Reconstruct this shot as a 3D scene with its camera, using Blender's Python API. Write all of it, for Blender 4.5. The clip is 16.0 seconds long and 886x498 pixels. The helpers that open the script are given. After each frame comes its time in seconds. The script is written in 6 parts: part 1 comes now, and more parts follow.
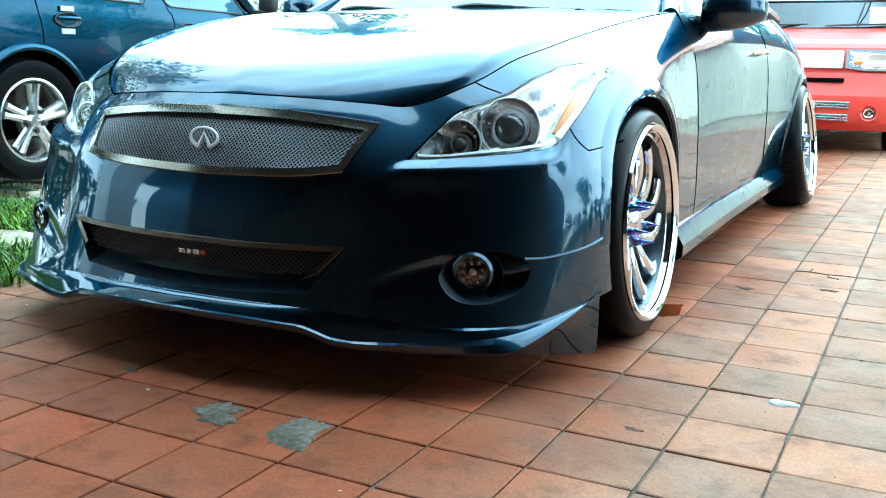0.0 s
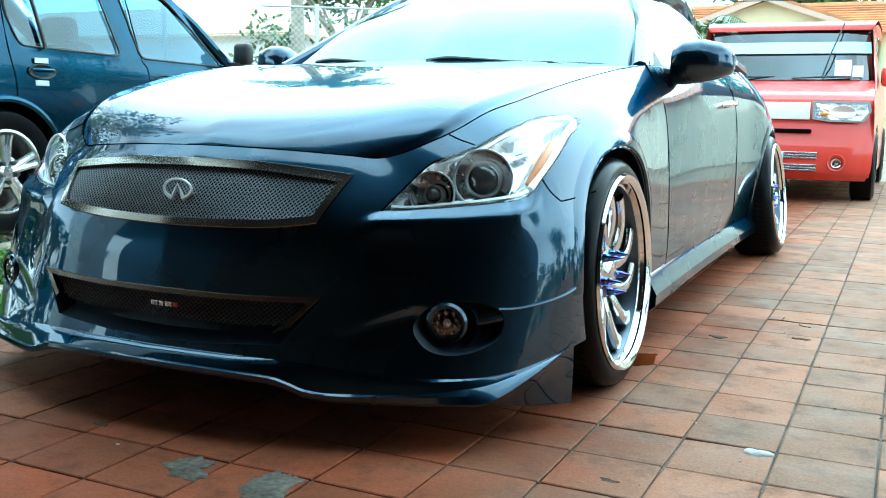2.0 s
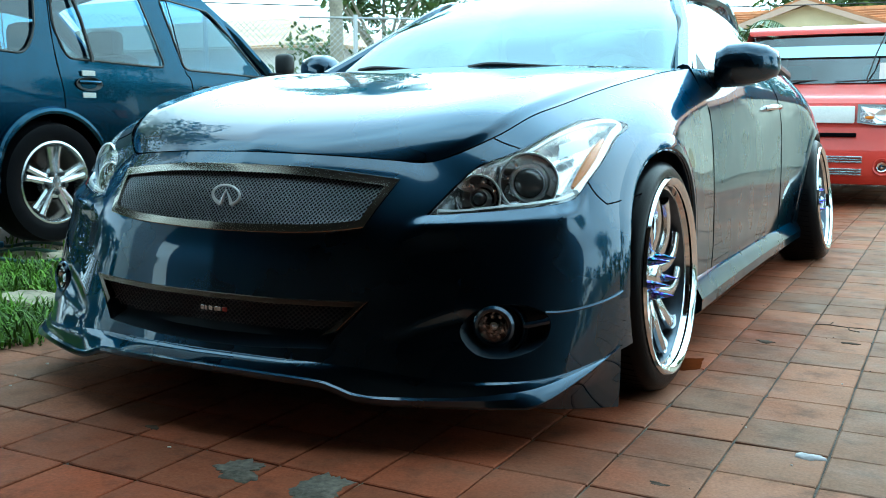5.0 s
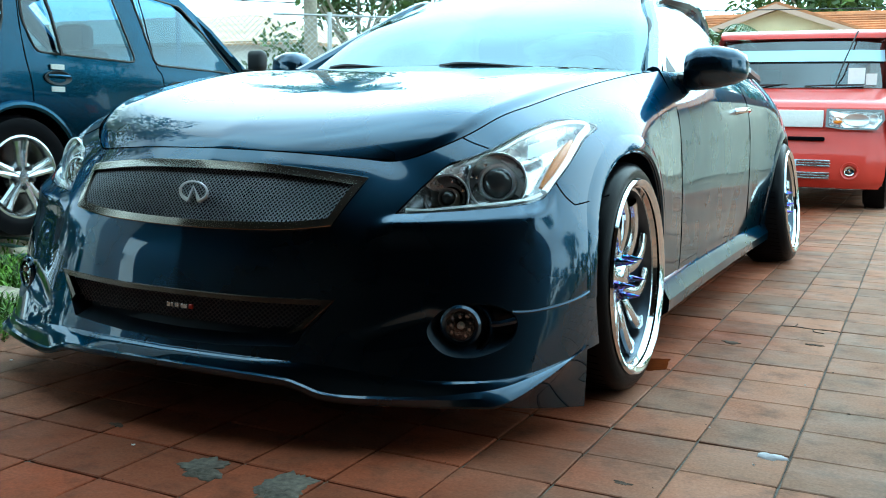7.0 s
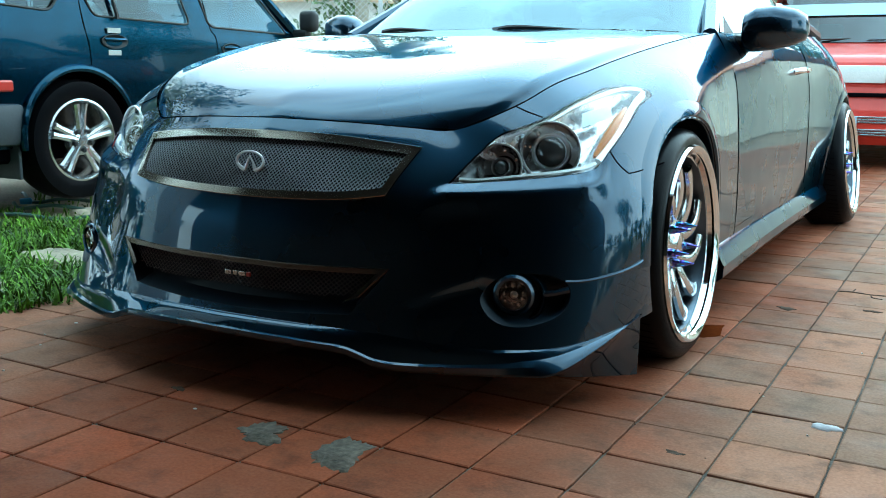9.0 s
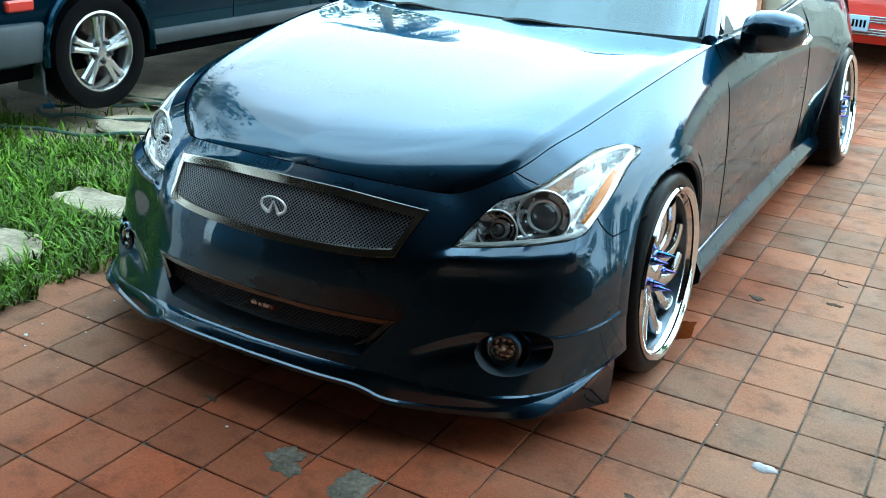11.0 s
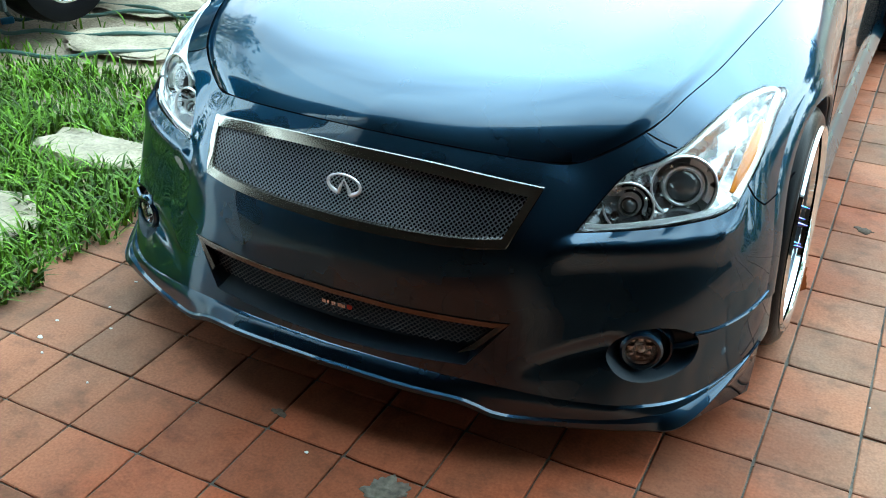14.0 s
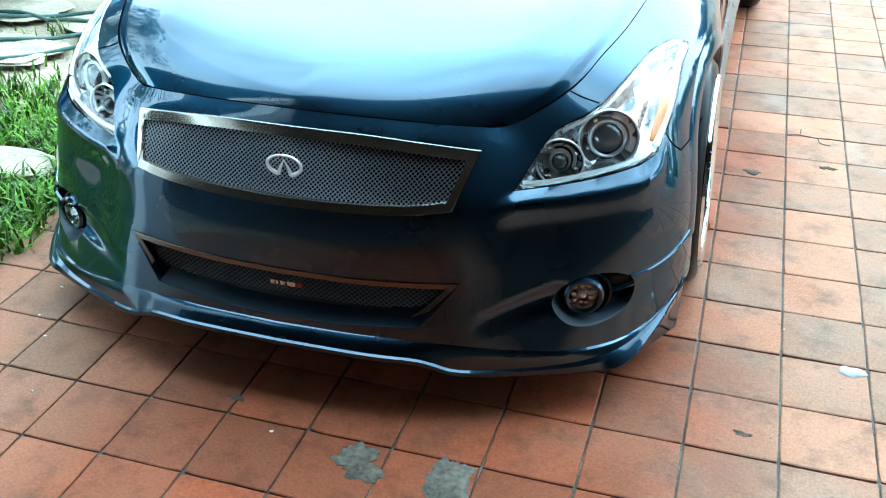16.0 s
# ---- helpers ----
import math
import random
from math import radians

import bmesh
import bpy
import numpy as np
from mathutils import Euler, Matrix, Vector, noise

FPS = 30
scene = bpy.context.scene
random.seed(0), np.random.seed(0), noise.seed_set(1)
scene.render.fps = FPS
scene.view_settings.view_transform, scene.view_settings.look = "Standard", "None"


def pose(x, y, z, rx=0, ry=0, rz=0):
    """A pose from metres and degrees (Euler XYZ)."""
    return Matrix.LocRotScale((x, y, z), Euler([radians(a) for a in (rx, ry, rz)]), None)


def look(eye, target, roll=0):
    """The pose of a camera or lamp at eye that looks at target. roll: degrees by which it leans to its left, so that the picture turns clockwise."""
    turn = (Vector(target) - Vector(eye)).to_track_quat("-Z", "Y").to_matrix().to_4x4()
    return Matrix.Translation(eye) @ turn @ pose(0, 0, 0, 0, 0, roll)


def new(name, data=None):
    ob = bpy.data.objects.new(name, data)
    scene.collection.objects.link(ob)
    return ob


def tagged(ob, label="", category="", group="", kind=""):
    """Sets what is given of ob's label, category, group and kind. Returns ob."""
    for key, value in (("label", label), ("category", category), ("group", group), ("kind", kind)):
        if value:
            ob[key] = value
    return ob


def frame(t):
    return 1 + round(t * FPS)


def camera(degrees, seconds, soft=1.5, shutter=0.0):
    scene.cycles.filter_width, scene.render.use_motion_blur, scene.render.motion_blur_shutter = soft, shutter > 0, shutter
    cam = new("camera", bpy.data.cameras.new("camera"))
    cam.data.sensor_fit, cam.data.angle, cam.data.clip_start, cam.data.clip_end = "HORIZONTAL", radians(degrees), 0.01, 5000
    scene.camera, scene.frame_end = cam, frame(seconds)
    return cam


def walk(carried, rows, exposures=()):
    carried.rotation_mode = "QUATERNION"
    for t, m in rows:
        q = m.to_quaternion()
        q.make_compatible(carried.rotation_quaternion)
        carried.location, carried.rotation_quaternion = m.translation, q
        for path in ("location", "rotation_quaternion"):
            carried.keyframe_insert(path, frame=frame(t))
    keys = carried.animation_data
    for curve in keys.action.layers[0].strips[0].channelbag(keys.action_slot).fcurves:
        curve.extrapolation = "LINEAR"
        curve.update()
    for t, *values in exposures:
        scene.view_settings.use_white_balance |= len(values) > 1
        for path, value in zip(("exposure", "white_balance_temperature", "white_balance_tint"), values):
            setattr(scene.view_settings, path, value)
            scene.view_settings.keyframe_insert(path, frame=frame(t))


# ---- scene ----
cam = camera(49.3, 16.0, soft=1.0)
PATH = [
    (0, (1.615, -1.861, 0.774), (0.724, -0.114, 0.38), 0.9),
    (0.5, (1.616, -1.869, 0.777), (0.693, -0.132, 0.414), 0.3),
    (1, (1.619, -1.87, 0.778), (0.702, -0.126, 0.438), 0.5),
    (1.5, (1.617, -1.866, 0.776), (0.728, -0.105, 0.45), 0.8),
    (2, (1.618, -1.862, 0.777), (0.764, -0.077, 0.485), 0.9),
    (2.5, (1.618, -1.866, 0.776), (0.762, -0.079, 0.501), 0.9),
    (3, (1.612, -1.872, 0.78), (0.749, -0.09, 0.501), 1.1),
    (3.5, (1.608, -1.879, 0.781), (0.706, -0.115, 0.514), 1.0),
    (4, (1.609, -1.875, 0.781), (0.677, -0.128, 0.503), 0.3),
    (4.2, (1.605, -1.882, 0.778), (0.664, -0.138, 0.504), 0.2),
    (6.3, (1.604, -1.871, 0.757), (0.723, -0.097, 0.481), 0.7),
    (6.5, (1.609, -1.876, 0.759), (0.729, -0.101, 0.484), 0.9),
    (7, (1.617, -1.875, 0.765), (0.741, -0.098, 0.49), 1.0),
    (7.5, (1.613, -1.877, 0.762), (0.719, -0.105, 0.511), 0.7),
    (8, (1.613, -1.875, 0.759), (0.694, -0.118, 0.5), 0.6),
    (8.5, (1.612, -1.868, 0.759), (0.7, -0.112, 0.467), 0.2),
    (8.7, (1.609, -1.872, 0.759), (0.67, -0.134, 0.449), -0.0),
    (10.8, (1.715, -1.991, 1.48), (0.797, -0.389, 0.711), 2.4),
    (11, (1.665, -1.986, 1.474), (0.755, -0.367, 0.733), 2.6),
    (11.5, (1.525, -1.897, 1.519), (0.727, -0.237, 0.739), -0.1),
    (12, (1.512, -1.71, 1.499), (0.575, -0.14, 0.688), 0.3),
    (12.5, (1.46, -1.569, 1.499), (0.485, -0.071, 0.602), 1.4),
    (13, (1.303, -1.543, 1.509), (0.454, 0.004, 0.568), 0.9),
    (13.5, (1.112, -1.569, 1.517), (0.37, -0.008, 0.511), 0.3),
    (14, (1.079, -1.664, 1.526), (0.305, -0.108, 0.535), 0.9),
    (14.5, (1.112, -1.836, 1.535), (0.36, -0.277, 0.532), -0.5),
    (15, (1.067, -1.907, 1.558), (0.44, -0.279, 0.58), 0.6),
    (15.5, (0.944, -1.92, 1.563), (0.388, -0.291, 0.545), -0.9),
    (16, (0.959, -1.813, 1.527), (0.436, -0.17, 0.513), -0.3),
]
walk(cam, [(t, look(eye, target, roll)) for t, eye, target, roll in PATH],
     exposures=[(0, .16, 6150, -5), (2.5, -.50, 6230, -5), (4, -.86, 6200, -5), (8.7, -.84, 6220, -5), (11, -.47, 6450, 0), (12, -.55, 6400, -1), (13, -.33, 6750, 0), (14.5, .08, 6500, 1), (16, .38, 6000, -2)])

# ---- light ----
SUN_AZ, SUN_EL = 4.0, 50.0      # degrees: from +y towards +x, and above the horizon
world = bpy.data.worlds.new("sky")
scene.world = world
world.use_nodes = True
wn, wl = world.node_tree.nodes, world.node_tree.links
wn.clear()
w_out = wn.new("ShaderNodeOutputWorld")
w_bg = wn.new("ShaderNodeBackground")
w_sky = wn.new("ShaderNodeTexSky")
w_sky.sky_type, w_sky.sun_disc = "NISHITA", False
w_sky.sun_elevation, w_sky.sun_rotation = radians(SUN_EL), radians(SUN_AZ)
w_sky.air_density, w_sky.dust_density, w_sky.ozone_density = 1.0, 1.0, 2.5
# thin broken cloud over the whole sky
w_co = wn.new("ShaderNodeTexCoord")
w_map = wn.new("ShaderNodeMapping")
w_map.inputs["Scale"].default_value = (1.0, 1.0, 2.6)
w_noise = wn.new("ShaderNodeTexNoise")
w_noise.inputs["Scale"].default_value, w_noise.inputs["Detail"].default_value = 2.1, 6.0
w_ramp = wn.new("ShaderNodeValToRGB")
w_ramp.color_ramp.elements[0].position, w_ramp.color_ramp.elements[1].position = 0.36, 0.64
w_mix = wn.new("ShaderNodeMixRGB")
w_mix.inputs["Color2"].default_value = (31.0, 50.0, 64.0, 1)
wl.new(w_co.outputs["Generated"], w_map.inputs["Vector"])
wl.new(w_map.outputs["Vector"], w_noise.inputs["Vector"])
wl.new(w_noise.outputs["Fac"], w_ramp.inputs["Fac"])
# haze towards the horizon
w_sep = wn.new("ShaderNodeSeparateXYZ")
w_haze = wn.new("ShaderNodeMapRange")
w_haze.interpolation_type = "SMOOTHSTEP"
w_haze.inputs["From Min"].default_value, w_haze.inputs["From Max"].default_value = 0.22, 0.86
w_haze.inputs["To Min"].default_value, w_haze.inputs["To Max"].default_value = 1.0, 0.32
w_white = wn.new("ShaderNodeMixRGB")
w_white.inputs["Color2"].default_value = (55.0, 71.0, 82.0, 1)
wl.new(w_co.outputs["Generated"], w_sep.inputs["Vector"])
wl.new(w_sep.outputs["Z"], w_haze.inputs["Value"])
wl.new(w_ramp.outputs["Color"], w_mix.inputs["Fac"])
# the haze is brightest on the sun's side
w_dot = wn.new("ShaderNodeVectorMath")
w_dot.operation = "DOT_PRODUCT"
w_dot.inputs[1].default_value = (math.sin(radians(SUN_AZ)), math.cos(radians(SUN_AZ)), 0.25)
w_side = wn.new("ShaderNodeMapRange")
w_side.inputs["From Min"].default_value, w_side.inputs["From Max"].default_value = 0.35, 1.0
w_side.inputs["To Min"].default_value, w_side.inputs["To Max"].default_value = 0.56, 1.0
w_fac = wn.new("ShaderNodeMath")
w_fac.operation = "MULTIPLY"
wl.new(w_co.outputs["Generated"], w_dot.inputs[0])
wl.new(w_dot.outputs["Value"], w_side.inputs["Value"])
wl.new(w_side.outputs["Result"], w_fac.inputs[0])
wl.new(w_haze.outputs["Result"], w_fac.inputs[1])
wl.new(w_fac.outputs["Value"], w_white.inputs["Fac"])
wl.new(w_mix.outputs["Color"], w_white.inputs["Color1"])
wl.new(w_sky.outputs["Color"], w_mix.inputs["Color1"])
# the sky glows round the veiled sun
_d = Vector((math.sin(radians(SUN_AZ)) * math.cos(radians(SUN_EL)), math.cos(radians(SUN_AZ)) * math.cos(radians(SUN_EL)), math.sin(radians(SUN_EL))))
w_near = wn.new("ShaderNodeVectorMath")
w_near.operation = "DOT_PRODUCT"
w_near.inputs[1].default_value = _d
w_glow = wn.new("ShaderNodeMapRange")
w_glow.interpolation_type = "SMOOTHSTEP"
w_glow.inputs["From Min"].default_value, w_glow.inputs["From Max"].default_value = 0.60, 1.0
w_sum = wn.new("ShaderNodeMixRGB")
w_sum.blend_type = "ADD"
w_sum.inputs["Color2"].default_value = (31.0, 50.0, 64.0, 1)
wl.new(w_co.outputs["Generated"], w_near.inputs[0])
wl.new(w_near.outputs["Value"], w_glow.inputs["Value"])
wl.new(w_glow.outputs["Result"], w_sum.inputs["Fac"])
wl.new(w_white.outputs["Color"], w_sum.inputs["Color1"])
wl.new(w_sum.outputs["Color"], w_bg.inputs["Color"])
w_bg.inputs["Strength"].default_value = 0.10
wl.new(w_bg.outputs["Background"], w_out.inputs["Surface"])

sun_data = bpy.data.lights.new("sun", "SUN")
sun_data.energy, sun_data.angle, sun_data.color = 1.5, radians(100), (1.0, 0.84, 0.62)
sun = new("sun", sun_data)
_d = Vector((math.sin(radians(SUN_AZ)) * math.cos(radians(SUN_EL)), math.cos(radians(SUN_AZ)) * math.cos(radians(SUN_EL)), math.sin(radians(SUN_EL))))
sun.matrix_world = look(_d * 30, (0, 0, 0))

# ---- materials ----
def material(name, color, rough=0.5, metal=0.0, grain=0.0, grain_scale=60.0, stain=0.0, stain_scale=3.0, stain_color=None,
             bump=0.0, bump_scale=120.0, coat=0.0, spec=0.5, per_object=0.0, per_island=0.0, transmission=0.0, alpha=1.0, rough_var=0.0):
    """A principled surface with fine grain, larger stains and relief, in the object's own metres."""
    m = bpy.data.materials.new(name)
    m.use_nodes = True
    n, l = m.node_tree.nodes, m.node_tree.links
    p = n["Principled BSDF"]
    p.inputs["Base Color"].default_value = (*color, 1)
    p.inputs["Roughness"].default_value, p.inputs["Metallic"].default_value = rough, metal
    p.inputs["Specular IOR Level"].default_value = spec
    p.inputs["Coat Weight"].default_value, p.inputs["Coat Roughness"].default_value = coat, 0.015
    p.inputs["Transmission Weight"].default_value, p.inputs["Alpha"].default_value = transmission, alpha
    if not (grain or stain or bump or per_object or per_island or rough_var):
        return m
    co = n.new("ShaderNodeNewGeometry")
    last = None

    def noise_at(scale, detail=4.0):
        t = n.new("ShaderNodeTexNoise")
        t.inputs["Scale"].default_value, t.inputs["Detail"].default_value = scale, detail
        l.new(co.outputs["Position"], t.inputs["Vector"])
        return t.outputs["Fac"]

    def scaled(value, amount):
        """1 - amount to 1 + amount."""
        r = n.new("ShaderNodeMapRange")
        r.inputs["From Min"].default_value, r.inputs["From Max"].default_value = 0.25, 0.75
        r.inputs["To Min"].default_value, r.inputs["To Max"].default_value = 1 - amount, 1 + amount
        l.new(value, r.inputs["Value"])
        return r.outputs["Result"]

    def times(color_socket, value):
        v = n.new("ShaderNodeVectorMath")
        v.operation = "SCALE"
        if color_socket is None:
            v.inputs[0].default_value = color
        else:
            l.new(color_socket, v.inputs[0])
        l.new(value, v.inputs["Scale"])
        return v.outputs["Vector"]

    if per_object or per_island:
        rnd = n.new("ShaderNodeObjectInfo").outputs["Random"] if per_object else co.outputs["Random Per Island"]
        r = n.new("ShaderNodeMapRange")
        a = per_object or per_island
        r.inputs["To Min"].default_value, r.inputs["To Max"].default_value = 1 - a, 1 + a
        l.new(rnd, r.inputs["Value"])
        last = times(last, r.outputs["Result"])
    if stain:
        f = noise_at(stain_scale, 6.0)
        if stain_color:
            r = n.new("ShaderNodeMapRange")
            r.inputs["From Min"].default_value, r.inputs["From Max"].default_value = 0.48, 0.68
            r.inputs["To Max"].default_value = stain
            l.new(f, r.inputs["Value"])
            mix = n.new("ShaderNodeMixRGB")
            mix.inputs["Color1"].default_value, mix.inputs["Color2"].default_value = (*color, 1), (*stain_color, 1)
            l.new(r.outputs["Result"], mix.inputs["Fac"])
            if last is not None:
                l.new(last, mix.inputs["Color1"])
            last = mix.outputs["Color"]
        else:
            last = times(last, scaled(f, stain))
    if grain:
        last = times(last, scaled(noise_at(grain_scale), grain))
    if last is not None:
        l.new(last, p.inputs["Base Color"])
    if rough_var:
        r = n.new("ShaderNodeMapRange")
        r.inputs["From Min"].default_value, r.inputs["From Max"].default_value = 0.3, 0.7
        r.inputs["To Min"].default_value, r.inputs["To Max"].default_value = max(0.02, rough - rough_var), min(1, rough + rough_var)
        l.new(noise_at(stain_scale * 2.3), r.inputs["Value"])
        l.new(r.outputs["Result"], p.inputs["Roughness"])
    if bump:
        b = n.new("ShaderNodeBump")
        b.inputs["Strength"].default_value, b.inputs["Distance"].default_value = 1.0, bump
        l.new(noise_at(bump_scale, 5.0), b.inputs["Height"])
        l.new(b.outputs["Normal"], p.inputs["Normal"])
    return m


PAINT = material("navy_metallic_paint", (0.0122, 0.0345, 0.061), rough=0.28, metal=1.0, coat=1.0, grain=0.16, grain_scale=900, rough_var=0.03, stain_scale=2.0)
PAINT.node_tree.nodes["Principled BSDF"].inputs["Coat IOR"].default_value = 1.52
PAINT.node_tree.nodes["Principled BSDF"].inputs["Specular Tint"].default_value = (0.26, 0.44, 0.54, 1)
BLACK = material("black_plastic", (0.012, 0.012, 0.013), rough=0.55, grain=0.2, grain_scale=300)
GAP = material("shut_gap", (0.003, 0.003, 0.004), rough=1.0, spec=0.0)
RUBBER = material("tyre_rubber", (0.004, 0.004, 0.005), rough=0.28, spec=0.08, grain=0.2, grain_scale=200, stain=0.25, stain_scale=9, bump=0.0006, bump_scale=260)
CHROME = material("chrome", (0.78, 0.79, 0.80), rough=0.07, metal=1.0, rough_var=0.03, stain_scale=5)
BRUSHED = material("polished_steel", (0.40, 0.365, 0.32), rough=0.17, metal=1.0, grain=0.08, grain_scale=400)
DARKSTEEL = material("dark_bronze_steel", (0.13, 0.105, 0.09), rough=0.25, metal=1.0, grain=0.08, grain_scale=400)
BARREL = material("wheel_barrel", (0.10, 0.125, 0.155), rough=0.36, metal=0.9, grain=0.1, grain_scale=60, stain=0.3, stain_scale=8)
WIRE = material("woven_wire", (0.27, 0.28, 0.30), rough=0.3, metal=1.0)
DARKWIRE = material("black_wire", (0.09, 0.09, 0.095), rough=0.4, metal=0.5)
def thin_glass(name, tint, ior, gloss=(1.0, 1.0, 1.0)):
    """A thin pane: tinted see-through with a clear mirror gloss that grows at a slant."""
    m = bpy.data.materials.new(name)
    m.use_nodes = True
    n, l = m.node_tree.nodes, m.node_tree.links
    n.clear()
    out, mix, tr, gl, lw, po, ma = (n.new("ShaderNode" + k) for k in ("OutputMaterial", "MixShader", "BsdfTransparent", "BsdfGlossy", "LayerWeight", "Math", "Math"))
    tr.inputs["Color"].default_value = (*tint, 1)
    gl.inputs["Roughness"].default_value = 0.0
    gl.inputs["Color"].default_value = (*gloss, 1)
    f0 = ((ior - 1) / (ior + 1)) ** 2
    lw.inputs["Blend"].default_value = 0.5
    po.operation, po.inputs[1].default_value = "POWER", 5.0
    ma.operation, ma.inputs[1].default_value, ma.inputs[2].default_value = "MULTIPLY_ADD", 1 - f0, f0
    l.new(lw.outputs["Facing"], po.inputs[0])
    l.new(po.outputs["Value"], ma.inputs[0])
    l.new(ma.outputs["Value"], mix.inputs["Fac"])
    l.new(tr.outputs["BSDF"], mix.inputs[1])
    l.new(gl.outputs["BSDF"], mix.inputs[2])
    l.new(mix.outputs["Shader"], out.inputs["Surface"])
    return m


GLASS = thin_glass("clear_lens", (0.97, 0.98, 0.98), 1.5)
SCREEN = thin_glass("windscreen_glass", (0.07, 0.10, 0.12), 2.0, (0.70, 0.90, 1.0))
SMOKE = thin_glass("dark_window_film", (0.16, 0.22, 0.24), 2.1)
TINT = thin_glass("tinted_glass", (0.34, 0.47, 0.53), 2.3)
AMBER = material("amber_reflector", (0.75, 0.22, 0.02), rough=0.25)
SILVER = material("silver_paint", (0.55, 0.56, 0.57), rough=0.25, metal=0.9, grain=0.06, grain_scale=500)
WHEELSILVER = material("bright_wheel_alloy", (0.66, 0.67, 0.68), rough=0.17, metal=1.0, grain=0.04, grain_scale=500)
NEO = material("heat_tinted_metal", (0.20, 0.15, 0.50), rough=0.15, metal=1.0, stain=0.9, stain_scale=70, stain_color=(0.02, 0.35, 0.5))
def tile_material(name, **kw):
    """Worn terracotta: dusty where it is dry, darker and redder where the car has been washed."""
    m = material(name, (0.278, 0.147, 0.101), rough=0.65, spec=0.05, grain=0.20, grain_scale=140, stain=0.8, stain_scale=3.2, stain_color=(0.212, 0.138, 0.104), bump=0.0013, bump_scale=45, rough_var=0.16, **kw)
    n, l = m.node_tree.nodes, m.node_tree.links
    p = n["Principled BSDF"]
    geo = n.new("ShaderNodeNewGeometry")
    sep = n.new("ShaderNodeSeparateXYZ")
    l.new(geo.outputs["Position"], sep.inputs["Vector"])
    t = n.new("ShaderNodeTexNoise")
    t.inputs["Scale"].default_value, t.inputs["Detail"].default_value = 2.2, 5.0
    l.new(geo.outputs["Position"], t.inputs["Vector"])
    add = n.new("ShaderNodeMath")
    add.operation = "MULTIPLY_ADD"
    add.inputs[1].default_value = 0.9
    l.new(t.outputs["Fac"], add.inputs[0])
    l.new(sep.outputs["X"], add.inputs[2])
    dry = n.new("ShaderNodeMapRange")
    dry.interpolation_type = "SMOOTHSTEP"
    dry.inputs["From Min"].default_value, dry.inputs["From Max"].default_value = 1.15, 1.75
    dry.inputs["To Min"].default_value, dry.inputs["To Max"].default_value = 0.85, 0.0
    l.new(add.outputs["Value"], dry.inputs["Value"])
    left = n.new("ShaderNodeMapRange")
    left.interpolation_type = "SMOOTHSTEP"
    left.inputs["From Min"].default_value, left.inputs["From Max"].default_value = -0.35, 0.45
    left.inputs["To Min"].default_value, left.inputs["To Max"].default_value = 0.25, 1.0
    l.new(add.outputs["Value"], left.inputs["Value"])
    wet = n.new("ShaderNodeMath")
    wet.operation = "MULTIPLY"
    l.new(left.outputs["Result"], wet.inputs[0])
    l.new(dry.outputs["Result"], wet.inputs[1])
    mix = n.new("ShaderNodeMixRGB")
    mix.blend_type = "MULTIPLY"
    mix.inputs["Color2"].default_value = (0.70, 0.30, 0.18, 1)
    old = p.inputs["Base Color"].links[0].from_socket
    # some tiles have gone grey, others kept their orange
    rnd = n.new("ShaderNodeObjectInfo").outputs["Random"] if "per_object" in kw else geo.outputs["Random Per Island"]
    hue = n.new("ShaderNodeValToRGB")
    hue.color_ramp.elements[0].color, hue.color_ramp.elements[1].color = (0.97, 0.97, 0.93, 1), (1.12, 0.92, 0.80, 1)
    l.new(rnd, hue.inputs["Fac"])
    tone = n.new("ShaderNodeMixRGB")
    tone.blend_type = "MULTIPLY"
    tone.inputs["Fac"].default_value = 1.0
    l.new(old, tone.inputs["Color1"])
    l.new(hue.outputs["Color"], tone.inputs["Color2"])
    old = tone.outputs["Color"]
    # dark blotches and scuffs a few centimetres wide
    spot = n.new("ShaderNodeTexNoise")
    spot.inputs["Scale"].default_value, spot.inputs["Detail"].default_value, spot.inputs["Roughness"].default_value = 9.0, 8.0, 0.68
    l.new(geo.outputs["Position"], spot.inputs["Vector"])
    dark = n.new("ShaderNodeMapRange")
    dark.inputs["From Min"].default_value, dark.inputs["From Max"].default_value = 0.50, 0.70
    dark.inputs["To Max"].default_value = 0.62
    l.new(spot.outputs["Fac"], dark.inputs["Value"])
    worn = n.new("ShaderNodeMixRGB")
    worn.inputs["Color2"].default_value = (0.085, 0.058, 0.046, 1)
    l.new(dark.outputs["Result"], worn.inputs["Fac"])
    l.new(old, worn.inputs["Color1"])
    old = worn.outputs["Color"]
    l.new(old, mix.inputs["Color1"])
    l.new(wet.outputs["Value"], mix.inputs["Fac"])
    l.new(mix.outputs["Color"], p.inputs["Base Color"])
    return m


TILE = tile_material("terracotta", per_object=0.16)
TILE_FAR = tile_material("terracotta_far", per_island=0.16)
GROUT = material("dirty_grout", (0.056, 0.046, 0.038), rough=0.95, grain=0.5, grain_scale=150, stain=0.7, stain_scale=7, stain_color=(0.19, 0.16, 0.13))
SOIL = material("sandy_soil", (0.27, 0.20, 0.14), rough=1.0, grain=0.35, grain_scale=70, stain=0.5, stain_scale=2.0, bump=0.01, bump_scale=30)
STONE = material("pale_limestone", (0.33, 0.265, 0.185), rough=0.9, grain=0.25, grain_scale=60, stain=0.35, stain_scale=6, bump=0.006, bump_scale=40)
GRASS = material("grass_blades", (0.082, 0.168, 0.012), rough=0.6, spec=0.2, per_island=0.8, stain=0.55, stain_scale=5.0)
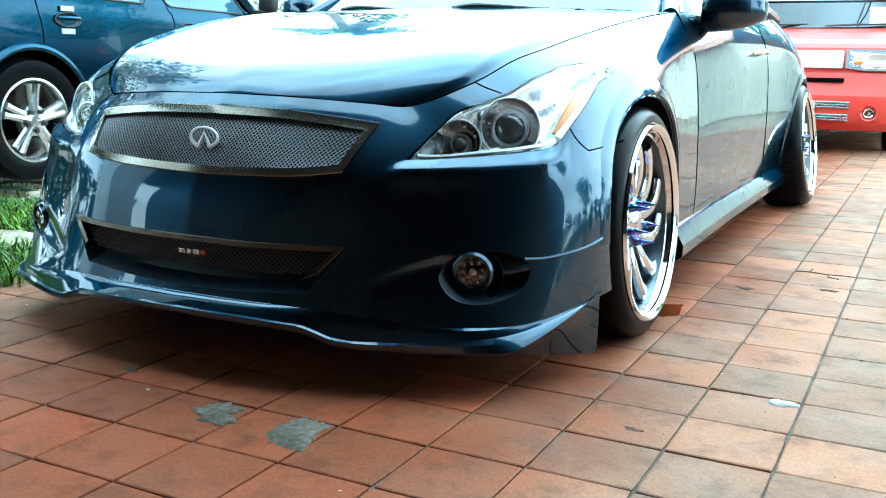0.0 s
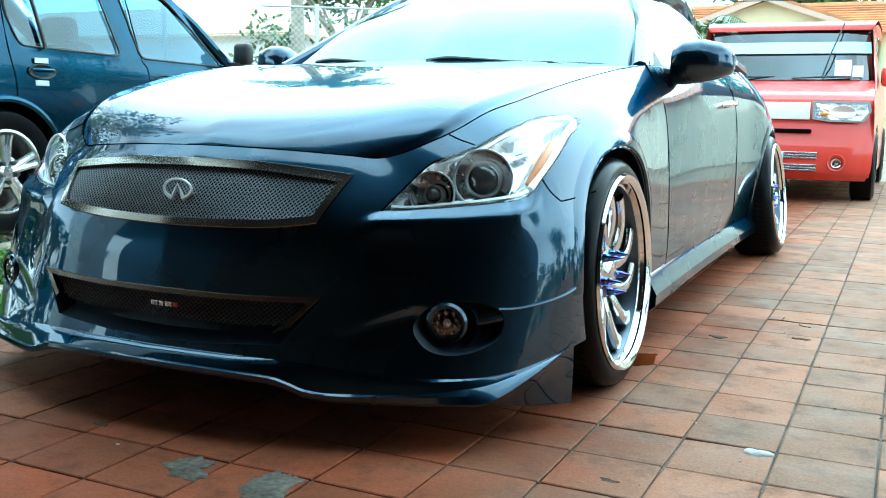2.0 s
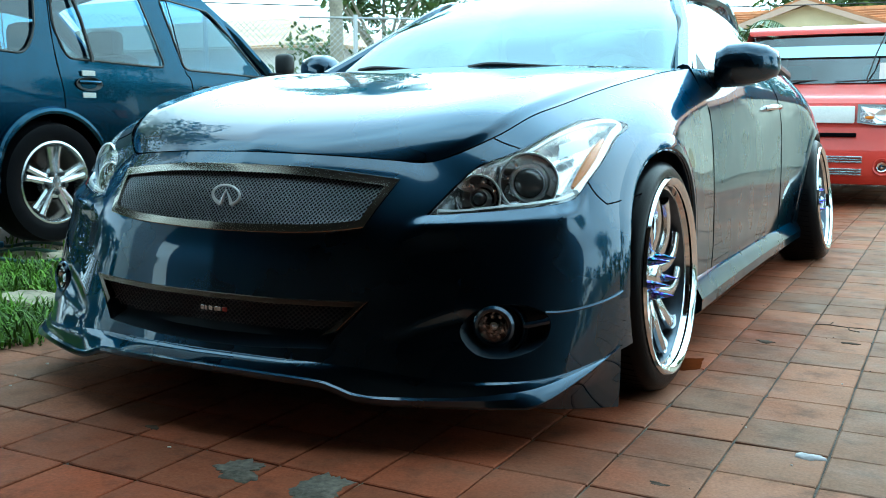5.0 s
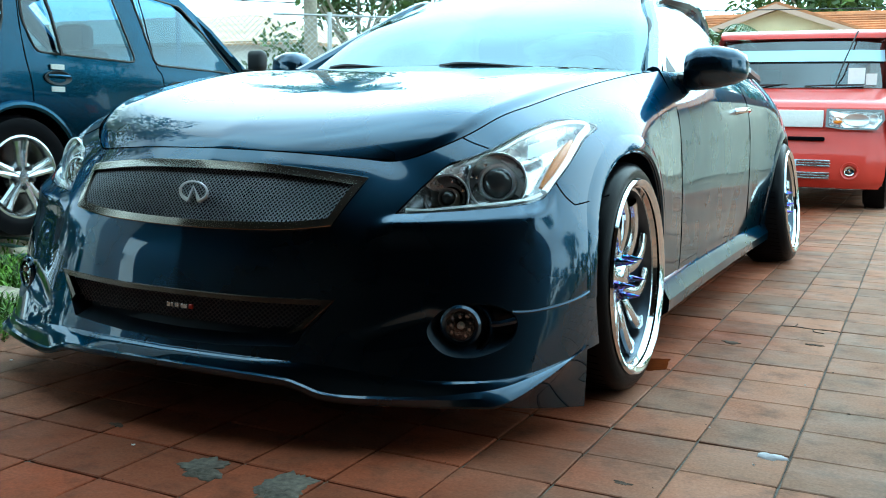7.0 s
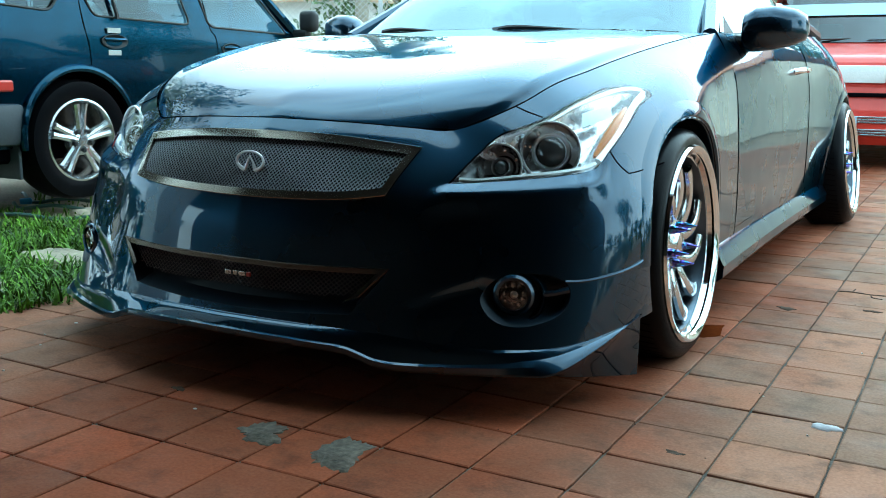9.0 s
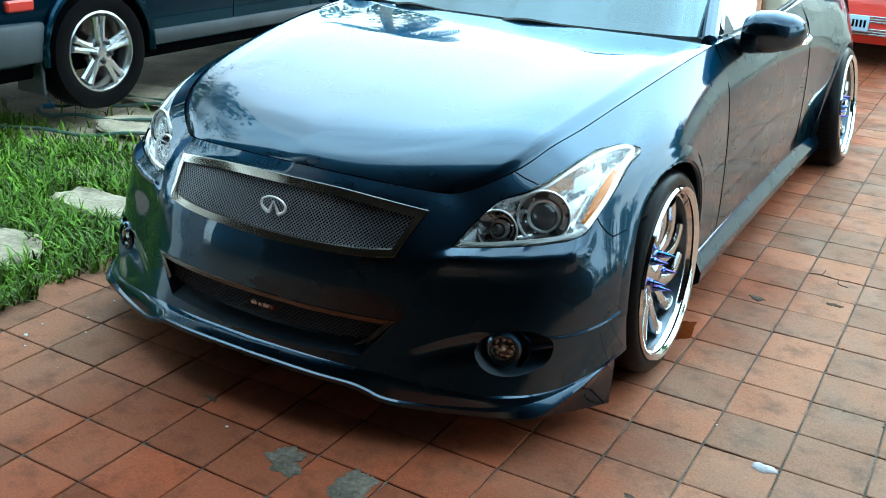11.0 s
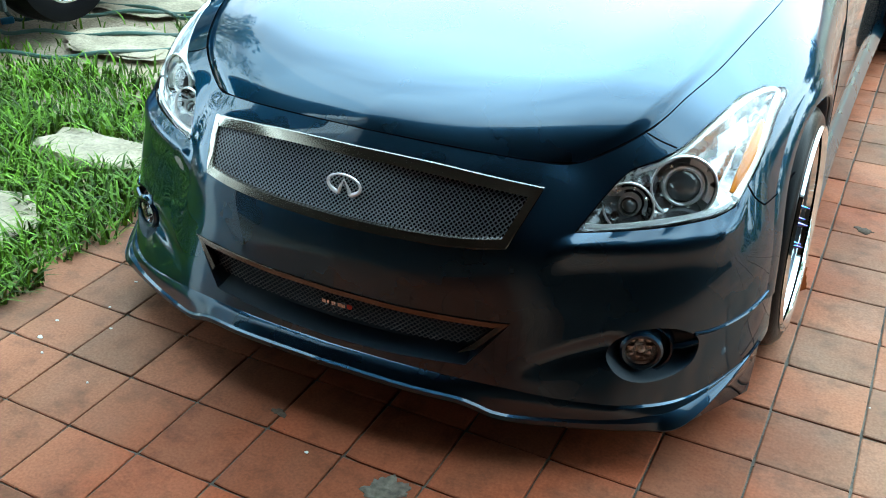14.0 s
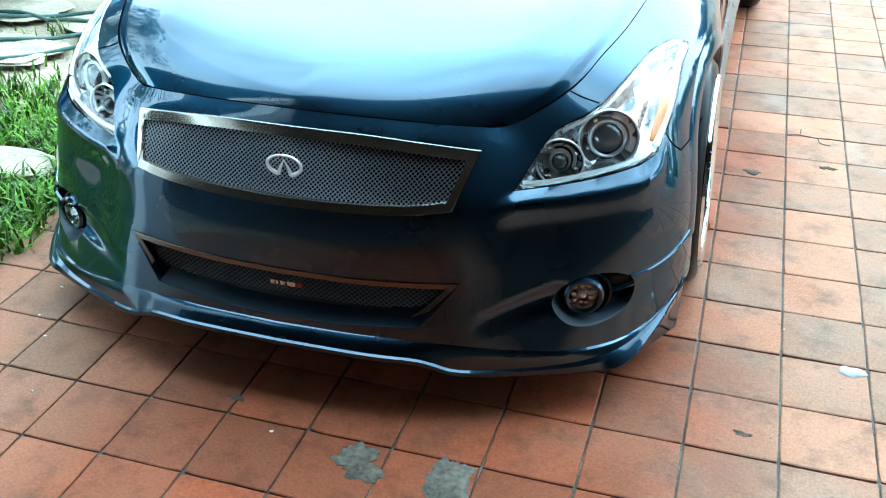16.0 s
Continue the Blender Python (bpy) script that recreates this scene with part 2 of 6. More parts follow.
WHITE = material("white_wall_paint", (0.78, 0.78, 0.76), rough=0.7, grain=0.04, grain_scale=40, stain=0.1, stain_scale=2, bump=0.002, bump_scale=60)
# near-black on purpose: the porch's shade is put into this wall colour
SHADEWALL = material("near_black_shade_wall", (0.045, 0.036, 0.030), rough=0.85, grain=0.08, grain_scale=60, stain=0.15, stain_scale=1.5, bump=0.004, bump_scale=50)
PALECREAM = material("pale_cream_stucco", (0.82, 0.76, 0.62), rough=0.8, grain=0.05, grain_scale=70, stain=0.1, stain_scale=1.2, bump=0.003, bump_scale=50)
CREAM = material("cream_stucco", (0.74, 0.62, 0.40), rough=0.85, grain=0.07, grain_scale=70, stain=0.12, stain_scale=1.2, bump=0.004, bump_scale=50)
TANROOF = material("faded_tan_roof_tile", (0.50, 0.34, 0.22), rough=0.85, grain=0.2, grain_scale=25, stain=0.3, stain_scale=1.5)
ROOFTILE = material("orange_roof_tile", (0.52, 0.20, 0.085), rough=0.8, grain=0.2, grain_scale=25, stain=0.3, stain_scale=1.5, per_island=0.2)
SUVPAINT = material("dark_green_blue_paint", (0.005, 0.036, 0.064), rough=0.24, metal=0.9, coat=0.3, stain=0.3, stain_scale=2.5, grain=0.1, grain_scale=300)
SUVPAINT.node_tree.nodes["Principled BSDF"].inputs["Specular Tint"].default_value = (0.25, 0.55, 0.75, 1)
GREYPLASTIC = material("grey_bumper_plastic", (0.036, 0.044, 0.052), rough=0.55, grain=0.12, grain_scale=80, stain=0.25, stain_scale=5)
RED = material("red_paint", (0.60, 0.042, 0.028), rough=0.4, spec=0.3, coat=0.6, stain=0.1, stain_scale=2)
SEAT = material("grey_seat_cloth", (0.12, 0.125, 0.135), rough=0.95, grain=0.2, grain_scale=200)
BARK = material("pale_palm_bark", (0.30, 0.26, 0.20), rough=0.95, grain=0.3, grain_scale=30, stain=0.3, stain_scale=4, bump=0.01, bump_scale=25)
LEAF = material("tree_leaf", (0.068, 0.125, 0.026), rough=0.5, per_island=0.5)
PALMLEAF = material("palm_leaf", (0.075, 0.12, 0.03), rough=0.45, per_island=0.4)
HOSE = material("green_hose", (0.045, 0.105, 0.085), rough=0.5, stain=0.6, stain_scale=5, stain_color=(0.12, 0.13, 0.11))
GALV = material("galvanised_steel", (0.50, 0.51, 0.52), rough=0.4, metal=0.8, grain=0.1, grain_scale=90)
# set near-black so the porch roof sends little light to the car
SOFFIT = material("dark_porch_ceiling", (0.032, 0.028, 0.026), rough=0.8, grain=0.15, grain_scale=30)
ASPHALT = material("asphalt", (0.055, 0.055, 0.055), rough=0.95, grain=0.3, grain_scale=100)
SUVGLASS = thin_glass("car_window_glass", (0.28, 0.46, 0.58), 1.7, (0.75, 0.92, 1.0))
STAIN = material("dirt_stain", (0.075, 0.052, 0.040), rough=0.9, spec=0.05, grain=0.3, grain_scale=120)
HOSEBLUE = material("blue_plastic", (0.03, 0.22, 0.42), rough=0.4)
BLUESTRIP = material("pale_blue_film", (0.42, 0.66, 0.78), rough=0.2, coat=0.5)
PLATEBLUE = material("pale_plate", (0.35, 0.55, 0.70), rough=0.4)
TANWALL = material("tan_stucco", (0.44, 0.37, 0.25), rough=0.85, grain=0.07, grain_scale=70, stain=0.15, stain_scale=1.2, bump=0.004, bump_scale=50)
# body navy made darker and duller: the recesses' shade put into the colour
RECESSNAVY = material("shaded_recess_navy", (0.006, 0.014, 0.024), rough=0.42, spec=0.25, grain=0.15, grain_scale=200)
BADGE = material("bright_badge_metal", (0.82, 0.83, 0.84), rough=0.32, metal=0.75)
BARGE = material("pink_barge_board", (0.55, 0.36, 0.28), rough=0.7, grain=0.1, grain_scale=30)

# ---- mesh helpers ----
def part(name, bm, mat, parent=None, label="", smooth=True, angle=35.0):
    """Links a bmesh as one mesh object, under a thing or a part."""
    bmesh.ops.remove_doubles(bm, verts=bm.verts, dist=1e-6)
    me = bpy.data.meshes.new(name)
    bm.normal_update()
    for f in bm.faces:
        f.smooth = smooth
    if smooth:
        for e in bm.edges:
            e.smooth = not (len(e.link_faces) == 2 and e.calc_face_angle(0.0) > radians(angle))
    bm.to_mesh(me)
    bm.free()
    me.materials.append(mat)
    ob = new(name, me)
    ob.parent = parent
    if label:
        tagged(ob, label)
    return ob


def empty(name, label, category, group="", at=None):
    ob = new(name)
    ob.empty_display_size = 0.1
    tagged(ob, label, category, group)
    if at is not None:
        ob.matrix_world = at
    return ob


def cr(points, ts):
    """Catmull-Rom through the points (n x k), at ts in 0..n-1."""
    p = np.asarray(points, float)
    n = len(p)
    p = np.concatenate([(2 * p[0] - p[1])[None], p, (2 * p[-1] - p[-2])[None]])
    ts = np.clip(np.asarray(ts, float), 0, n - 1)
    i = np.minimum(ts.astype(int), n - 2)
    f = (ts - i).reshape((-1,) + (1,) * (p.ndim - 1))
    a, b, c, d = p[i], p[i + 1], p[i + 2], p[i + 3]
    return 0.5 * (2 * b + (c - a) * f + (2 * a - 5 * b + 4 * c - d) * f**2 + (3 * b - a - 3 * c + d) * f**3)


def net(lines, nr, nc):
    """A smooth surface through a net of lines: (nr+1) x (nc+1) points."""
    g = cr(np.asarray(lines, float), np.linspace(0, len(lines) - 1, nr + 1))
    return cr(g.transpose(1, 0, 2), np.linspace(0, len(lines[0]) - 1, nc + 1)).transpose(1, 0, 2)


def add_grid(bm, g, keep=None, mirror=False, flip=False):
    """Adds a grid of points as faces; keep(centre) says which. mirror: in x."""
    sign = -1 if mirror else 1
    verts = {}

    def v(i, j):
        if (i, j) not in verts:
            x, y, z = g[i][j]
            verts[i, j] = bm.verts.new((sign * x, y, z))
        return verts[i, j]
    for i in range(len(g) - 1):
        for j in range(len(g[0]) - 1):
            c = (g[i][j] + g[i + 1][j] + g[i][j + 1] + g[i + 1][j + 1]) / 4
            if keep is None or keep(c, i, j):
                q = [v(i, j), v(i, j + 1), v(i + 1, j + 1), v(i + 1, j)]
                if mirror != flip:
                    q.reverse()
                try:
                    bm.faces.new(q)
                except ValueError:
                    pass


def box(bm, lo, hi, bevel=0.0, seg=1):
    r = bmesh.ops.create_cube(bm, size=1.0, matrix=Matrix.Translation([(a + b) / 2 for a, b in zip(lo, hi)]) @ Matrix.Diagonal([b - a for a, b in zip(lo, hi)] + [1]))
    if bevel:
        es = list({e for v in r["verts"] for e in v.link_edges})
        bmesh.ops.bevel(bm, geom=es, offset=bevel, segments=seg, affect="EDGES", profile=0.5)


def tube(bm, pts, radius, sides=8, closed=False):
    """A round bar along points; radius may be a list."""
    pts = [Vector(p) for p in pts]
    n = len(pts)
    rad = [float(v) for v in radius] if isinstance(radius, (list, tuple, np.ndarray)) else [radius] * n
    rings, up = [], Vector((0.13, 0.21, 0.97)).normalized()
    for k, p in enumerate(pts):
        a = pts[(k - 1) % n] if closed or k else p
        b = pts[(k + 1) % n] if closed or k < n - 1 else p
        d = (b - a).normalized() if (b - a).length > 1e-9 else Vector((0, 1, 0))
        s = d.cross(up)
        if s.length < 1e-4:
            s = d.cross(Vector((1, 0, 0)))
        s.normalize()
        t = s.cross(d).normalized()
        rings.append([bm.verts.new(p + rad[k] * (math.cos(2 * math.pi * q / sides) * s + math.sin(2 * math.pi * q / sides) * t)) for q in range(sides)])
    for k in range(n if closed else n - 1):
        r0, r1 = rings[k], rings[(k + 1) % n]
        for q in range(sides):
            bm.faces.new((r0[q], r0[(q + 1) % sides], r1[(q + 1) % sides], r1[q]))
    if not closed:
        for r, rev in ((rings[0], False), (rings[-1], True)):
            bm.faces.new(r[::-1] if not rev else r)


def lathe(bm, profile, steps=48, m=Matrix()):
    """Turns (axial, radius) points round the local x axis."""
    rings = []
    for q in range(steps):
        a = 2 * math.pi * q / steps
        rings.append([bm.verts.new(m @ Vector((h, r * math.cos(a), r * math.sin(a)))) for h, r in profile])
    for q in range(steps):
        r0, r1 = rings[q], rings[(q + 1) % steps]
        for k in range(len(profile) - 1):
            bm.faces.new((r0[k], r0[k + 1], r1[k + 1], r1[k]))
    bmesh.ops.recalc_face_normals(bm, faces=bm.faces)


def ribbon(bm, pts, width_dir, normal_dir, width, thick):
    """A flat bar along points."""
    w, nn = Vector(width_dir).normalized() * width / 2, Vector(normal_dir).normalized() * thick
    rows = []
    for p in pts:
        p = Vector(p)
        rows.append([bm.verts.new(q) for q in (p - w, p + w, p + w + nn, p - w + nn)])
    for a, b in zip(rows, rows[1:]):
        for k in range(4):
            bm.faces.new((a[k], a[(k + 1) % 4], b[(k + 1) % 4], b[k]))
    bm.faces.new(rows[0][::-1]), bm.faces.new(rows[-1])


def inside(poly, x, y):
    hit = False
    for (x0, y0), (x1, y1) in zip(poly, poly[1:] + poly[:1]):
        if (y0 > y) != (y1 > y) and x < (x1 - x0) * (y - y0) / (y1 - y0) + x0:
            hit = not hit
    return hit

# ---- the sports coupe: character lines of the half body, from the nose's middle round the corner to the door ----
HOOD_LINE = [(0, .085, .672), (.22, .100, .668), (.40, .138, .658), (.492, .185, .655), (.602, .285, .712), (.655, .40, .765),
             (.690, .52, .795), (.715, .66, .825), (.745, .87, .862), (.772, 1.15, .900), (.790, 1.42, .925)]
LAMP_LINE = [(0, .035, .620), (.22, .048, .618), (.42, .095, .610), (.545, .165, .605), (.665, .235, .640), (.765, .345, .680),
             (.815, .45, .705), (.845, .62, .740), (.862, .85, .780), (.862, 1.15, .800), (.860, 1.45, .800)]
SHOULDER_LINE = [(0, -.025, .510), (.22, -.015, .510), (.42, .012, .512), (.53, .080, .515), (.66, .152, .530), (.78, .250, .550),
                 (.855, .37, .560), (.895, .60, .600), (.912, .85, .660), (.900, 1.15, .620), (.885, 1.45, .600)]
WAIST_LINE = [(0, -.060, .420), (.22, -.050, .420), (.42, -.015, .420), (.55, .050, .420), (.68, .110, .420), (.80, .200, .430),
              (.895, .36, .440), (.912, .60, .480), (.918, .85, .520), (.905, 1.15, .450), (.893, 1.45, .420)]
FOG_LINE = [(0, -.075, .320), (.22, -.065, .320), (.43, -.030, .320), (.56, .020, .310), (.70, .080, .290), (.82, .180, .280),
            (.910, .365, .300), (.918, .60, .330), (.920, .85, .350), (.900, 1.15, .300), (.893, 1.45, .280)]
CHIN_LINE = [(0, -.102, .196), (.22, -.094, .196), (.42, -.066, .192), (.57, -.020, .176), (.70, .038, .168), (.82, .150, .170),
             (.915, .365, .200), (.915, .60, .200), (.915, .85, .200), (.885, 1.15, .170), (.880, 1.45, .170)]
# the same lines from the door's front edge round the tail to its middle
BELT_REAR = [(.790, 1.42, .925), (.812, 1.9, .935), (.815, 2.5, .945), (.800, 3.1, .965), (.760, 3.65, .985), (.700, 4.15, .990), (.600, 4.45, .985), (0, 4.56, .985)]
LAMP_REAR = [(.860, 1.45, .800), (.872, 1.9, .805), (.875, 2.5, .815), (.880, 3.1, .835), (.875, 3.65, .860), (.800, 4.15, .850), (.660, 4.50, .840), (0, 4.62, .840)]
SHOULDER_REAR = [(.885, 1.45, .600), (.890, 1.9, .610), (.893, 2.5, .620), (.908, 3.1, .650), (.945, 3.65, .690), (.870, 4.15, .660), (.720, 4.53, .640), (0, 4.66, .640)]
WAIST_REAR = [(.893, 1.45, .420), (.895, 1.9, .430), (.897, 2.5, .430), (.912, 3.1, .440), (.957, 3.65, .480), (.885, 4.15, .440), (.720, 4.55, .430), (0, 4.68, .430)]
FOG_REAR = [(.893, 1.45, .280), (.893, 1.9, .290), (.893, 2.5, .290), (.905, 3.1, .300), (.930, 3.65, .330), (.885, 4.15, .300), (.720, 4.54, .290), (0, 4.66, .290)]
CHIN_REAR = [(.880, 1.45, .170), (.880, 1.9, .170), (.880, 2.5, .170), (.890, 3.1, .170), (.915, 3.65, .200), (.870, 4.15, .190), (.700, 4.50, .190), (0, 4.60, .190)]
NR, NC = 80, 220
AXLE_F, AXLE_R, AXLE_Z = .765, 3.645, .320


def smooth(g, n):
    """Fairs a grid of points, its border held."""
    g = g.copy()
    for _ in range(n):
        g[1:-1] += .25 * (g[2:] + g[:-2] - 2 * g[1:-1])
        g[:, 1:-1] += .25 * (g[:, 2:] + g[:, :-2] - 2 * g[:, 1:-1])
    return g


front = smooth(net([CHIN_LINE, FOG_LINE, WAIST_LINE, SHOULDER_LINE, LAMP_LINE, HOOD_LINE], NR, NC), 25)
rear = smooth(net([CHIN_REAR, FOG_REAR, WAIST_REAR, SHOULDER_REAR, LAMP_REAR, BELT_REAR], 40, 140), 10)

# outlines on the front skin: (along the lines 0..10, from chin to hood 0..5)
LAMP = [(2.88, 3.20), (2.97, 3.50), (3.08, 3.85), (3.30, 4.20), (3.57, 4.39), (4.00, 4.37), (4.35, 4.39), (4.90, 4.48), (5.40, 4.52), (6.00, 4.54), (6.60, 4.38),
        (6.95, 4.12), (6.97, 4.00), (6.50, 3.92), (6.10, 3.68), (5.66, 3.38), (5.38, 3.12), (5.00, 3.05), (4.50, 3.07), (3.80, 3.13), (3.30, 3.17)]
GRILLE = [(-.6, 4.38), (0, 4.38), (.81, 4.36), (1.39, 4.27), (2.16, 4.12), (1.90, 2.93), (1.27, 2.78), (.44, 2.71), (0, 2.70), (-.6, 2.70)]
INTAKE = [(-.6, 1.13), (0, 1.13), (.8, 1.13), (1.3, 1.15), (2.03, 1.19), (1.60, .26), (.65, .14), (0, .12), (-.6, .12)]
FOG = [(3.52, .80), (3.68, 1.17), (4.06, 1.36), (4.48, 1.37), (4.80, 1.24), (4.89, 1.03), (4.76, .68), (4.28, .44), (3.80, .48)]
FOG = [tuple(p) for p in cr(np.array(FOG[-1:] + FOG + FOG[:2]), np.linspace(1, len(FOG) + 1, 45))[:-1]]


def at(u, v):
    """The place on the front skin."""
    a, b = np.clip(v / 5 * NR, 0, NR - 1e-6), np.clip(u / 10 * NC, 0, NC - 1e-6)
    i, j = int(a), int(b)
    f, h = a - i, b - j
    return (front[i, j] * (1 - f) * (1 - h) + front[i, j + 1] * (1 - f) * h + front[i + 1, j] * f * (1 - h) + front[i + 1, j + 1] * f * h)


def skin_at(u, v):
    """The place on the pressed skin, with its ledge and scoop."""
    a, b = np.clip(v / 5 * NR, 0, NR - 1e-6), np.clip(u / 10 * NC, 0, NC - 1e-6)
    i, j = int(a), int(b)
    f, h = a - i, b - j
    return (skin[i, j] * (1 - f) * (1 - h) + skin[i, j + 1] * (1 - f) * h + skin[i + 1, j] * f * (1 - h) + skin[i + 1, j + 1] * f * h)


def normal_at(u, v):
    e = .04
    du, dv = at(min(u + e, 10), v) - at(max(u - e, 0), v), at(u, min(v + e, 5)) - at(u, max(v - e, 0))
    n = np.cross(du, dv)
    return n / np.linalg.norm(n)


def uv_of(x, z):
    """Where the front view's (x, z) lies on the nose."""
    x = abs(x)
    f = front[:, : int(NC * .55)]
    k = np.unravel_index(np.argmin((f[:, :, 0] - x) ** 2 + (f[:, :, 2] - z) ** 2), f.shape[:2])
    u, v = k[1] / NC * 10, k[0] / NR * 5
    for _ in range(5):
        p, e = at(u, v), .02
        a, b = (at(u + e, v) - at(u - e, v))[[0, 2]] / (2 * e), (at(u, v + e) - at(u, v - e))[[0, 2]] / (2 * e)
        if u < .03:
            a = (at(u + e, v) - p)[[0, 2]] / e
        m = np.array([a, b]).T
        if abs(np.linalg.det(m)) < 1e-9:
            break
        s = np.linalg.solve(m, np.array([x - p[0], z - p[2]]))
        u, v = float(np.clip(u + np.clip(s[0], -.3, .3), 0, 6)), float(np.clip(v + np.clip(s[1], -.3, .3), 0, 5))
    return u, v


def nose(x, z):
    return float(at(*uv_of(x, z))[1])


def ledge(g):
    """The shelf that stands out under the headlamp."""
    g = g.copy()
    low_u, low_v = [2.5, 2.88, 3.30, 3.80, 4.50, 5.00, 5.38, 5.66], [3.12, 3.20, 3.17, 3.13, 3.07, 3.05, 3.12, 3.30]
    for j in range(NC + 1):
        u = j / NC * 10
        if 2.5 < u < 5.66:
            edge = np.interp(u, low_u, low_v)
            fade = min(1, (u - 2.5) / .4) * min(1, (5.66 - u) / .5)
            for i in range(NR + 1):
                d = edge - i / NR * 5
                if 0 < d < 1.2:
                    push = .015 * fade * (min(1, d / .26) if d < .26 else math.exp(-((d - .26) / .36) ** 2))
                    g[i, j] += push * normal_at(u, i / NR * 5)
    return g


def scoop(g):
    """The tapering hollow pressed into the bumper from the intake to the fog lamp."""
    g = g.copy()
    for j in range(NC + 1):
        u = j / NC * 10
        if 2.25 < u < 4.3:
            f = min(1, (u - 2.25) / 1.3)
            low, high = .08 + .52 * f, .56 + .68 * f
            for i in range(NR + 1):
                h = (i / NR * 5 - low) / (high - low)
                if 0 < h < 1:
                    g[i, j] -= .009 * f ** .8 * (math.sin(math.pi * h ** 1.5) ** 1.2) * normal_at(u, i / NR * 5)
    return g


skin = scoop(ledge(front))
ARCH_R = .348


def face_kind(i, j):
    u, v = (j + .5) / NC * 10, (i + .5) / NR * 5
    c = (front[i, j] + front[i + 1, j + 1]) / 2
    if u > 6 and (c[1] - AXLE_F) ** 2 + (c[2] - AXLE_Z - .005) ** 2 < ARCH_R**2:
        return "arch"
    for name, poly in (("lamp", LAMP), ("grille", GRILLE), ("intake", INTAKE), ("fog", FOG)):
        if inside(poly, u, v):
            return name
    return "bumper" if u < (6.05 if v < 2.90 else 5.66 if v < 3.6 else 4.15) else "fender"


kinds = [[face_kind(i, j) for j in range(NC)] for i in range(NR)]


def snapped():
    """The skin with the rims of its openings moved onto their outlines."""
    g = skin.copy()
    for i in range(1, NR):
        for j in range(NC + 1):
            around = {kinds[a][b] for a in (i - 1, i) for b in (j - 1, j) if 0 <= b < NC}
            hole = around & {"lamp", "grille", "intake", "fog", "arch"}
            if not hole or len(around) < 2:
                continue
            name = hole.pop()
            if name == "arch":
                x, y, z = g[i, j]
                d = math.hypot(y - AXLE_F, z - AXLE_Z - .005)
                g[i, j] = (x, AXLE_F + (y - AXLE_F) * ARCH_R / d, AXLE_Z + .005 + (z - AXLE_Z - .005) * ARCH_R / d)
                continue
            poly = {"lamp": LAMP, "grille": GRILLE, "intake": INTAKE, "fog": FOG}[name]
            p, best = np.array([j / NC * 10 * 6, i / NR * 5 * 5]), None
            for a, b in zip(poly, poly[1:] + poly[:1]):
                a, b = np.array([a[0] * 6, a[1] * 5]), np.array([b[0] * 6, b[1] * 5])
                t = np.clip((p - a) @ (b - a) / max((b - a) @ (b - a), 1e-9), 0, 1)
                q = a + t * (b - a)
                if best is None or (q - p) @ (q - p) < best[0]:
                    best = ((q - p) @ (q - p), q)
            q = best[1]
            u = max(q[0] / 6, 0) if j else 0
            g[i, j] = at(u, q[1] / 5) + (skin[i, j] - front[i, j])
    return g


body = snapped()
coupe = empty("sports_coupe", "lowered dark navy blue two-door coupe with mesh grille", "car")
bm = bmesh.new()
for mirror in (False, True):
    add_grid(bm, body, lambda c, i, j: kinds[i][j] == "bumper", mirror)
bumper = part("front_bumper", bm, PAINT, coupe, angle=60)


def on_skin(uvs, lift=.001, steps=6):
    """Points along a line drawn on the front skin."""
    pts = cr(np.array(uvs, float), np.linspace(0, len(uvs) - 1, (len(uvs) - 1) * steps + 1))
    return [at(u, v) + lift * normal_at(u, v) for u, v in pts]


def flip(pts, s):
    return [(s * p[0], p[1], p[2]) for p in pts]


def rear_kind(c):
    if (c[1] - AXLE_R) ** 2 + (c[2] - AXLE_Z - .005) ** 2 < ARCH_R**2 and c[0] > .6:
        return "arch"
    return "door" if c[1] < 2.78 else "quarter"


def rear_snapped():
    g = rear.copy()
    for i in range(len(g)):
        for j in range(len(g[0])):
            x, y, z = g[i, j]
            d = math.hypot(y - AXLE_R, z - AXLE_Z - .005)
            if x > .6 and abs(d - ARCH_R) < .022:
                g[i, j] = (x, AXLE_R + (y - AXLE_R) * ARCH_R / d, AXLE_Z + .005 + (z - AXLE_Z - .005) * ARCH_R / d)
    return g


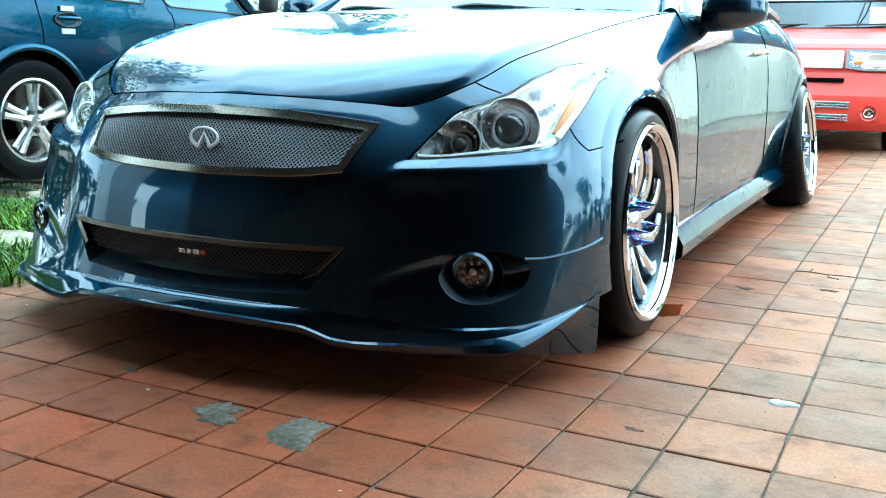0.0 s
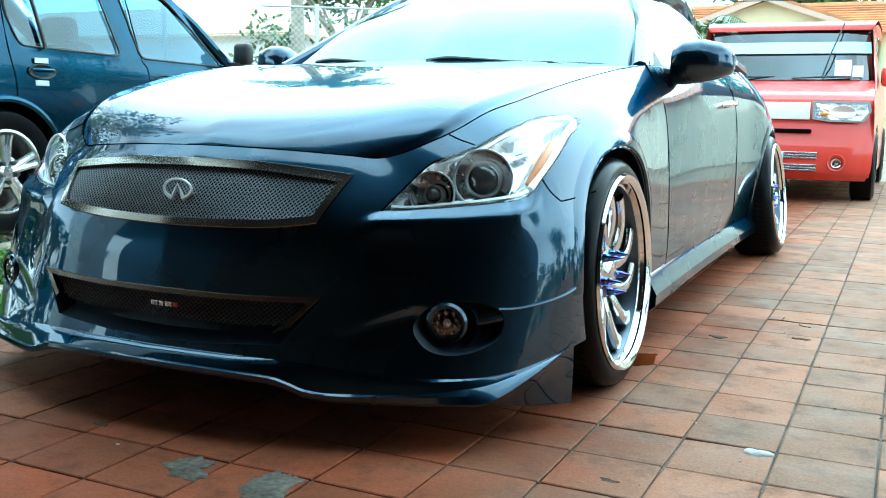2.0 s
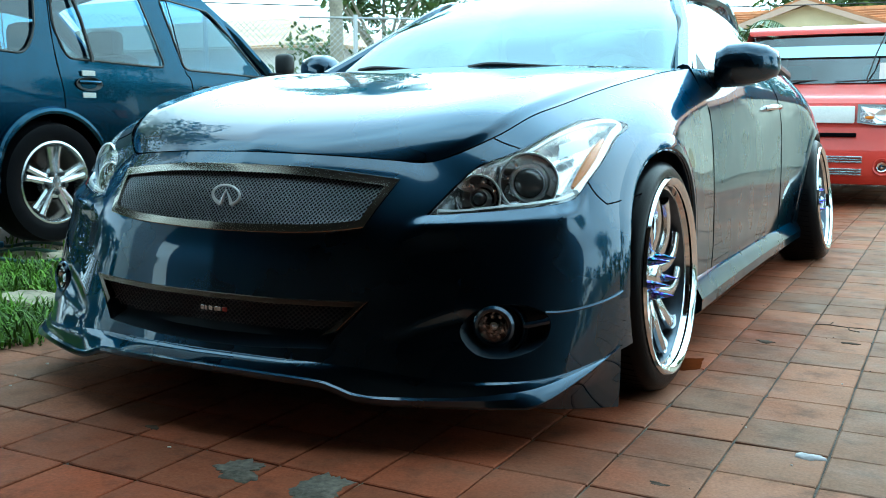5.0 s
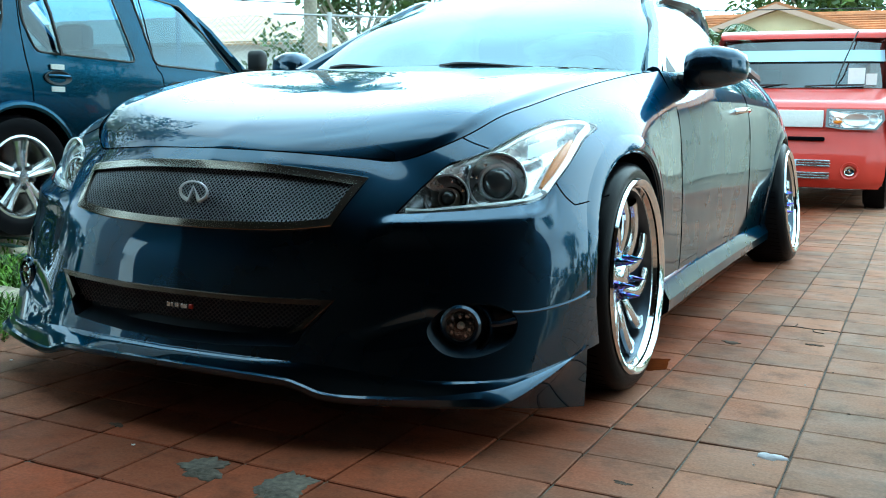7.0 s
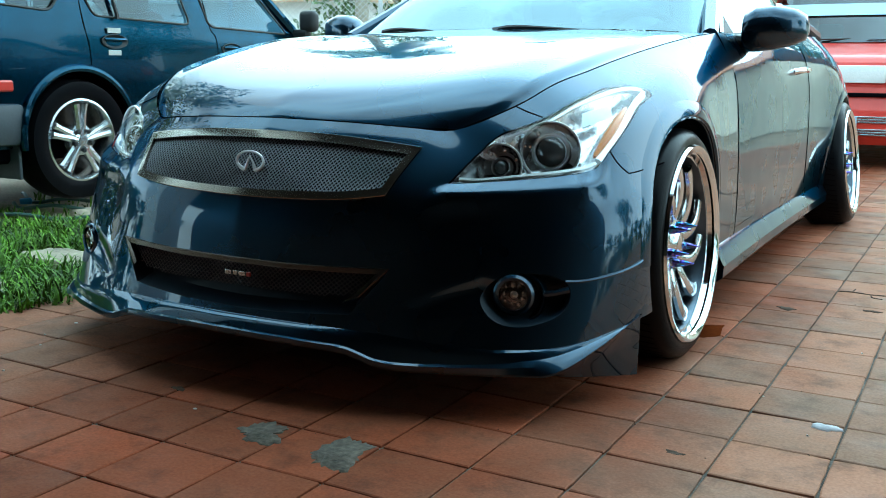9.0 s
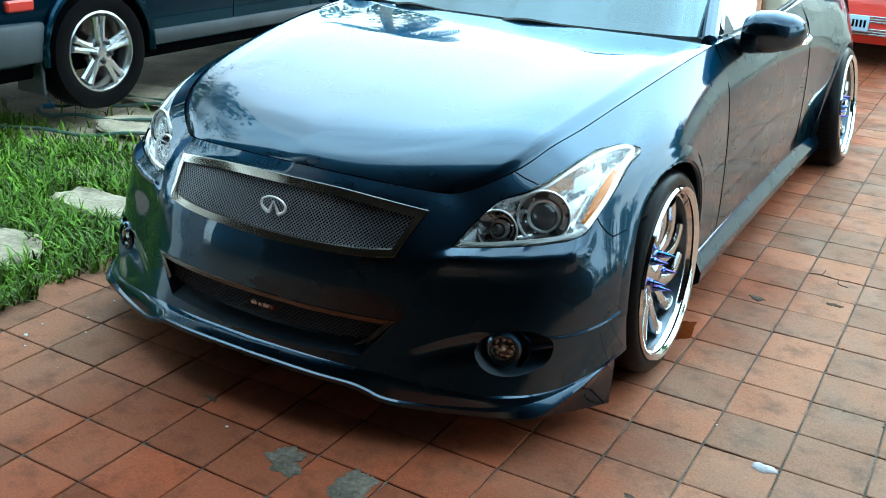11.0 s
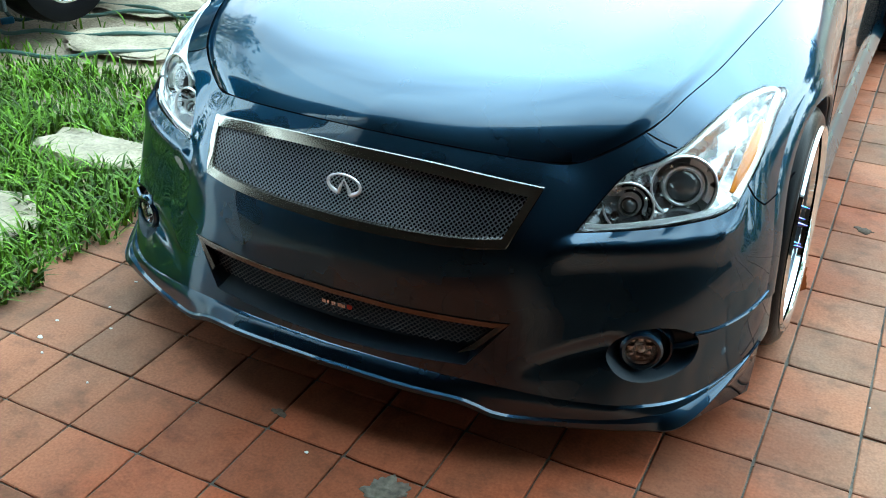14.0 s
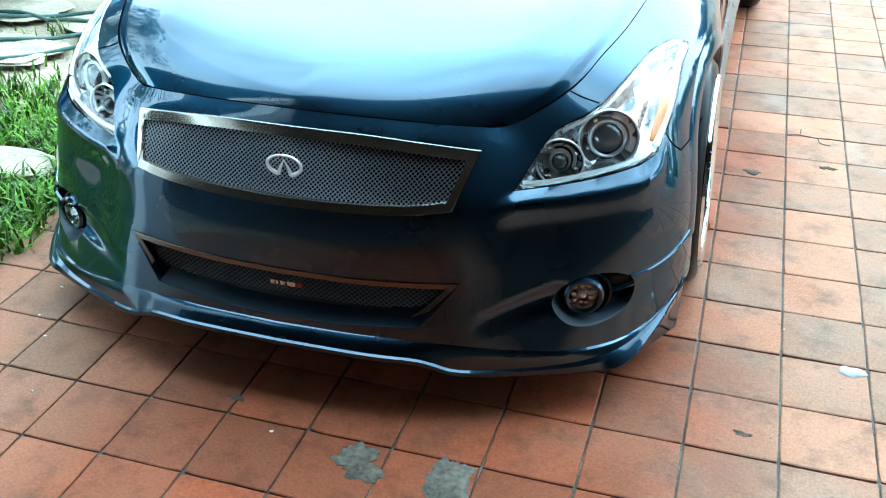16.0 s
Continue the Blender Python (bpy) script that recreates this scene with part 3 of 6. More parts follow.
rear_body = rear_snapped()
for s in (1, -1):
    bm = bmesh.new()
    add_grid(bm, body, lambda c, i, j: kinds[i][j] == "fender", s < 0)
    fender = part("fender", bm, PAINT, coupe, angle=60)
    bm = bmesh.new()
    add_grid(bm, rear, lambda c, i, j: rear_kind(c) == "door", s < 0)
    door = part("door", bm, PAINT, coupe)
    bm = bmesh.new()
    add_grid(bm, rear_body, lambda c, i, j: rear_kind(c) == "quarter", s < 0)
    quarter = part("quarter_panel", bm, PAINT, coupe)
    # wheel arches: rolled lip and dark liner
    for y0, own, w in ((AXLE_F, fender, .912), (AXLE_R, quarter, .930)):
        arc = [(y0 + math.cos(a) * ARCH_R, AXLE_Z + .005 + math.sin(a) * ARCH_R) for a in np.linspace(-.25, math.pi + .25, 40)]
        bm = bmesh.new()
        rows = []
        for y, z in arc:
            f = front if y0 < 2 else rear
            k = np.argmin((f[:, :, 1] - y) ** 2 + (f[:, :, 2] - z) ** 2 + (f[:, :, 0] < .6) * 9)
            x = f[:, :, 0].ravel()[k]
            rows.append([bm.verts.new((s * q, y, z)) for q in (x - .001, x - .03, x - .30)])
        for a, b in zip(rows, rows[1:]):
            for k in range(2):
                bm.faces.new((a[k], a[k + 1], b[k + 1], b[k]))
        part("arch_liner", bm, BLACK, own)
        # flat rolled flare round the opening
        bm = bmesh.new()
        rows = []
        for a in np.linspace(-.10 if y0 < 2 else -.22, math.pi + (.0 if y0 < 2 else .22), 44):
            row = []
            for r, out in ((ARCH_R + .062, -.0015), (ARCH_R + .046, .0025), (ARCH_R + .024, .0075), (ARCH_R + .003, .011), (ARCH_R - .004, .006), (ARCH_R - .004, -.03)):
                y, z = y0 + math.cos(a) * r, AXLE_Z + .005 + math.sin(a) * r
                d = np.sort(np.argpartition(((f[:, :, 1] - y) ** 2 + (f[:, :, 2] - z) ** 2 + (f[:, :, 0] < .6) * 9).ravel(), 6)[:6])
                row.append((float(f[:, :, 0].ravel()[d].mean()) + out, y, z))
            rows.append(row)
        rows = smooth(np.array(rows), 2)
        add_grid(bm, rows, mirror=s < 0)
        bmesh.ops.recalc_face_normals(bm, faces=bm.faces)
        part("arch_flare", bm, PAINT, own, angle=30)
    # shut lines
    for uvs in ([(4.0, 4.97), (4.12, 4.7), (4.30, 4.41)], [(5.64, 3.36), (5.85, 3.13), (6.00, 2.98), (6.06, 2.92), (6.14, 2.905), (6.46, 2.86), (6.84, 2.79)]):
        bm = bmesh.new()
        tube(bm, flip(on_skin(uvs, -.0005), s), .0022, 5)
        part("shut_line", bm, GAP, bumper)
    for y, z0, z1 in ((1.44, .19, .93), (2.78, .30, .95)):
        pts = []
        for z in np.linspace(z0, z1, 16):
            k = np.argmin((rear[:, :, 1] - y - (.10 * max(0, .5 - z) if y > 2 else 0)) ** 2 + (rear[:, :, 2] - z) ** 2 + (rear[:, :, 0] < .6) * 9)
            p = rear.reshape(-1, 3)[k]
            pts.append((s * (p[0] - .0005), y, z))
        bm = bmesh.new()
        tube(bm, pts, .0028, 5)
        part("door_gap", bm, GAP, door)
    # upper edge of the add-on lip, on the bumper's corner
    bm = bmesh.new()
    tube(bm, flip(on_skin([(4.80, 1.25), (5.1, 1.23), (5.5, 1.24), (5.85, 1.27), (6.05, 1.30)], .001), s), .0042, 6)
    part("lip_upper_edge", bm, PAINT, bumper)

# ---- bonnet, cabin ----
def coons(front_row, rear_row, mid, edge, nr, nc):
    s, r = np.linspace(0, 1, nc + 1), np.linspace(0, 1, nr + 1)
    f, b = cr(front_row, s * (len(front_row) - 1)), cr(rear_row, s * (len(rear_row) - 1))
    m, e = cr(mid, r * (len(mid) - 1)), cr(edge, r * (len(edge) - 1))
    S, R = s[None, :, None], r[:, None, None]
    g = (1 - R) * f[None] + R * b[None] + (1 - S) * m[:, None] + S * e[:, None]
    return g - (1 - R) * ((1 - S) * f[0] + S * f[-1]) - R * ((1 - S) * b[0] + S * b[-1])


hood_rear = [(0, 1.31, .942), (.30, 1.34, .940), (.60, 1.41, .932), (.790, 1.42, .925)]
hood_mid = [(0, .085, .672), (0, .128, .694), (0, .24, .744), (0, .50, .812), (0, .88, .884), (0, 1.31, .942)]
hood = smooth(coons(HOOD_LINE[:4], hood_rear, hood_mid, HOOD_LINE[3:], 70, 50), 22)
for i in range(71):
    for j in range(51):
        r, q = i / 70, j / 50
        # the soft fold that runs back from the nose beside each wing
        hood[i, j, 2] += .016 * math.sin(math.pi * r) ** 1.6 * math.exp(-((q - .62) / .20) ** 2) if 0 < r < 1 else 0
        # its sides roll down to the wings over the last hand's width
        e = min(1, (1 - q) / .11)
        hood[i, j, 2] += .018 * e * e * (3 - 2 * e) * math.sin(math.pi * min(1, r / .36) / 2) ** .8 * min(1, (1 - r) / .2) if 0 < r < 1 else 0
hood[1:, 0, 1:] = (4 * hood[1:, 1, 1:] - hood[1:, 2, 1:]) / 3
bm = bmesh.new()
add_grid(bm, hood, flip=False), add_grid(bm, hood, mirror=True)
hood_ob = part("hood", bm, PAINT, coupe)
bm = bmesh.new()
edge = [tuple(p) for p in cr(HOOD_LINE, np.linspace(0, 10, 90))]
tube(bm, flip(edge[::-1], -1) + edge[1:], .0014, 6)
part("hood_gap", bm, GAP, hood_ob)

SCREEN_BASE = [(0, 1.34, .945), (.35, 1.38, .942), (.62, 1.47, .935), (.735, 1.60, .925)]
SCREEN_TOP = [(0, 2.10, 1.285), (.30, 2.12, 1.280), (.48, 2.17, 1.268), (.535, 2.22, 1.255)]


def between(a, b, off):
    return [tuple((np.array(p) + q) / 2 + off) for p, q in zip(np.array(a), np.array(b))]


def two_sided(name, g, mat, label="", flip_it=False, parent=None):
    bm = bmesh.new()
    add_grid(bm, g, flip=flip_it), add_grid(bm, g, mirror=True, flip=flip_it)
    return part(name, bm, mat, parent or coupe, label)


screen = two_sided("windscreen", net([SCREEN_BASE, between(SCREEN_BASE, SCREEN_TOP, (0, -.03, .02)), SCREEN_TOP], 16, 28), SCREEN)
ROOF_EDGE = [(.535, 2.22, 1.255), (.575, 2.5, 1.285), (.585, 2.8, 1.285), (.565, 3.15, 1.235), (.53, 3.45, 1.150)]
ROOF_MID = [(0, 2.10, 1.285), (0, 2.4, 1.325), (0, 2.75, 1.335), (0, 3.1, 1.30), (0, 3.40, 1.235)]
roof_net = [[tuple(np.array(m) * (1 - q) + np.array(e) * q + np.array((0, 0, .03 * math.sin(math.pi * q)))) for m, e in zip(ROOF_MID, ROOF_EDGE)] for q in (0, .3, .6, .85, 1)]
two_sided("roof", net(roof_net, 20, 30), PAINT, flip_it=True)
GLASS_R_BASE = [(0, 4.08, 1.0), (.35, 4.05, 1.0), (.62, 3.92, .995)]
GLASS_R_TOP = [(0, 3.40, 1.235), (.30, 3.41, 1.22), (.53, 3.45, 1.150)]
two_sided("rear_window", net([GLASS_R_TOP, between(GLASS_R_BASE, GLASS_R_TOP, (0, .02, .025)), GLASS_R_BASE], 12, 16), TINT, flip_it=True)
two_sided("boot_lid", net([[(0, 4.08, 1.0), (.35, 4.05, 1.0), (.62, 3.92, .995), (.745, 3.75, .985)],
                           [(0, 4.35, 1.0), (.35, 4.32, 1.0), (.55, 4.25, .995), (.70, 4.12, .99)],
                           [(0, 4.56, .985), (.3, 4.53, .985), (.52, 4.48, .985), (.65, 4.35, .985)]], 10, 16), PAINT, flip_it=True)
two_sided("cowl", net([[(0, 1.26, .925), (.35, 1.30, .922), (.62, 1.38, .912), (.76, 1.44, .900)], [(0, 1.40, .935), (.35, 1.44, .930), (.62, 1.54, .922), (.745, 1.66, .905)]], 4, 16), BLACK)
SIDE_LOW = [(.752, 1.66, .925), (.785, 2.1, .935), (.785, 2.5, .945), (.765, 3.0, .965), (.715, 3.45, .985)]
SIDE_TOP = [(.550, 2.20, 1.235), (.580, 2.4, 1.262), (.587, 2.7, 1.270), (.575, 3.05, 1.230), (.540, 3.42, 1.130)]
side = net([SIDE_LOW, between(SIDE_LOW, SIDE_TOP, (.012, 0, .01)), SIDE_TOP], 8, 24)
for s in (1, -1):
    bm = bmesh.new()
    add_grid(bm, side, mirror=s < 0)
    part("side_window", bm, TINT, coupe)
    bm = bmesh.new()
    frame_line = cr([(.748, 1.53, .918), (.655, 1.88, 1.085), (.548, 2.21, 1.248), (.585, 2.5, 1.278), (.592, 2.8, 1.278), (.572, 3.15, 1.225), (.545, 3.45, 1.140), (.64, 3.72, 1.06), (.70, 3.98, .99)], np.linspace(0, 8, 60))
    tube(bm, flip(frame_line, s), [.030 + (.02 if k > 46 else 0) for k in range(60)], 10)
    part("roof_pillar", bm, PAINT, coupe)
    bm = bmesh.new()
    tube(bm, flip(cr([(.722, 1.575, .936), (.700, 1.66, .975), (.636, 1.90, 1.110), (.524, 2.215, 1.266)], np.linspace(0, 3, 24)), s), .016, 8)
    part("screen_seal", bm, BLACK, coupe)
    bm = bmesh.new()
    tube(bm, flip(cr([(.765, 1.60, .928), (.795, 2.1, .939), (.795, 2.5, .949), (.775, 3.0, .968), (.72, 3.48, .990)], np.linspace(0, 4, 30)), s), .007, 6)
    part("belt_trim", bm, BLACK, coupe)
    # shelf between belt line and glass
    bm = bmesh.new()
    add_grid(bm, net([[(.790, 1.42, .924), (.812, 1.9, .934), (.815, 2.5, .944), (.800, 3.1, .964), (.760, 3.65, .984), (.70, 4.15, .99)],
                      [(.735, 1.55, .926), (.785, 1.95, .936), (.785, 2.5, .946), (.765, 3.0, .967), (.70, 3.60, .99), (.62, 3.95, .998)]], 2, 30), mirror=s < 0)
    part("belt_panel", bm, PAINT, coupe)
    # door mirror
    bm = bmesh.new()
    rings = []
    for k, (x, w, h, z, y) in enumerate(((.815, .03, .035, .907, 1.72), (.828, .072, .066, .935, 1.715), (.868, .088, .078, .947, 1.72), (.93, .090, .076, .953, 1.735), (.99, .080, .062, .955, 1.755), (1.022, .055, .044, .953, 1.775), (1.030, .02, .02, .951, 1.785))):
        rings.append([bm.verts.new((s * x, y + w * (abs(math.cos(a)) ** .7) * math.copysign(1, math.cos(a)) * (1.0 if math.cos(a) < 0 else .55), z + h * abs(math.sin(a)) ** .75 * math.copysign(1, math.sin(a)))) for a in np.linspace(0, 2 * math.pi, 20, endpoint=False)])
    for a, b in zip(rings, rings[1:]):
        for k in range(20):
            bm.faces.new((a[k], a[(k + 1) % 20], b[(k + 1) % 20], b[k]))
    bm.faces.new(rings[0]), bm.faces.new(rings[-1][::-1])
    bmesh.ops.recalc_face_normals(bm, faces=bm.faces)
    mirror_ob = part("door_mirror", bm, PAINT, coupe, angle=50)
    bm = bmesh.new()
    tube(bm, flip([(.775, 1.66, .905), (.82, 1.68, .905), (.87, 1.70, .915), (.93, 1.72, .915)], s), [.032, .022, .018, .012], 10)
    part("mirror_foot", bm, BLACK, mirror_ob)
    bm = bmesh.new()
    for a, b, c in ((.90, .965, 1.0),):
        bmesh.ops.create_circle(bm, cap_ends=True, segments=20, radius=1, matrix=Matrix.Translation((s * .92, 1.778, .951)) @ Matrix.Rotation(radians(90), 4, "X") @ Matrix.Diagonal((.075, .056, 1, 1)))
    part("mirror_glass", bm, CHROME, mirror_ob)
    bm = bmesh.new()
    bm.faces.new([bm.verts.new(p) for p in flip([(.778, 1.60, .918), (.785, 1.76, .922), (.735, 1.75, 1.00)], s)])
    bmesh.ops.solidify(bm, geom=bm.faces, thickness=.01)
    part("mirror_sail", bm, BLACK, mirror_ob)
    # door handle
    bm = bmesh.new()
    hx = .868
    tube(bm, flip(cr([(hx, 2.48, .800), (hx + .030, 2.52, .806), (hx + .034, 2.60, .808), (hx + .030, 2.68, .810), (hx, 2.72, .810)], np.linspace(0, 4, 16)), s), .013, 8)
    part("door_handle", bm, CHROME, coupe, "chrome door handle")
    # side skirt
    bm = bmesh.new()
    prof = [(.885, .252), (.898, .240), (.922, .196), (.920, .160), (.886, .134), (.80, .13)]
    ys = np.linspace(1.14, 3.30, 24)
    rows = [[bm.verts.new((s * (x + .012 * (abs(y - 2.2) / 1.1) ** 2), y, z - .012 * (y - 1.14) / 2.2 * 0)) for x, z in prof] for y in ys]
    for a, b in zip(rows, rows[1:]):
        for k in range(len(prof) - 1):
            bm.faces.new((a[k], a[k + 1], b[k + 1], b[k]) if s < 0 else (a[k], b[k], b[k + 1], a[k + 1]))
    bm.faces.new(rows[0]), bm.faces.new(rows[-1])
    part("side_skirt", bm, PAINT, coupe, angle=25)
    # tail lamp
    bm = bmesh.new()
    g = net([[(.86, 4.16, .72), (.80, 4.36, .72), (.62, 4.57, .72)], [(.82, 4.14, .86), (.76, 4.34, .86), (.55, 4.56, .86)]], 3, 8)
    add_grid(bm, g, mirror=s < 0)
    part("tail_lamp", bm, RED, coupe)

# wipers
for arm in ([(.02, 1.315, .957), (.10, 1.318, .968), (.22, 1.335, .964), (.37, 1.372, .955)], [(-.49, 1.375, .957), (-.42, 1.372, .967), (-.33, 1.362, .964), (-.22, 1.352, .957)]):
    bm = bmesh.new()
    tube(bm, [(x, y, z - .020) for x, y, z in cr(arm, np.linspace(0, 3, 20))], np.linspace(.010, .004, 20), 6)
    part("wiper", bm, BLACK, coupe)

# floor, engine bay and cabin
bm = bmesh.new()
box(bm, (-.56, .16, .14), (.56, 1.25, .60), .03)
part("engine_bay", bm, GAP, coupe)
# unseen black tray, added to cut light on the floor under the nose
bm = bmesh.new()
box(bm, (-.60, .13, .088), (.60, 1.25, .15), .01)
part("undertray", bm, GAP, coupe)
bm = bmesh.new()
box(bm, (-.84, 1.14, .13), (.84, 3.26, .22), .02), box(bm, (-.56, 1.2, .14), (.56, 4.45, .24), .02)
part("floor_pan", bm, GAP, coupe)
bm = bmesh.new()
box(bm, (-.70, 1.50, .55), (.70, 1.95, .90), .05, 2)
part("dashboard", bm, BLACK, coupe)
bm = bmesh.new()
tube(bm, [(.36 + .17 * math.cos(a), 2.02 - .03 * math.sin(a), .86 + .17 * math.sin(a)) for a in np.linspace(0, 2 * math.pi, 28, endpoint=False)], .014, 8, True)
tube(bm, [(.20, 2.02, .86), (.52, 2.02, .86)], .014, 6), tube(bm, [(.36, 2.02, .86), (.36, 2.03, .70)], .016, 6)
part("steering_wheel", bm, BLACK, coupe)
for s in (1, -1):
    bm = bmesh.new()
    box(bm, (s * .36 - .25, 2.25, .32), (s * .36 + .25, 2.75, .50), .06, 2)
    box(bm, (s * .36 - .24, 2.66, .45), (s * .36 + .24, 2.84, 1.02), .07, 2), box(bm, (s * .36 - .12, 2.72, 1.03), (s * .36 + .12, 2.82, 1.17), .04, 2)
    part("seat", bm, SEAT, coupe)

# ---- the lip under the front bumper ----
LIP = [(0, -.140, .158), (.22, -.132, .156), (.34, -.112, .150), (.385, -.100, .138), (.43, -.090, .124), (.50, -.066, .117), (.62, -.020, .116), (.74, .035, .116), (.812, .081, .121), (.870, .205, .160), (.916, .364, .210)]
lip = cr(LIP, np.linspace(0, 10, 101))
chin = [at(u, .0) for u in np.interp(np.linspace(0, 10, 101), [0, 1, 2, 4, 6, 7, 8, 9, 10], [0, 1.0, 1.55, 2.0, 3.3, 4.1, 4.75, 5.5, 6.05])]
bm = bmesh.new()
for s in (1, -1):
    rows = []
    for k, (e, c) in enumerate(zip(lip, chin)):
        out = min(1, max(0, (100 - k) / 20))
        inner = np.array(c)
        # the edge where the lip's sloping face begins runs low at the middle and meets the chin at the wheel
        f = float(np.interp(k, [0, 35, 45, 60, 80, 100], [.70, .70, .68, .60, .34, .10]))
        flat = float(np.interp(k, [45, 72], [0, 1]))
        brow = (inner + (e - inner) * f) * flat + (e + np.array((0, .007, .012))) * (1 - flat)
        cove = inner + (brow - inner) * .55 + np.array((0, -.002 * out, .003 * out))
        swell = (inner + cove) / 2 + np.array((0, -.0015 * out, .001 * out))
        face = (brow + e) / 2 + np.array((0, -.003 * out, .003 * out))
        low = e + np.array((-.001, .003, -.006 * out))
        back = np.array((e[0] * (1 - .07 * min(1, out * 1.5)) - .02, e[1] + .13 * out, e[2] - .004))
        rows.append([bm.verts.new((s * p[0], p[1], p[2])) for p in (inner, swell, cove, brow, face, e, low, back)])
    for a, b in zip(rows, rows[1:]):
        for k in range(7):
            q = (a[k], b[k], b[k + 1], a[k + 1])
            bm.faces.new(q if s < 0 else q[::-1])
lip_ob = part("front_lip", bm, PAINT, bumper, "glossy add-on chin lip with upswept corners", angle=24)
for s in (1, -1):
    bm = bmesh.new()
    rows = []
    for k, e in enumerate(lip[80:101]):
        f = k / 20
        foot = np.array((.800 + .108 * f, .086 + .289 * f, .112 - .060 * f ** .8))
        waist = (e + foot) / 2 + np.array((-.006 * math.sin(math.pi * f), 0, 0))
        rows.append([bm.verts.new((s * p[0], p[1], p[2])) for p in (e + np.array((.0015, -.001, .001)), e + np.array((-.003, .002, -.004)), waist, foot, foot + np.array((-.03, 0, .004)), e + np.array((-.045, .010, .0)))])
    for a, b in zip(rows, rows[1:]):
        for k in range(5):
            q = (a[k], b[k], b[k + 1], a[k + 1])
            bm.faces.new(q if s < 0 else q[::-1])
    bm.faces.new(rows[-1])
    part("lip_skirt", bm, PAINT, bumper, angle=60)


# ---- grille ----
def outline_xz(uvs):
    """An outline of the nose in the front view, both halves, closed."""
    half = [at(max(u, 0), v)[[0, 2]] for u, v in uvs if u >= 0]
    return [tuple(p) for p in half] + [(-x, z) for x, z in half[::-1] if x > 1e-6]


def refine(poly, step=.02):
    out = []
    for (x0, z0), (x1, z1) in zip(poly, poly[1:] + poly[:1]):
        n = max(1, int(math.hypot(x1 - x0, z1 - z0) / step))
        out += [(x0 + (x1 - x0) * k / n, z0 + (z1 - z0) * k / n) for k in range(n)]
    return out


def inset(poly, d):
    """Moves a closed outline inwards by d."""
    n, out = len(poly), []
    area = sum(a[0] * b[1] - a[1] * b[0] for a, b in zip(poly, poly[1:] + poly[:1]))
    for k in range(n):
        a, p, b = np.array(poly[k - 1]), np.array(poly[k]), np.array(poly[(k + 1) % n])
        e0, e1 = (p - a) / max(np.linalg.norm(p - a), 1e-9), (b - p) / max(np.linalg.norm(b - p), 1e-9)
        m = np.array((-e0[1] - e1[1], e0[0] + e1[0])) * (1 if area > 0 else -1)
        m /= max(np.linalg.norm(m), 1e-9)
        c = max(.5, abs(m @ np.array((-e0[1], e0[0]))))
        out.append(tuple(p + m * d / c))
    return out


def dense(uvs, n=6):
    pos = [p for p in uvs if p[0] >= 0]
    k = [i for i, p in enumerate(pos) if p == uvs[4]][0]
    a = cr(np.array(pos[: k + 1], float), np.linspace(0, k, k * n + 1))
    b = cr(np.array(pos[k + 1:], float), np.linspace(0, len(pos) - k - 2, (len(pos) - k - 2) * n + 1))
    return [tuple(p) for p in a] + [tuple(p) for p in b]


def ring(name, outer, inner, mat, parent, front_off, back_off, label="", keep=None):
    """A frame that follows the nose, standing proud by front_off and reaching back_off behind it."""
    bm = bmesh.new()
    rows = []
    for (x0, z0), (x1, z1) in zip(outer, inner):
        y0, y1 = nose(x0, z0), nose(x1, z1)
        rows.append([bm.verts.new(p) for p in ((x0, y0 + .004, z0), (x0, y0 - front_off, z0), (x0 + (x1 - x0) * .12, y0 - front_off - .0015, z0 + (z1 - z0) * .12), (x1, y1 - front_off, z1), (x1, y1 + back_off, z1))])
    for k in range(len(rows)):
        if keep and not keep(*outer[k]):
            continue
        a, b = rows[k], rows[(k + 1) % len(rows)]
        for q in range(4):
            bm.faces.new((a[q], a[q + 1], b[q + 1], b[q]))
    bmesh.ops.recalc_face_normals(bm, faces=bm.faces)
    return part(name, bm, mat, parent, label, angle=30)


def wires(name, poly, mat, parent, dx, dz, radius, back, label=""):
    """Woven wire, two families of slanted rods cut to an outline."""
    bm = bmesh.new()
    xs, zs = [p[0] for p in poly], [p[1] for p in poly]
    x0, x1, z0, z1 = min(xs), max(xs), min(zs), max(zs)
    depth = {}

    def y_at(x, z):
        key = (round(abs(x) / .03), round(z / .02))
        if key not in depth:
            depth[key] = nose(key[0] * .03, key[1] * .02)
        a, b = abs(x) / .03, z / .02
        i, j = int(a), int(b)
        f, h = a - i, b - j
        c = []
        for p in (i, i + 1):
            for q in (j, j + 1):
                if (p, q) not in depth:
                    depth[p, q] = nose(p * .03, q * .02)
                c.append(depth[p, q])
        return (c[0] * (1 - h) + c[1] * h) * (1 - f) + (c[2] * (1 - h) + c[3] * h) * f
    slope = dz / dx
    span = (z1 - z0) / slope
    for way in (1, -1):
        k = 0
        start = x0 - span
        while start + k * dx < x1 + span:
            b = start + k * dx
            k += 1
            run = []
            n = int((z1 - z0) / (dz * .5)) + 1
            for q in range(n + 1):
                z = z0 + (z1 - z0) * q / n
                x = b + way * (z - z0) / slope + (0 if way > 0 else span * .0)
                ok = inside(poly, x, z)
                if ok:
                    run.append((x, y_at(x, z) + back + way * .0009 * (1 if (q // 1) % 2 else -1), z))
                if (not ok or q == n) and run:
                    if len(run) > 1:
                        tube(bm, run, radius, 4)
                    run = []
    ob = part(name, bm, mat, parent, label)
    return ob


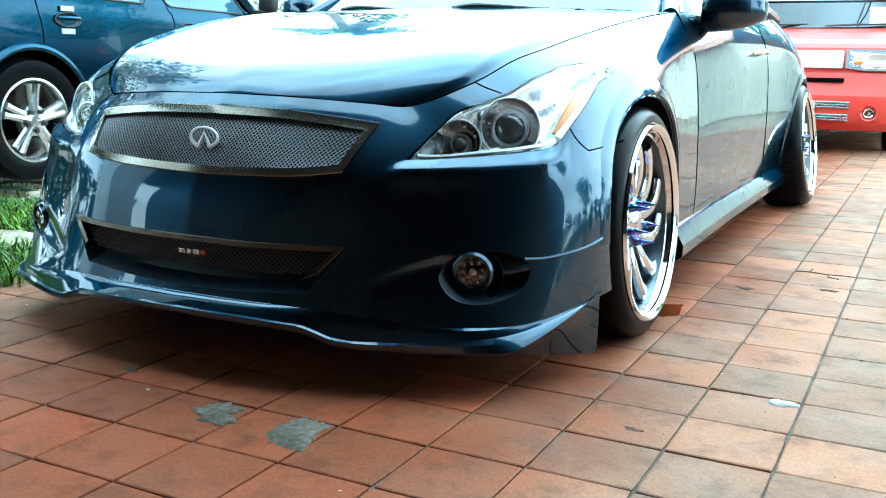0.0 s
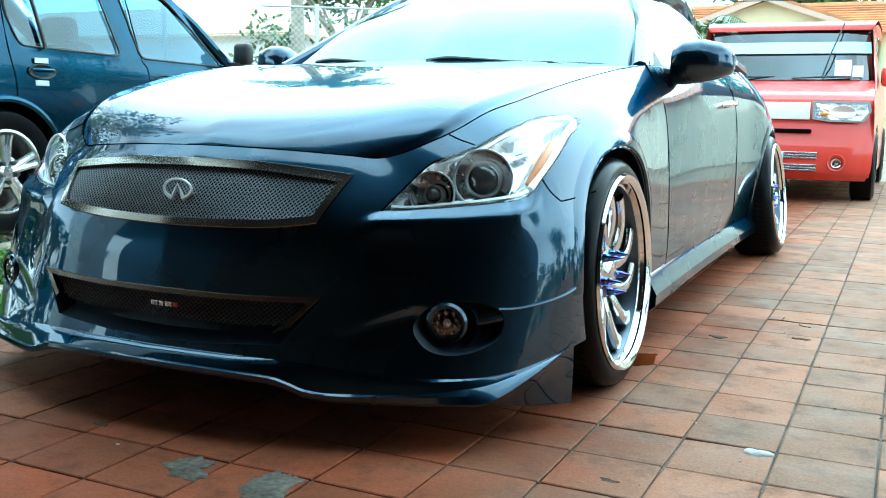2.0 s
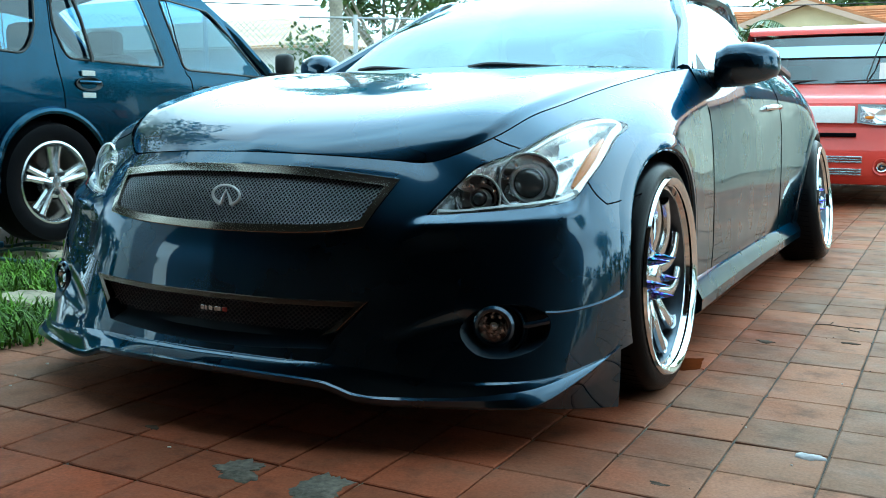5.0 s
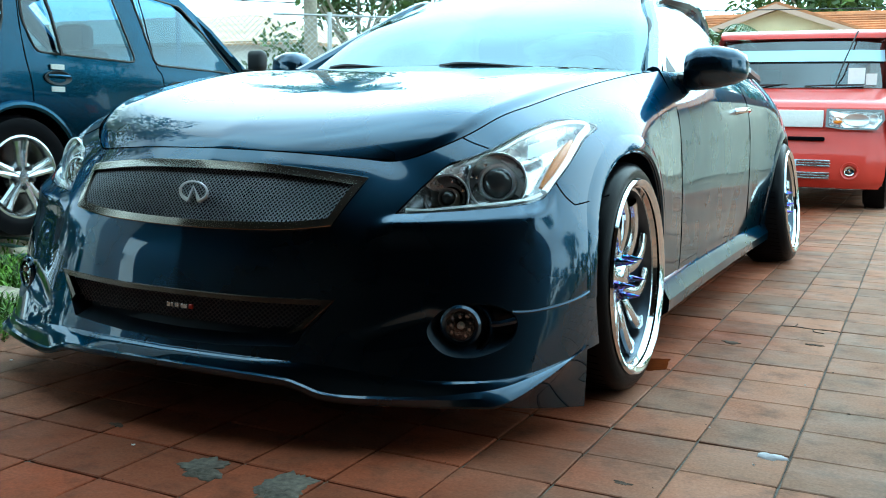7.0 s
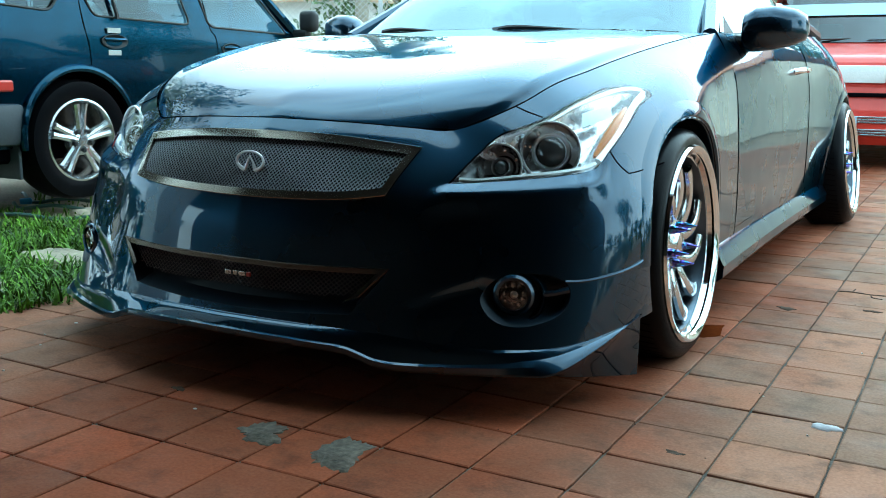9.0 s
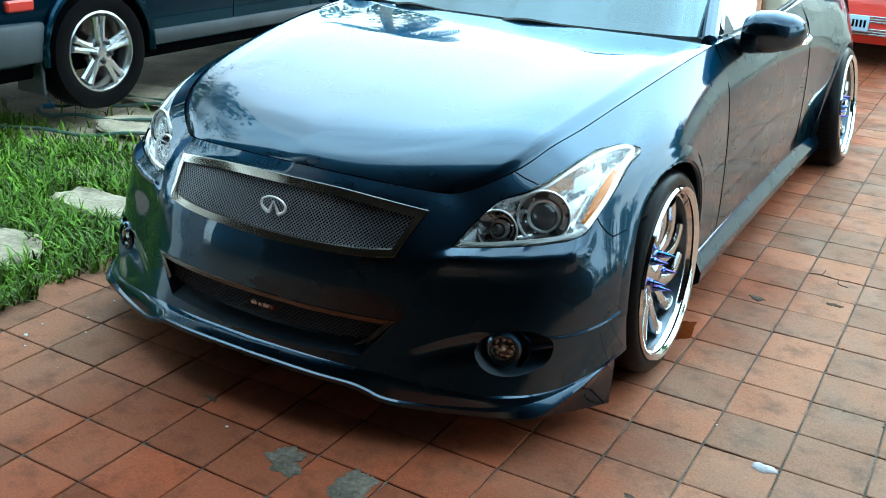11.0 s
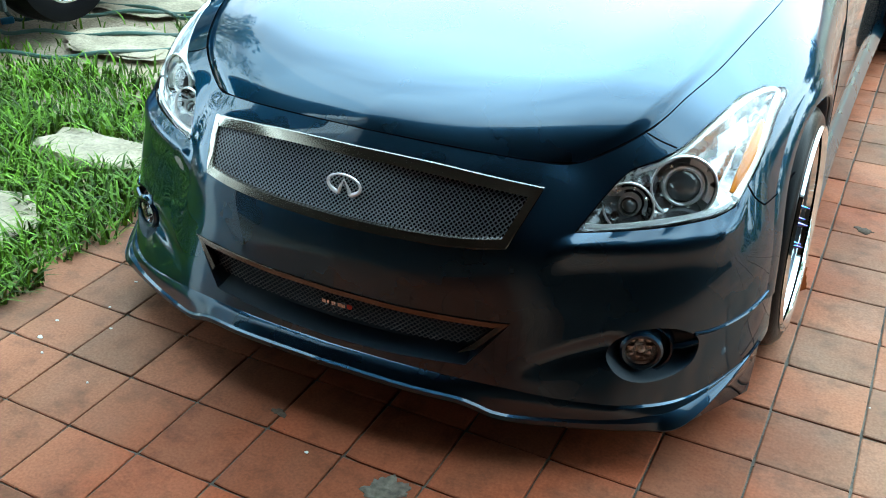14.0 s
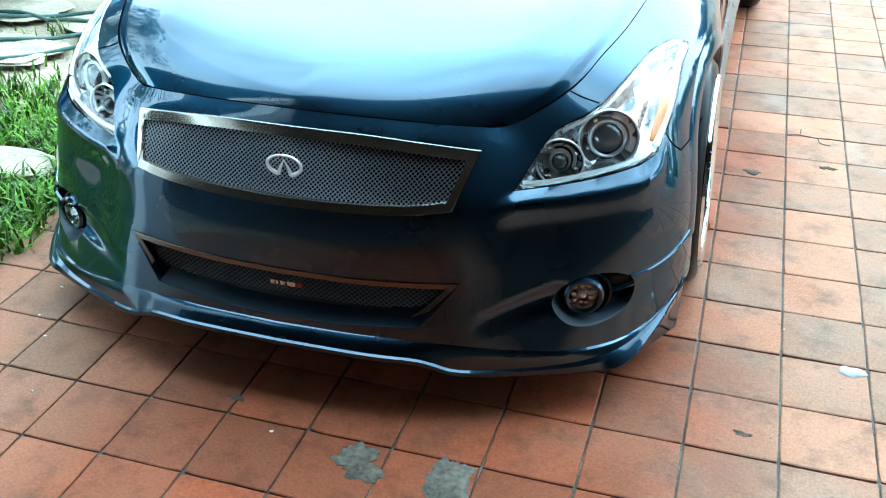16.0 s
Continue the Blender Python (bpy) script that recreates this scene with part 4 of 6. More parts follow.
def backing(name, poly, back, mat, parent):
    bm = bmesh.new()
    vs = [bm.verts.new((x, nose(x, z) + back, z)) for x, z in poly]
    c = bm.verts.new((0, nose(0, sum(p[1] for p in poly) / len(poly)) + back, sum(p[1] for p in poly) / len(poly)))
    for a, b in zip(vs, vs[1:] + vs[:1]):
        bm.faces.new((a, b, c))
    return part(name, bm, mat, parent, smooth=False)


g_out = refine(outline_xz(dense(GRILLE)), .03)
g_in = inset(g_out, .019)
g_wire = inset(g_out, .013)
grille = ring("grille", g_out, g_in, BRUSHED, coupe, .006, .014, "polished steel grille surround")
wires("grille_mesh", g_wire, WIRE, grille, .0112, .0100, .0013, .006, "woven steel wire mesh")
backing("grille_back", g_out, .045, GAP, grille)
# oval badge: a ring open at its foot with a peak inside
bm = bmesh.new()
by = nose(0, .565) - .003
ringpts = [(-.002 + .043 * math.sin(a), by, .566 + .025 * math.cos(a)) for a in np.linspace(-2.75, 2.75, 40)]
tube(bm, ringpts, [.0026 + .0034 * (abs(a) / 2.75) ** 2 for a in np.linspace(-2.75, 2.75, 40)], 8)
for w in (1, -1):
    tube(bm, [(-.002, by, .580), (-.002 + w * .010, by, .560), (-.002 + w * .016, by, .543)], [.0012, .0032, .0056], 8)
part("badge", bm, BADGE, grille, "chrome oval badge")

i_top = [(u, v) for u, v in ((0, 1.13), (.42, 1.13), (.8, 1.13), (1.3, 1.15), (2.03, 1.19))]
i_low = [(1.68, .58), (1.50, .47), (1.2, .43), (.65, .40), (0, .39)]
mesh_uv = i_top + i_low
m_out = refine(outline_xz(mesh_uv), .03)
m_in = inset(m_out, .010)
intake = part("lower_intake", bmesh.new(), GAP, coupe)
i_full = refine(outline_xz([p for p in INTAKE if p[0] >= 0]), .03)
bm = bmesh.new()
rows = []
for (x, z), (xi, zi) in zip(i_full, inset(i_full, .02)):
    y = nose(x, z)
    rows.append([bm.verts.new(p) for p in ((x, y - .0005, z), (x, y + .012, z), (xi, y + .05, zi))])
for k in range(len(rows)):
    a, b = rows[k], rows[(k + 1) % len(rows)]
    for q in range(2):
        bm.faces.new((a[q], b[q], b[q + 1], a[q + 1]))
cen = bm.verts.new((0, nose(0, .28) + .06, .28))
for k in range(len(rows)):
    bm.faces.new((rows[k][2], rows[(k + 1) % len(rows)][2], cen))
part("intake_throat", bm, RECESSNAVY, intake, angle=30)
trim_in = [(x + (xi - x) * (1.25 if z > zi + .003 or abs(x) > .36 else .10), z + (zi - z) * (1.35 if z > zi + .003 or abs(x) > .36 else .10)) for (x, z), (xi, zi) in zip(m_out, m_in)]
ring("intake_trim", m_out, trim_in, DARKSTEEL, intake, .003, .020, "dark bronze steel trim frame", lambda x, z: z > .285 or abs(x) > .335)
wires("intake_mesh", m_in, DARKWIRE, intake, .0140, .0110, .0013, .016, "black wire mesh")
# small badge on the mesh: pale strokes and a red end
bx, bz = .02, .292
byy = nose(0, bz) + .004
for k, (x, w) in enumerate(((-.048, .012), (-.034, .006), (-.022, .012), (-.004, .020))):
    bm = bmesh.new()
    box(bm, (bx + x, byy, bz - .006), (bx + x + w, byy + .006, bz + .006), .001)
    part("badge_stroke", bm, SILVER, intake, smooth=False)
bm = bmesh.new()
box(bm, (bx + .020, byy, bz - .006), (bx + .034, byy + .006, bz + .006), .002)
part("badge_dot", bm, RED, intake, "red badge mark", smooth=False)


# ---- headlamps, fog lamps ----
def lamp_side(s):
    lamp = part("headlamp", bmesh.new(), CHROME, coupe, "clear headlamp with twin projectors and amber side strip")
    # housing: the lens outline carried inwards
    depth = np.zeros((NR + 1, NC + 1))
    rim = []
    g = front.copy()
    for i in range(NR + 1):
        for j in range(NC + 1):
            u, v = j / NC * 10, i / NR * 5
            if 2.6 < u < 7.2 and 2.9 < v < 4.7:
                d = min(np.linalg.norm((np.array((u, v)) - (np.array(a) + np.clip(((np.array((u, v)) - a) @ (np.array(b) - a)) / max((np.array(b) - a) @ (np.array(b) - a), 1e-9), 0, 1) * (np.array(b) - a))) * (1, 1)) for a, b in zip(LAMP, LAMP[1:] + LAMP[:1]))
                inn = inside(LAMP, u, v)
                g[i, j] = front[i, j] - normal_at(u, v) * (.004 + (.055 * min(1, d / .30) ** .6 if inn else 0)) * 1.0
    def in_lamp(i, j):
        return kinds[i][j] == "lamp" or "lamp" in (kinds[max(i - 1, 0)][j], kinds[min(i + 1, NR - 1)][j], kinds[i][max(j - 1, 0)], kinds[i][min(j + 1, NC - 1)])

    def inner(i, j):
        """The dark mask round the two lamps; the chrome lies beyond it."""
        u, v = (j + .5) / NC * 10, (i + .5) / NR * 5
        return u < 4.95 + .55 * (3.75 - v) and v < 4.02 + .12 * (u - 4)
    bm = bmesh.new()
    add_grid(bm, g, lambda c, i, j: in_lamp(i, j) and not inner(i, j), s < 0)
    part("reflector", bm, LAMPCHROME, lamp)
    bm = bmesh.new()
    add_grid(bm, g, lambda c, i, j: in_lamp(i, j) and inner(i, j), s < 0)
    part("lamp_mask", bm, LAMPMASK, lamp)
    # bright strip along the foot and broad bright edge on the outer side
    bm = bmesh.new()
    foot = [at(u, v) - normal_at(u, v) * .012 for u, v in cr(np.array([(3.02, 3.34), (3.4, 3.27), (4.0, 3.22), (4.6, 3.17), (5.1, 3.16), (5.36, 3.22)]), np.linspace(0, 5, 30))]
    tube(bm, flip(foot, s), .0065, 6)
    part("lamp_strip", bm, BADGE, lamp)
    bm = bmesh.new()
    edge_line = [at(u, v) - normal_at(u, v) * .010 for u, v in cr(np.array([(5.42, 3.24), (5.74, 3.52), (6.12, 3.80), (6.5, 4.02), (6.80, 4.12), (6.72, 4.28), (6.3, 4.42), (5.6, 4.46), (4.9, 4.41), (4.3, 4.30), (3.6, 4.28)]), np.linspace(0, 10, 60))]
    tube(bm, flip(edge_line, s), [.010 if k < 30 else .010 - .006 * (k - 30) / 30 for k in range(60)], 6)
    part("lamp_strip", bm, BADGE, lamp)
    # smoked side lens above the low beam
    bm = bmesh.new()
    add_grid(bm, np.array([[at(u, v) - normal_at(u, v) * .020 for u in np.linspace(4.95 + .5 * (v - 4.0), 5.85 + .45 * (v - 4.0), 9)] for v in np.linspace(3.98, 4.28, 5)]), mirror=s < 0)
    part("side_lens", bm, SIDELENS, lamp)
    bm = bmesh.new()
    add_grid(bm, snapped_lens, lambda c, i, j: kinds[i][j] == "lamp", s < 0)
    lens = part("lens", bm, GLASS, lamp)
    lens.visible_shadow = False
    bm = bmesh.new()
    tube(bm, flip(on_skin(LAMP + LAMP[:1], -.004, 4)[:-1], s), .0036, 6, True)
    part("bezel", bm, GAP, lamp)
    # projectors
    for (u, v), r, r2, dpt in (((4.42, 3.68), .072, .036, .030), ((3.56, 3.62), .056, .019, .024)):
        c, n = at(u, v), normal_at(u, v)
        ax = Vector((s * (n[0] * .70), n[1] - .25, n[2] * .30)).normalized()
        m = Matrix.Translation((s * (c[0] - n[0] * .026), c[1] - n[1] * .026, c[2] - n[2] * .026)) @ ax.to_track_quat("X", "Z").to_matrix().to_4x4()
        bm = bmesh.new()
        lathe(bm, [(.000, r), (.002, r * .97), (-.006, r * .93), (-.016, r * .86), (-.030, r * .70), (-.040, r2 * 1.3)], 20 if r < .06 else 40, m)
        part("lamp_bowl", bm, LAMPBLACK, lamp, angle=12 if r < .06 else 35)
        bm = bmesh.new()
        lathe(bm, [(-.002, r * 1.02), (.003, r * 1.00), (.003, r * .95), (-.004, r * .93)], 36, m)
        lathe(bm, [(-.034, r2 * 1.35), (-.012, r2 * 1.28), (-.008, r2 * 1.15), (-.012, r2 * 1.02)], 32, m)
        part("lamp_ring", bm, BADGE, lamp)
        bm = bmesh.new()
        lathe(bm, [(-.030, r2 * 1.02), (-.014, r2), (-.004, r2 * .72), (.001, r2 * .35), (.002, .0005)], 32, m)
        part("projector_lens", bm, LENSDARK, lamp)
        # a notched bright shroud behind the low beam, small facets round the high beam
        if r > .06:
            bm = bmesh.new()
            rows = []
            for k in range(25):
                a = -.55 + 2.0 * k / 24
                cut = .78 if k in (8, 9, 15) else .90
                rows.append([m @ Vector((x, s * rr * math.cos(a), rr * math.sin(a))) for x, rr in ((-.016, r2 * 1.34), (-.006, r * .72), (-.006, r * cut), (-.016, r * cut))])
            add_grid(bm, np.array([[tuple(p) for p in row] for row in rows]))
            part("lamp_shroud", bm, BADGE, lamp, smooth=False)
        for a in ((2.2, 2.9, 3.6, 4.3, 5.0) if r > .06 else (.5, 1.4, 2.3, 3.2, 4.1, 5.0, 5.9)):
            p = m @ Vector((-.016, r * .72 * math.cos(a), r * .72 * math.sin(a)))
            bm = bmesh.new()
            bmesh.ops.create_icosphere(bm, subdivisions=1, radius=r * .09, matrix=Matrix.Translation(p))
            part("lamp_stud", bm, CHROME, lamp, smooth=False)
    if s > 0:
        bm = bmesh.new()
        ribbon_pts = [at(u, v) - normal_at(u, v) * .014 for u, v in ((5.33, 3.34), (5.54, 3.55), (5.82, 3.77), (6.07, 3.93), (6.25, 4.02))]
        tube(bm, flip(cr(ribbon_pts, np.linspace(0, 4, 20)), s), [.004 + .009 * math.sin(math.pi * (k + 1) / 21) for k in range(20)], 8)
        part("amber_strip", bm, AMBER, lamp, "amber side reflector")
    # fog lamp in its hollow
    fog = part("fog_lamp", bmesh.new(), BLACK, coupe)
    bm = bmesh.new()
    prev, uvs = None, [tuple(p) for p in cr(np.array(FOG + FOG[:1], float), np.linspace(0, len(FOG), 45))][:-1]
    cu, cv = 4.20, .92
    rows = []
    for u, v in uvs:
        p0 = skin_at(u, v)
        p1 = skin_at(cu + (u - cu) * .93, cv + (v - cv) * .93) + np.array((-.001, .008, 0))
        p2 = at(cu + (u - cu) * .84, cv + (v - cv) * .84) + np.array((-.004, .036, 0))
        p3 = at(cu + (u - cu) * .45, cv + (v - cv) * .45) + np.array((-.01, .060, 0))
        rows.append([bm.verts.new((s * p[0], p[1], p[2])) for p in (p0, p1, p2, p3)])
    c0 = at(cu, cv) + np.array((-.01, .065, 0))
    cen = bm.verts.new((s * c0[0], c0[1], c0[2]))
    for k in range(len(rows)):
        a, b = rows[k], rows[(k + 1) % len(rows)]
        for q in range(3):
            bm.faces.new((a[q], b[q], b[q + 1], a[q + 1]))
        bm.faces.new((a[3], b[3], cen))
    bmesh.ops.recalc_face_normals(bm, faces=bm.faces)
    # the hollow is coloured darker than the bumper to imitate its shade
    part("fog_hollow", bm, RECESSNAVY, fog, angle=60)
    m = Matrix.Translation((s * .700, .082, .288)) @ Vector((s * .35, -1, .05)).to_track_quat("X", "Z").to_matrix().to_4x4()
    bm = bmesh.new()
    lathe(bm, [(-.05, .050), (.0, .048), (.006, .042), (.004, .036), (-.004, .035)], 32, m)
    part("fog_ring", bm, PAINT, fog)
    bm = bmesh.new()
    lathe(bm, [(-.050, .067), (-.032, .064), (-.024, .060), (-.026, .056), (-.040, .050)], 36, m @ Matrix.Translation((0, .010 * s, -.008)))
    part("fog_bezel", bm, PAINT, fog)
    bm = bmesh.new()
    lathe(bm, [(-.002, .035), (-.022, .026), (-.030, .012), (-.012, .010), (-.010, .0005)], 28, m)
    part("fog_reflector", bm, FOGGREY, fog)
    for k in range(9):
        a = 2 * math.pi * k / 9 + .3
        bm = bmesh.new()
        r = .022 + .004 * (k % 2)
        bmesh.ops.create_icosphere(bm, subdivisions=1, radius=.0075 - .002 * (k % 3 == 0), matrix=m @ Matrix.Translation((-.013, r * math.cos(a), r * math.sin(a))) @ Matrix.Diagonal((.5, 1, 1, 1)))
        part("fog_facet", bm, FOGGREY, fog, smooth=False)
    bm = bmesh.new()
    lathe(bm, [(-.02, .008), (-.008, .009), (-.003, .006), (-.001, .0005)], 14, m)
    part("fog_bulb", bm, BADGE, fog)
    bm = bmesh.new()
    lathe(bm, [(-.001, .035), (.004, .026), (.006, .013), (.0065, .0005)], 28, m)
    part("fog_lens", bm, GLASS, fog).visible_shadow = False
    bm = bmesh.new()
    tube(bm, flip([at(4.42, 1.02) + np.array((0, .018, 0)), at(4.6, 1.06) + np.array((0, .008, 0)), at(4.86, 1.12) + np.array((0, -.001, 0))], s), .008, 6)
    part("fog_fin", bm, PAINT, fog)


LAMPCHROME = material("lamp_reflector", (0.86, 0.87, 0.88), rough=0.26, metal=0.9, rough_var=0.08, stain_scale=30)
LAMPBLACK = material("lamp_inner_bowl", (0.76, 0.77, 0.79), rough=0.12, metal=1.0, rough_var=0.04, stain_scale=40)
LAMPMASK = material("lamp_mask", (0.34, 0.345, 0.355), rough=0.16, metal=0.9)
SIDELENS = material("smoked_side_lens", (0.50, 0.54, 0.58), rough=0.35, metal=0.2)
FOGGREY = material("fog_lamp_bowl", (0.30, 0.32, 0.34), rough=0.12, metal=0.9)
LENSDARK = material("projector_glass", (0.05, 0.055, 0.06), rough=0.04, coat=1.0)
snapped_lens = body.copy() - (skin - front)
for s in (1, -1):
    lamp_side(s)


# ---- wheels ----
def spoked_wheel(name, R, rim_r, width, spokes, dish, at_pose, parent, hub_mat, lugs=True, curved=True, tyre_label=""):
    """Tyre and rim about the local x axis, outer face towards +x; at_pose sets it on the car."""
    w = width / 2
    wheel = part(name, bmesh.new(), CHROME, parent)
    bm = bmesh.new()
    lathe(bm, [(-w, rim_r - .012), (-w - .004, rim_r + .006), (-w * .98, rim_r + (R - rim_r) * .55), (-w * .80, R - .006), (-w * .6, R), (w * .6, R), (w * .80, R - .006), (w * .95, rim_r + (R - rim_r) * .55), (w - .004, rim_r + .008), (w - .010, rim_r - .010)], 64, at_pose)
    tyre = part("tyre", bm, RUBBER, wheel, tyre_label, angle=40)
    bm = bmesh.new()
    for k in range(72):
        a = 2 * math.pi * k / 72
        for x0, x1, tw in ((-w * .62, -w * .18, .10), (w * .18, w * .62, -.10)):
            m = at_pose @ Matrix.Rotation(a, 4, "X")
            q = [m @ Vector(p) for p in ((x0, -.002, R + .0012), (x1, -.002 + tw * .12, R + .0012), (x1, .002 + tw * .12, R + .0012), (x0, .002, R + .0012))]
            bm.faces.new([bm.verts.new(p) for p in q])
    tagged(part("tread_groove", bm, GAP, tyre, smooth=False), kind="stuff")
    bm = bmesh.new()
    lathe(bm, [(w - .006, rim_r - .014), (w + .004, rim_r - .004), (w + .006, rim_r + .004), (w - .002, rim_r + .008), (w - .004, rim_r - .002), (w - .012, rim_r - .016), (w - .024, rim_r - .020), (w - .026, rim_r - .026)], 72, at_pose)
    part("rim", bm, CHROME, wheel, angle=40)
    bm = bmesh.new()
    lathe(bm, [(w - .024, rim_r - .022), (w - dish * .8, rim_r - .034), (w - dish - .02, rim_r - .046), (-w + .01, rim_r - .05), (-w, rim_r)], 72, at_pose)
    part("barrel", bm, BARREL, wheel, angle=40)
    bm = bmesh.new()
    x0 = w - dish
    for k in range(spokes):
        base = 2 * math.pi * k / spokes
        for side_ in ((-1, 1) if curved else (0,)):
            pts, rad = [], []
            for q in np.linspace(0, 1, 10):
                r = .045 + (rim_r - .048 - .045) * q
                a = base + (side_ * (.16 + .30 * q - .10 * q * q) + .46 * q * q if curved else 0)
                pts.append(at_pose @ Vector((x0 + .026 - .030 * (1 - q) + .010 * math.sin(math.pi * q), r * math.cos(a), r * math.sin(a))))
                rad.append((.026 - .004 * math.sin(math.pi * q)) if curved else (.030 - .008 * q))
            if not curved:
                tube(bm, pts, rad, 8)
                continue
            # a flat curved blade with rounded edges
            axis = (at_pose.to_3x3() @ Vector((1, 0, 0))).normalized()
            loops = []
            for q in range(10):
                along = (pts[min(q + 1, 9)] - pts[max(q - 1, 0)]).normalized()
                across = along.cross(axis).normalized()
                wide = .0125 + .012 * (q / 9) ** 3 + .008 * (1 - q / 9)
                loops.append([bm.verts.new(pts[q] + across * wide * c + axis * h) for c, h in ((-1, -.004), (-.9, .006), (-.45, .0095), (.45, .0095), (.9, .006), (1, -.004), (.6, -.016), (-.6, -.016))])
            for a, b in zip(loops, loops[1:]):
                for k2 in range(8):
                    bm.faces.new((a[k2], b[k2], b[(k2 + 1) % 8], a[(k2 + 1) % 8]))
    bmesh.ops.recalc_face_normals(bm, faces=bm.faces)
    part("spokes", bm, hub_mat, wheel, angle=30)
    bm = bmesh.new()
    lathe(bm, [(x0 - .02, .075), (x0 + .012, .070), (x0 + .016, .045), (x0 + .030, .030), (x0 + .034, .0005)], 32, at_pose)
    part("hub_cap", bm, hub_mat, wheel)
    bm = bmesh.new()
    lathe(bm, [(-.02, .16), (-.02, .02)], 40, at_pose), lathe(bm, [(-.03, .16), (-.03, .02)], 40, at_pose)
    part("brake_disc", bm, DARKSTEEL, wheel)
    for k in range(5):
        a = 2 * math.pi * (k + .5) / 5
        m = at_pose @ Matrix.Translation((x0 + .004, .056 * math.cos(a), .056 * math.sin(a)))
        bm = bmesh.new()
        if lugs:
            lathe(bm, [(0, .012), (.02, .0125), (.024, .010), (.030, .010), (.066, .0006)], 12, m)
        else:
            lathe(bm, [(0, .010), (.012, .010), (.014, .0005)], 6, m)
        part("lug_nut", bm, NEO if lugs else BLACK, wheel, smooth=False)
    return wheel


for y0, wx, camber, wid in ((AXLE_F, .823, 3.0, .215), (AXLE_R, .884, 7.0, .235)):
    for s in (1, -1):
        turn = Matrix.Rotation(0 if s > 0 else math.pi, 4, "Z")
        m = Matrix.Translation((s * wx, y0, AXLE_Z)) @ turn @ Matrix.Rotation(radians(-camber), 4, "Y") @ Matrix.Rotation(.35, 4, "X")
        spoked_wheel("wheel", .322, .268, wid, 5, .066, m, coupe, WHEELSILVER)

# ---- ground ----
S, GX, GY = .213, .971, .40        # tile pitch, and the corner from which the tiles run
TILE_X0, TILE_X1 = GX - 10 * S, GX + 21 * S
TILE_Y0, TILE_Y1 = GY - 22 * S, GY + 46 * S
bm = bmesh.new()
r = bmesh.ops.create_grid(bm, x_segments=60, y_segments=60, size=60)
for v in bm.verts:
    v.co.z = -.03
ground = part("ground", bm, SOIL)
tagged(ground, "bare sandy soil with sparse lawn around the driveway", "ground", kind="structure")
bm = bmesh.new()
box(bm, (TILE_X0, TILE_Y0, -.25), (TILE_X1, TILE_Y1, -.006))
driveway = part("driveway", bm, GROUT)
tagged(driveway, "driveway of square worn terracotta tiles with dark joints", "driveway", kind="structure")
rnd = random.Random(4)


def tile_mesh(name, seed):
    """A square tile with worn, slightly wavy edges."""
    q = random.Random(seed)
    bm = bmesh.new()
    h, n = S / 2 - .0019, 5
    rim = []
    for side in range(4):
        for k in range(n):
            f = -1 + 2 * k / n
            d = 1 - (abs(q.gauss(0, .004)) if k else .008 + abs(q.gauss(0, .009)))
            p = ((f, -1), (1, f), (-f, 1), (-1, -f))[side]
            rim.append((p[0] * h * (d if side % 2 or not k else 1), p[1] * h * (d if not side % 2 or not k else 1)))
    w = 1 - .0032 / h
    vs = [[bm.verts.new((x * f, y * f, z)) for x, y in rim] for f, z in ((1, -.012), (1, -.002), (w, 0))]
    for a, b in zip(vs, vs[1:]):
        for k in range(len(rim)):
            bm.faces.new((a[k], a[(k + 1) % len(rim)], b[(k + 1) % len(rim)], b[k]))
    bm.faces.new(vs[-1])
    me = bpy.data.meshes.new(name)
    bm.normal_update()
    bm.to_mesh(me)
    bm.free()
    me.materials.append(TILE)
    return me


tile_moulds = [tile_mesh("tile", 300 + k) for k in range(5)]
far_verts, far_faces = [], []
for i in range(-10, 21):
    for j in range(-22, 46):
        x, y, z = GX + (i + .5) * S, GY + (j + .5) * S, rnd.uniform(-.0015, .0015)
        tilt = (rnd.uniform(-.35, .35), rnd.uniform(-.35, .35), rnd.uniform(-.4, .4))
        if -10 <= i < 6 and -8 <= j < 10 and not (-8 < i < -1 and j > 4):
            t = new("tile", tile_moulds[(i * 7 + j * 3) % 5])
            t.parent = driveway
            t.matrix_world = pose(x, y, z, *tilt)
        else:
            m, tile_me = pose(x, y, z, *tilt), tile_moulds[(i * 7 + j * 3) % 5]
            far_faces.extend([tuple(len(far_verts) + k for k in p.vertices) for p in tile_me.polygons])
            far_verts.extend([tuple(m @ v.co) for v in tile_me.vertices])
me = bpy.data.meshes.new("tiles")
me.from_pydata(far_verts, [], far_faces)
me.materials.append(TILE_FAR)
t = new("tiles", me)
t.parent = driveway
tagged(t, kind="stuff")


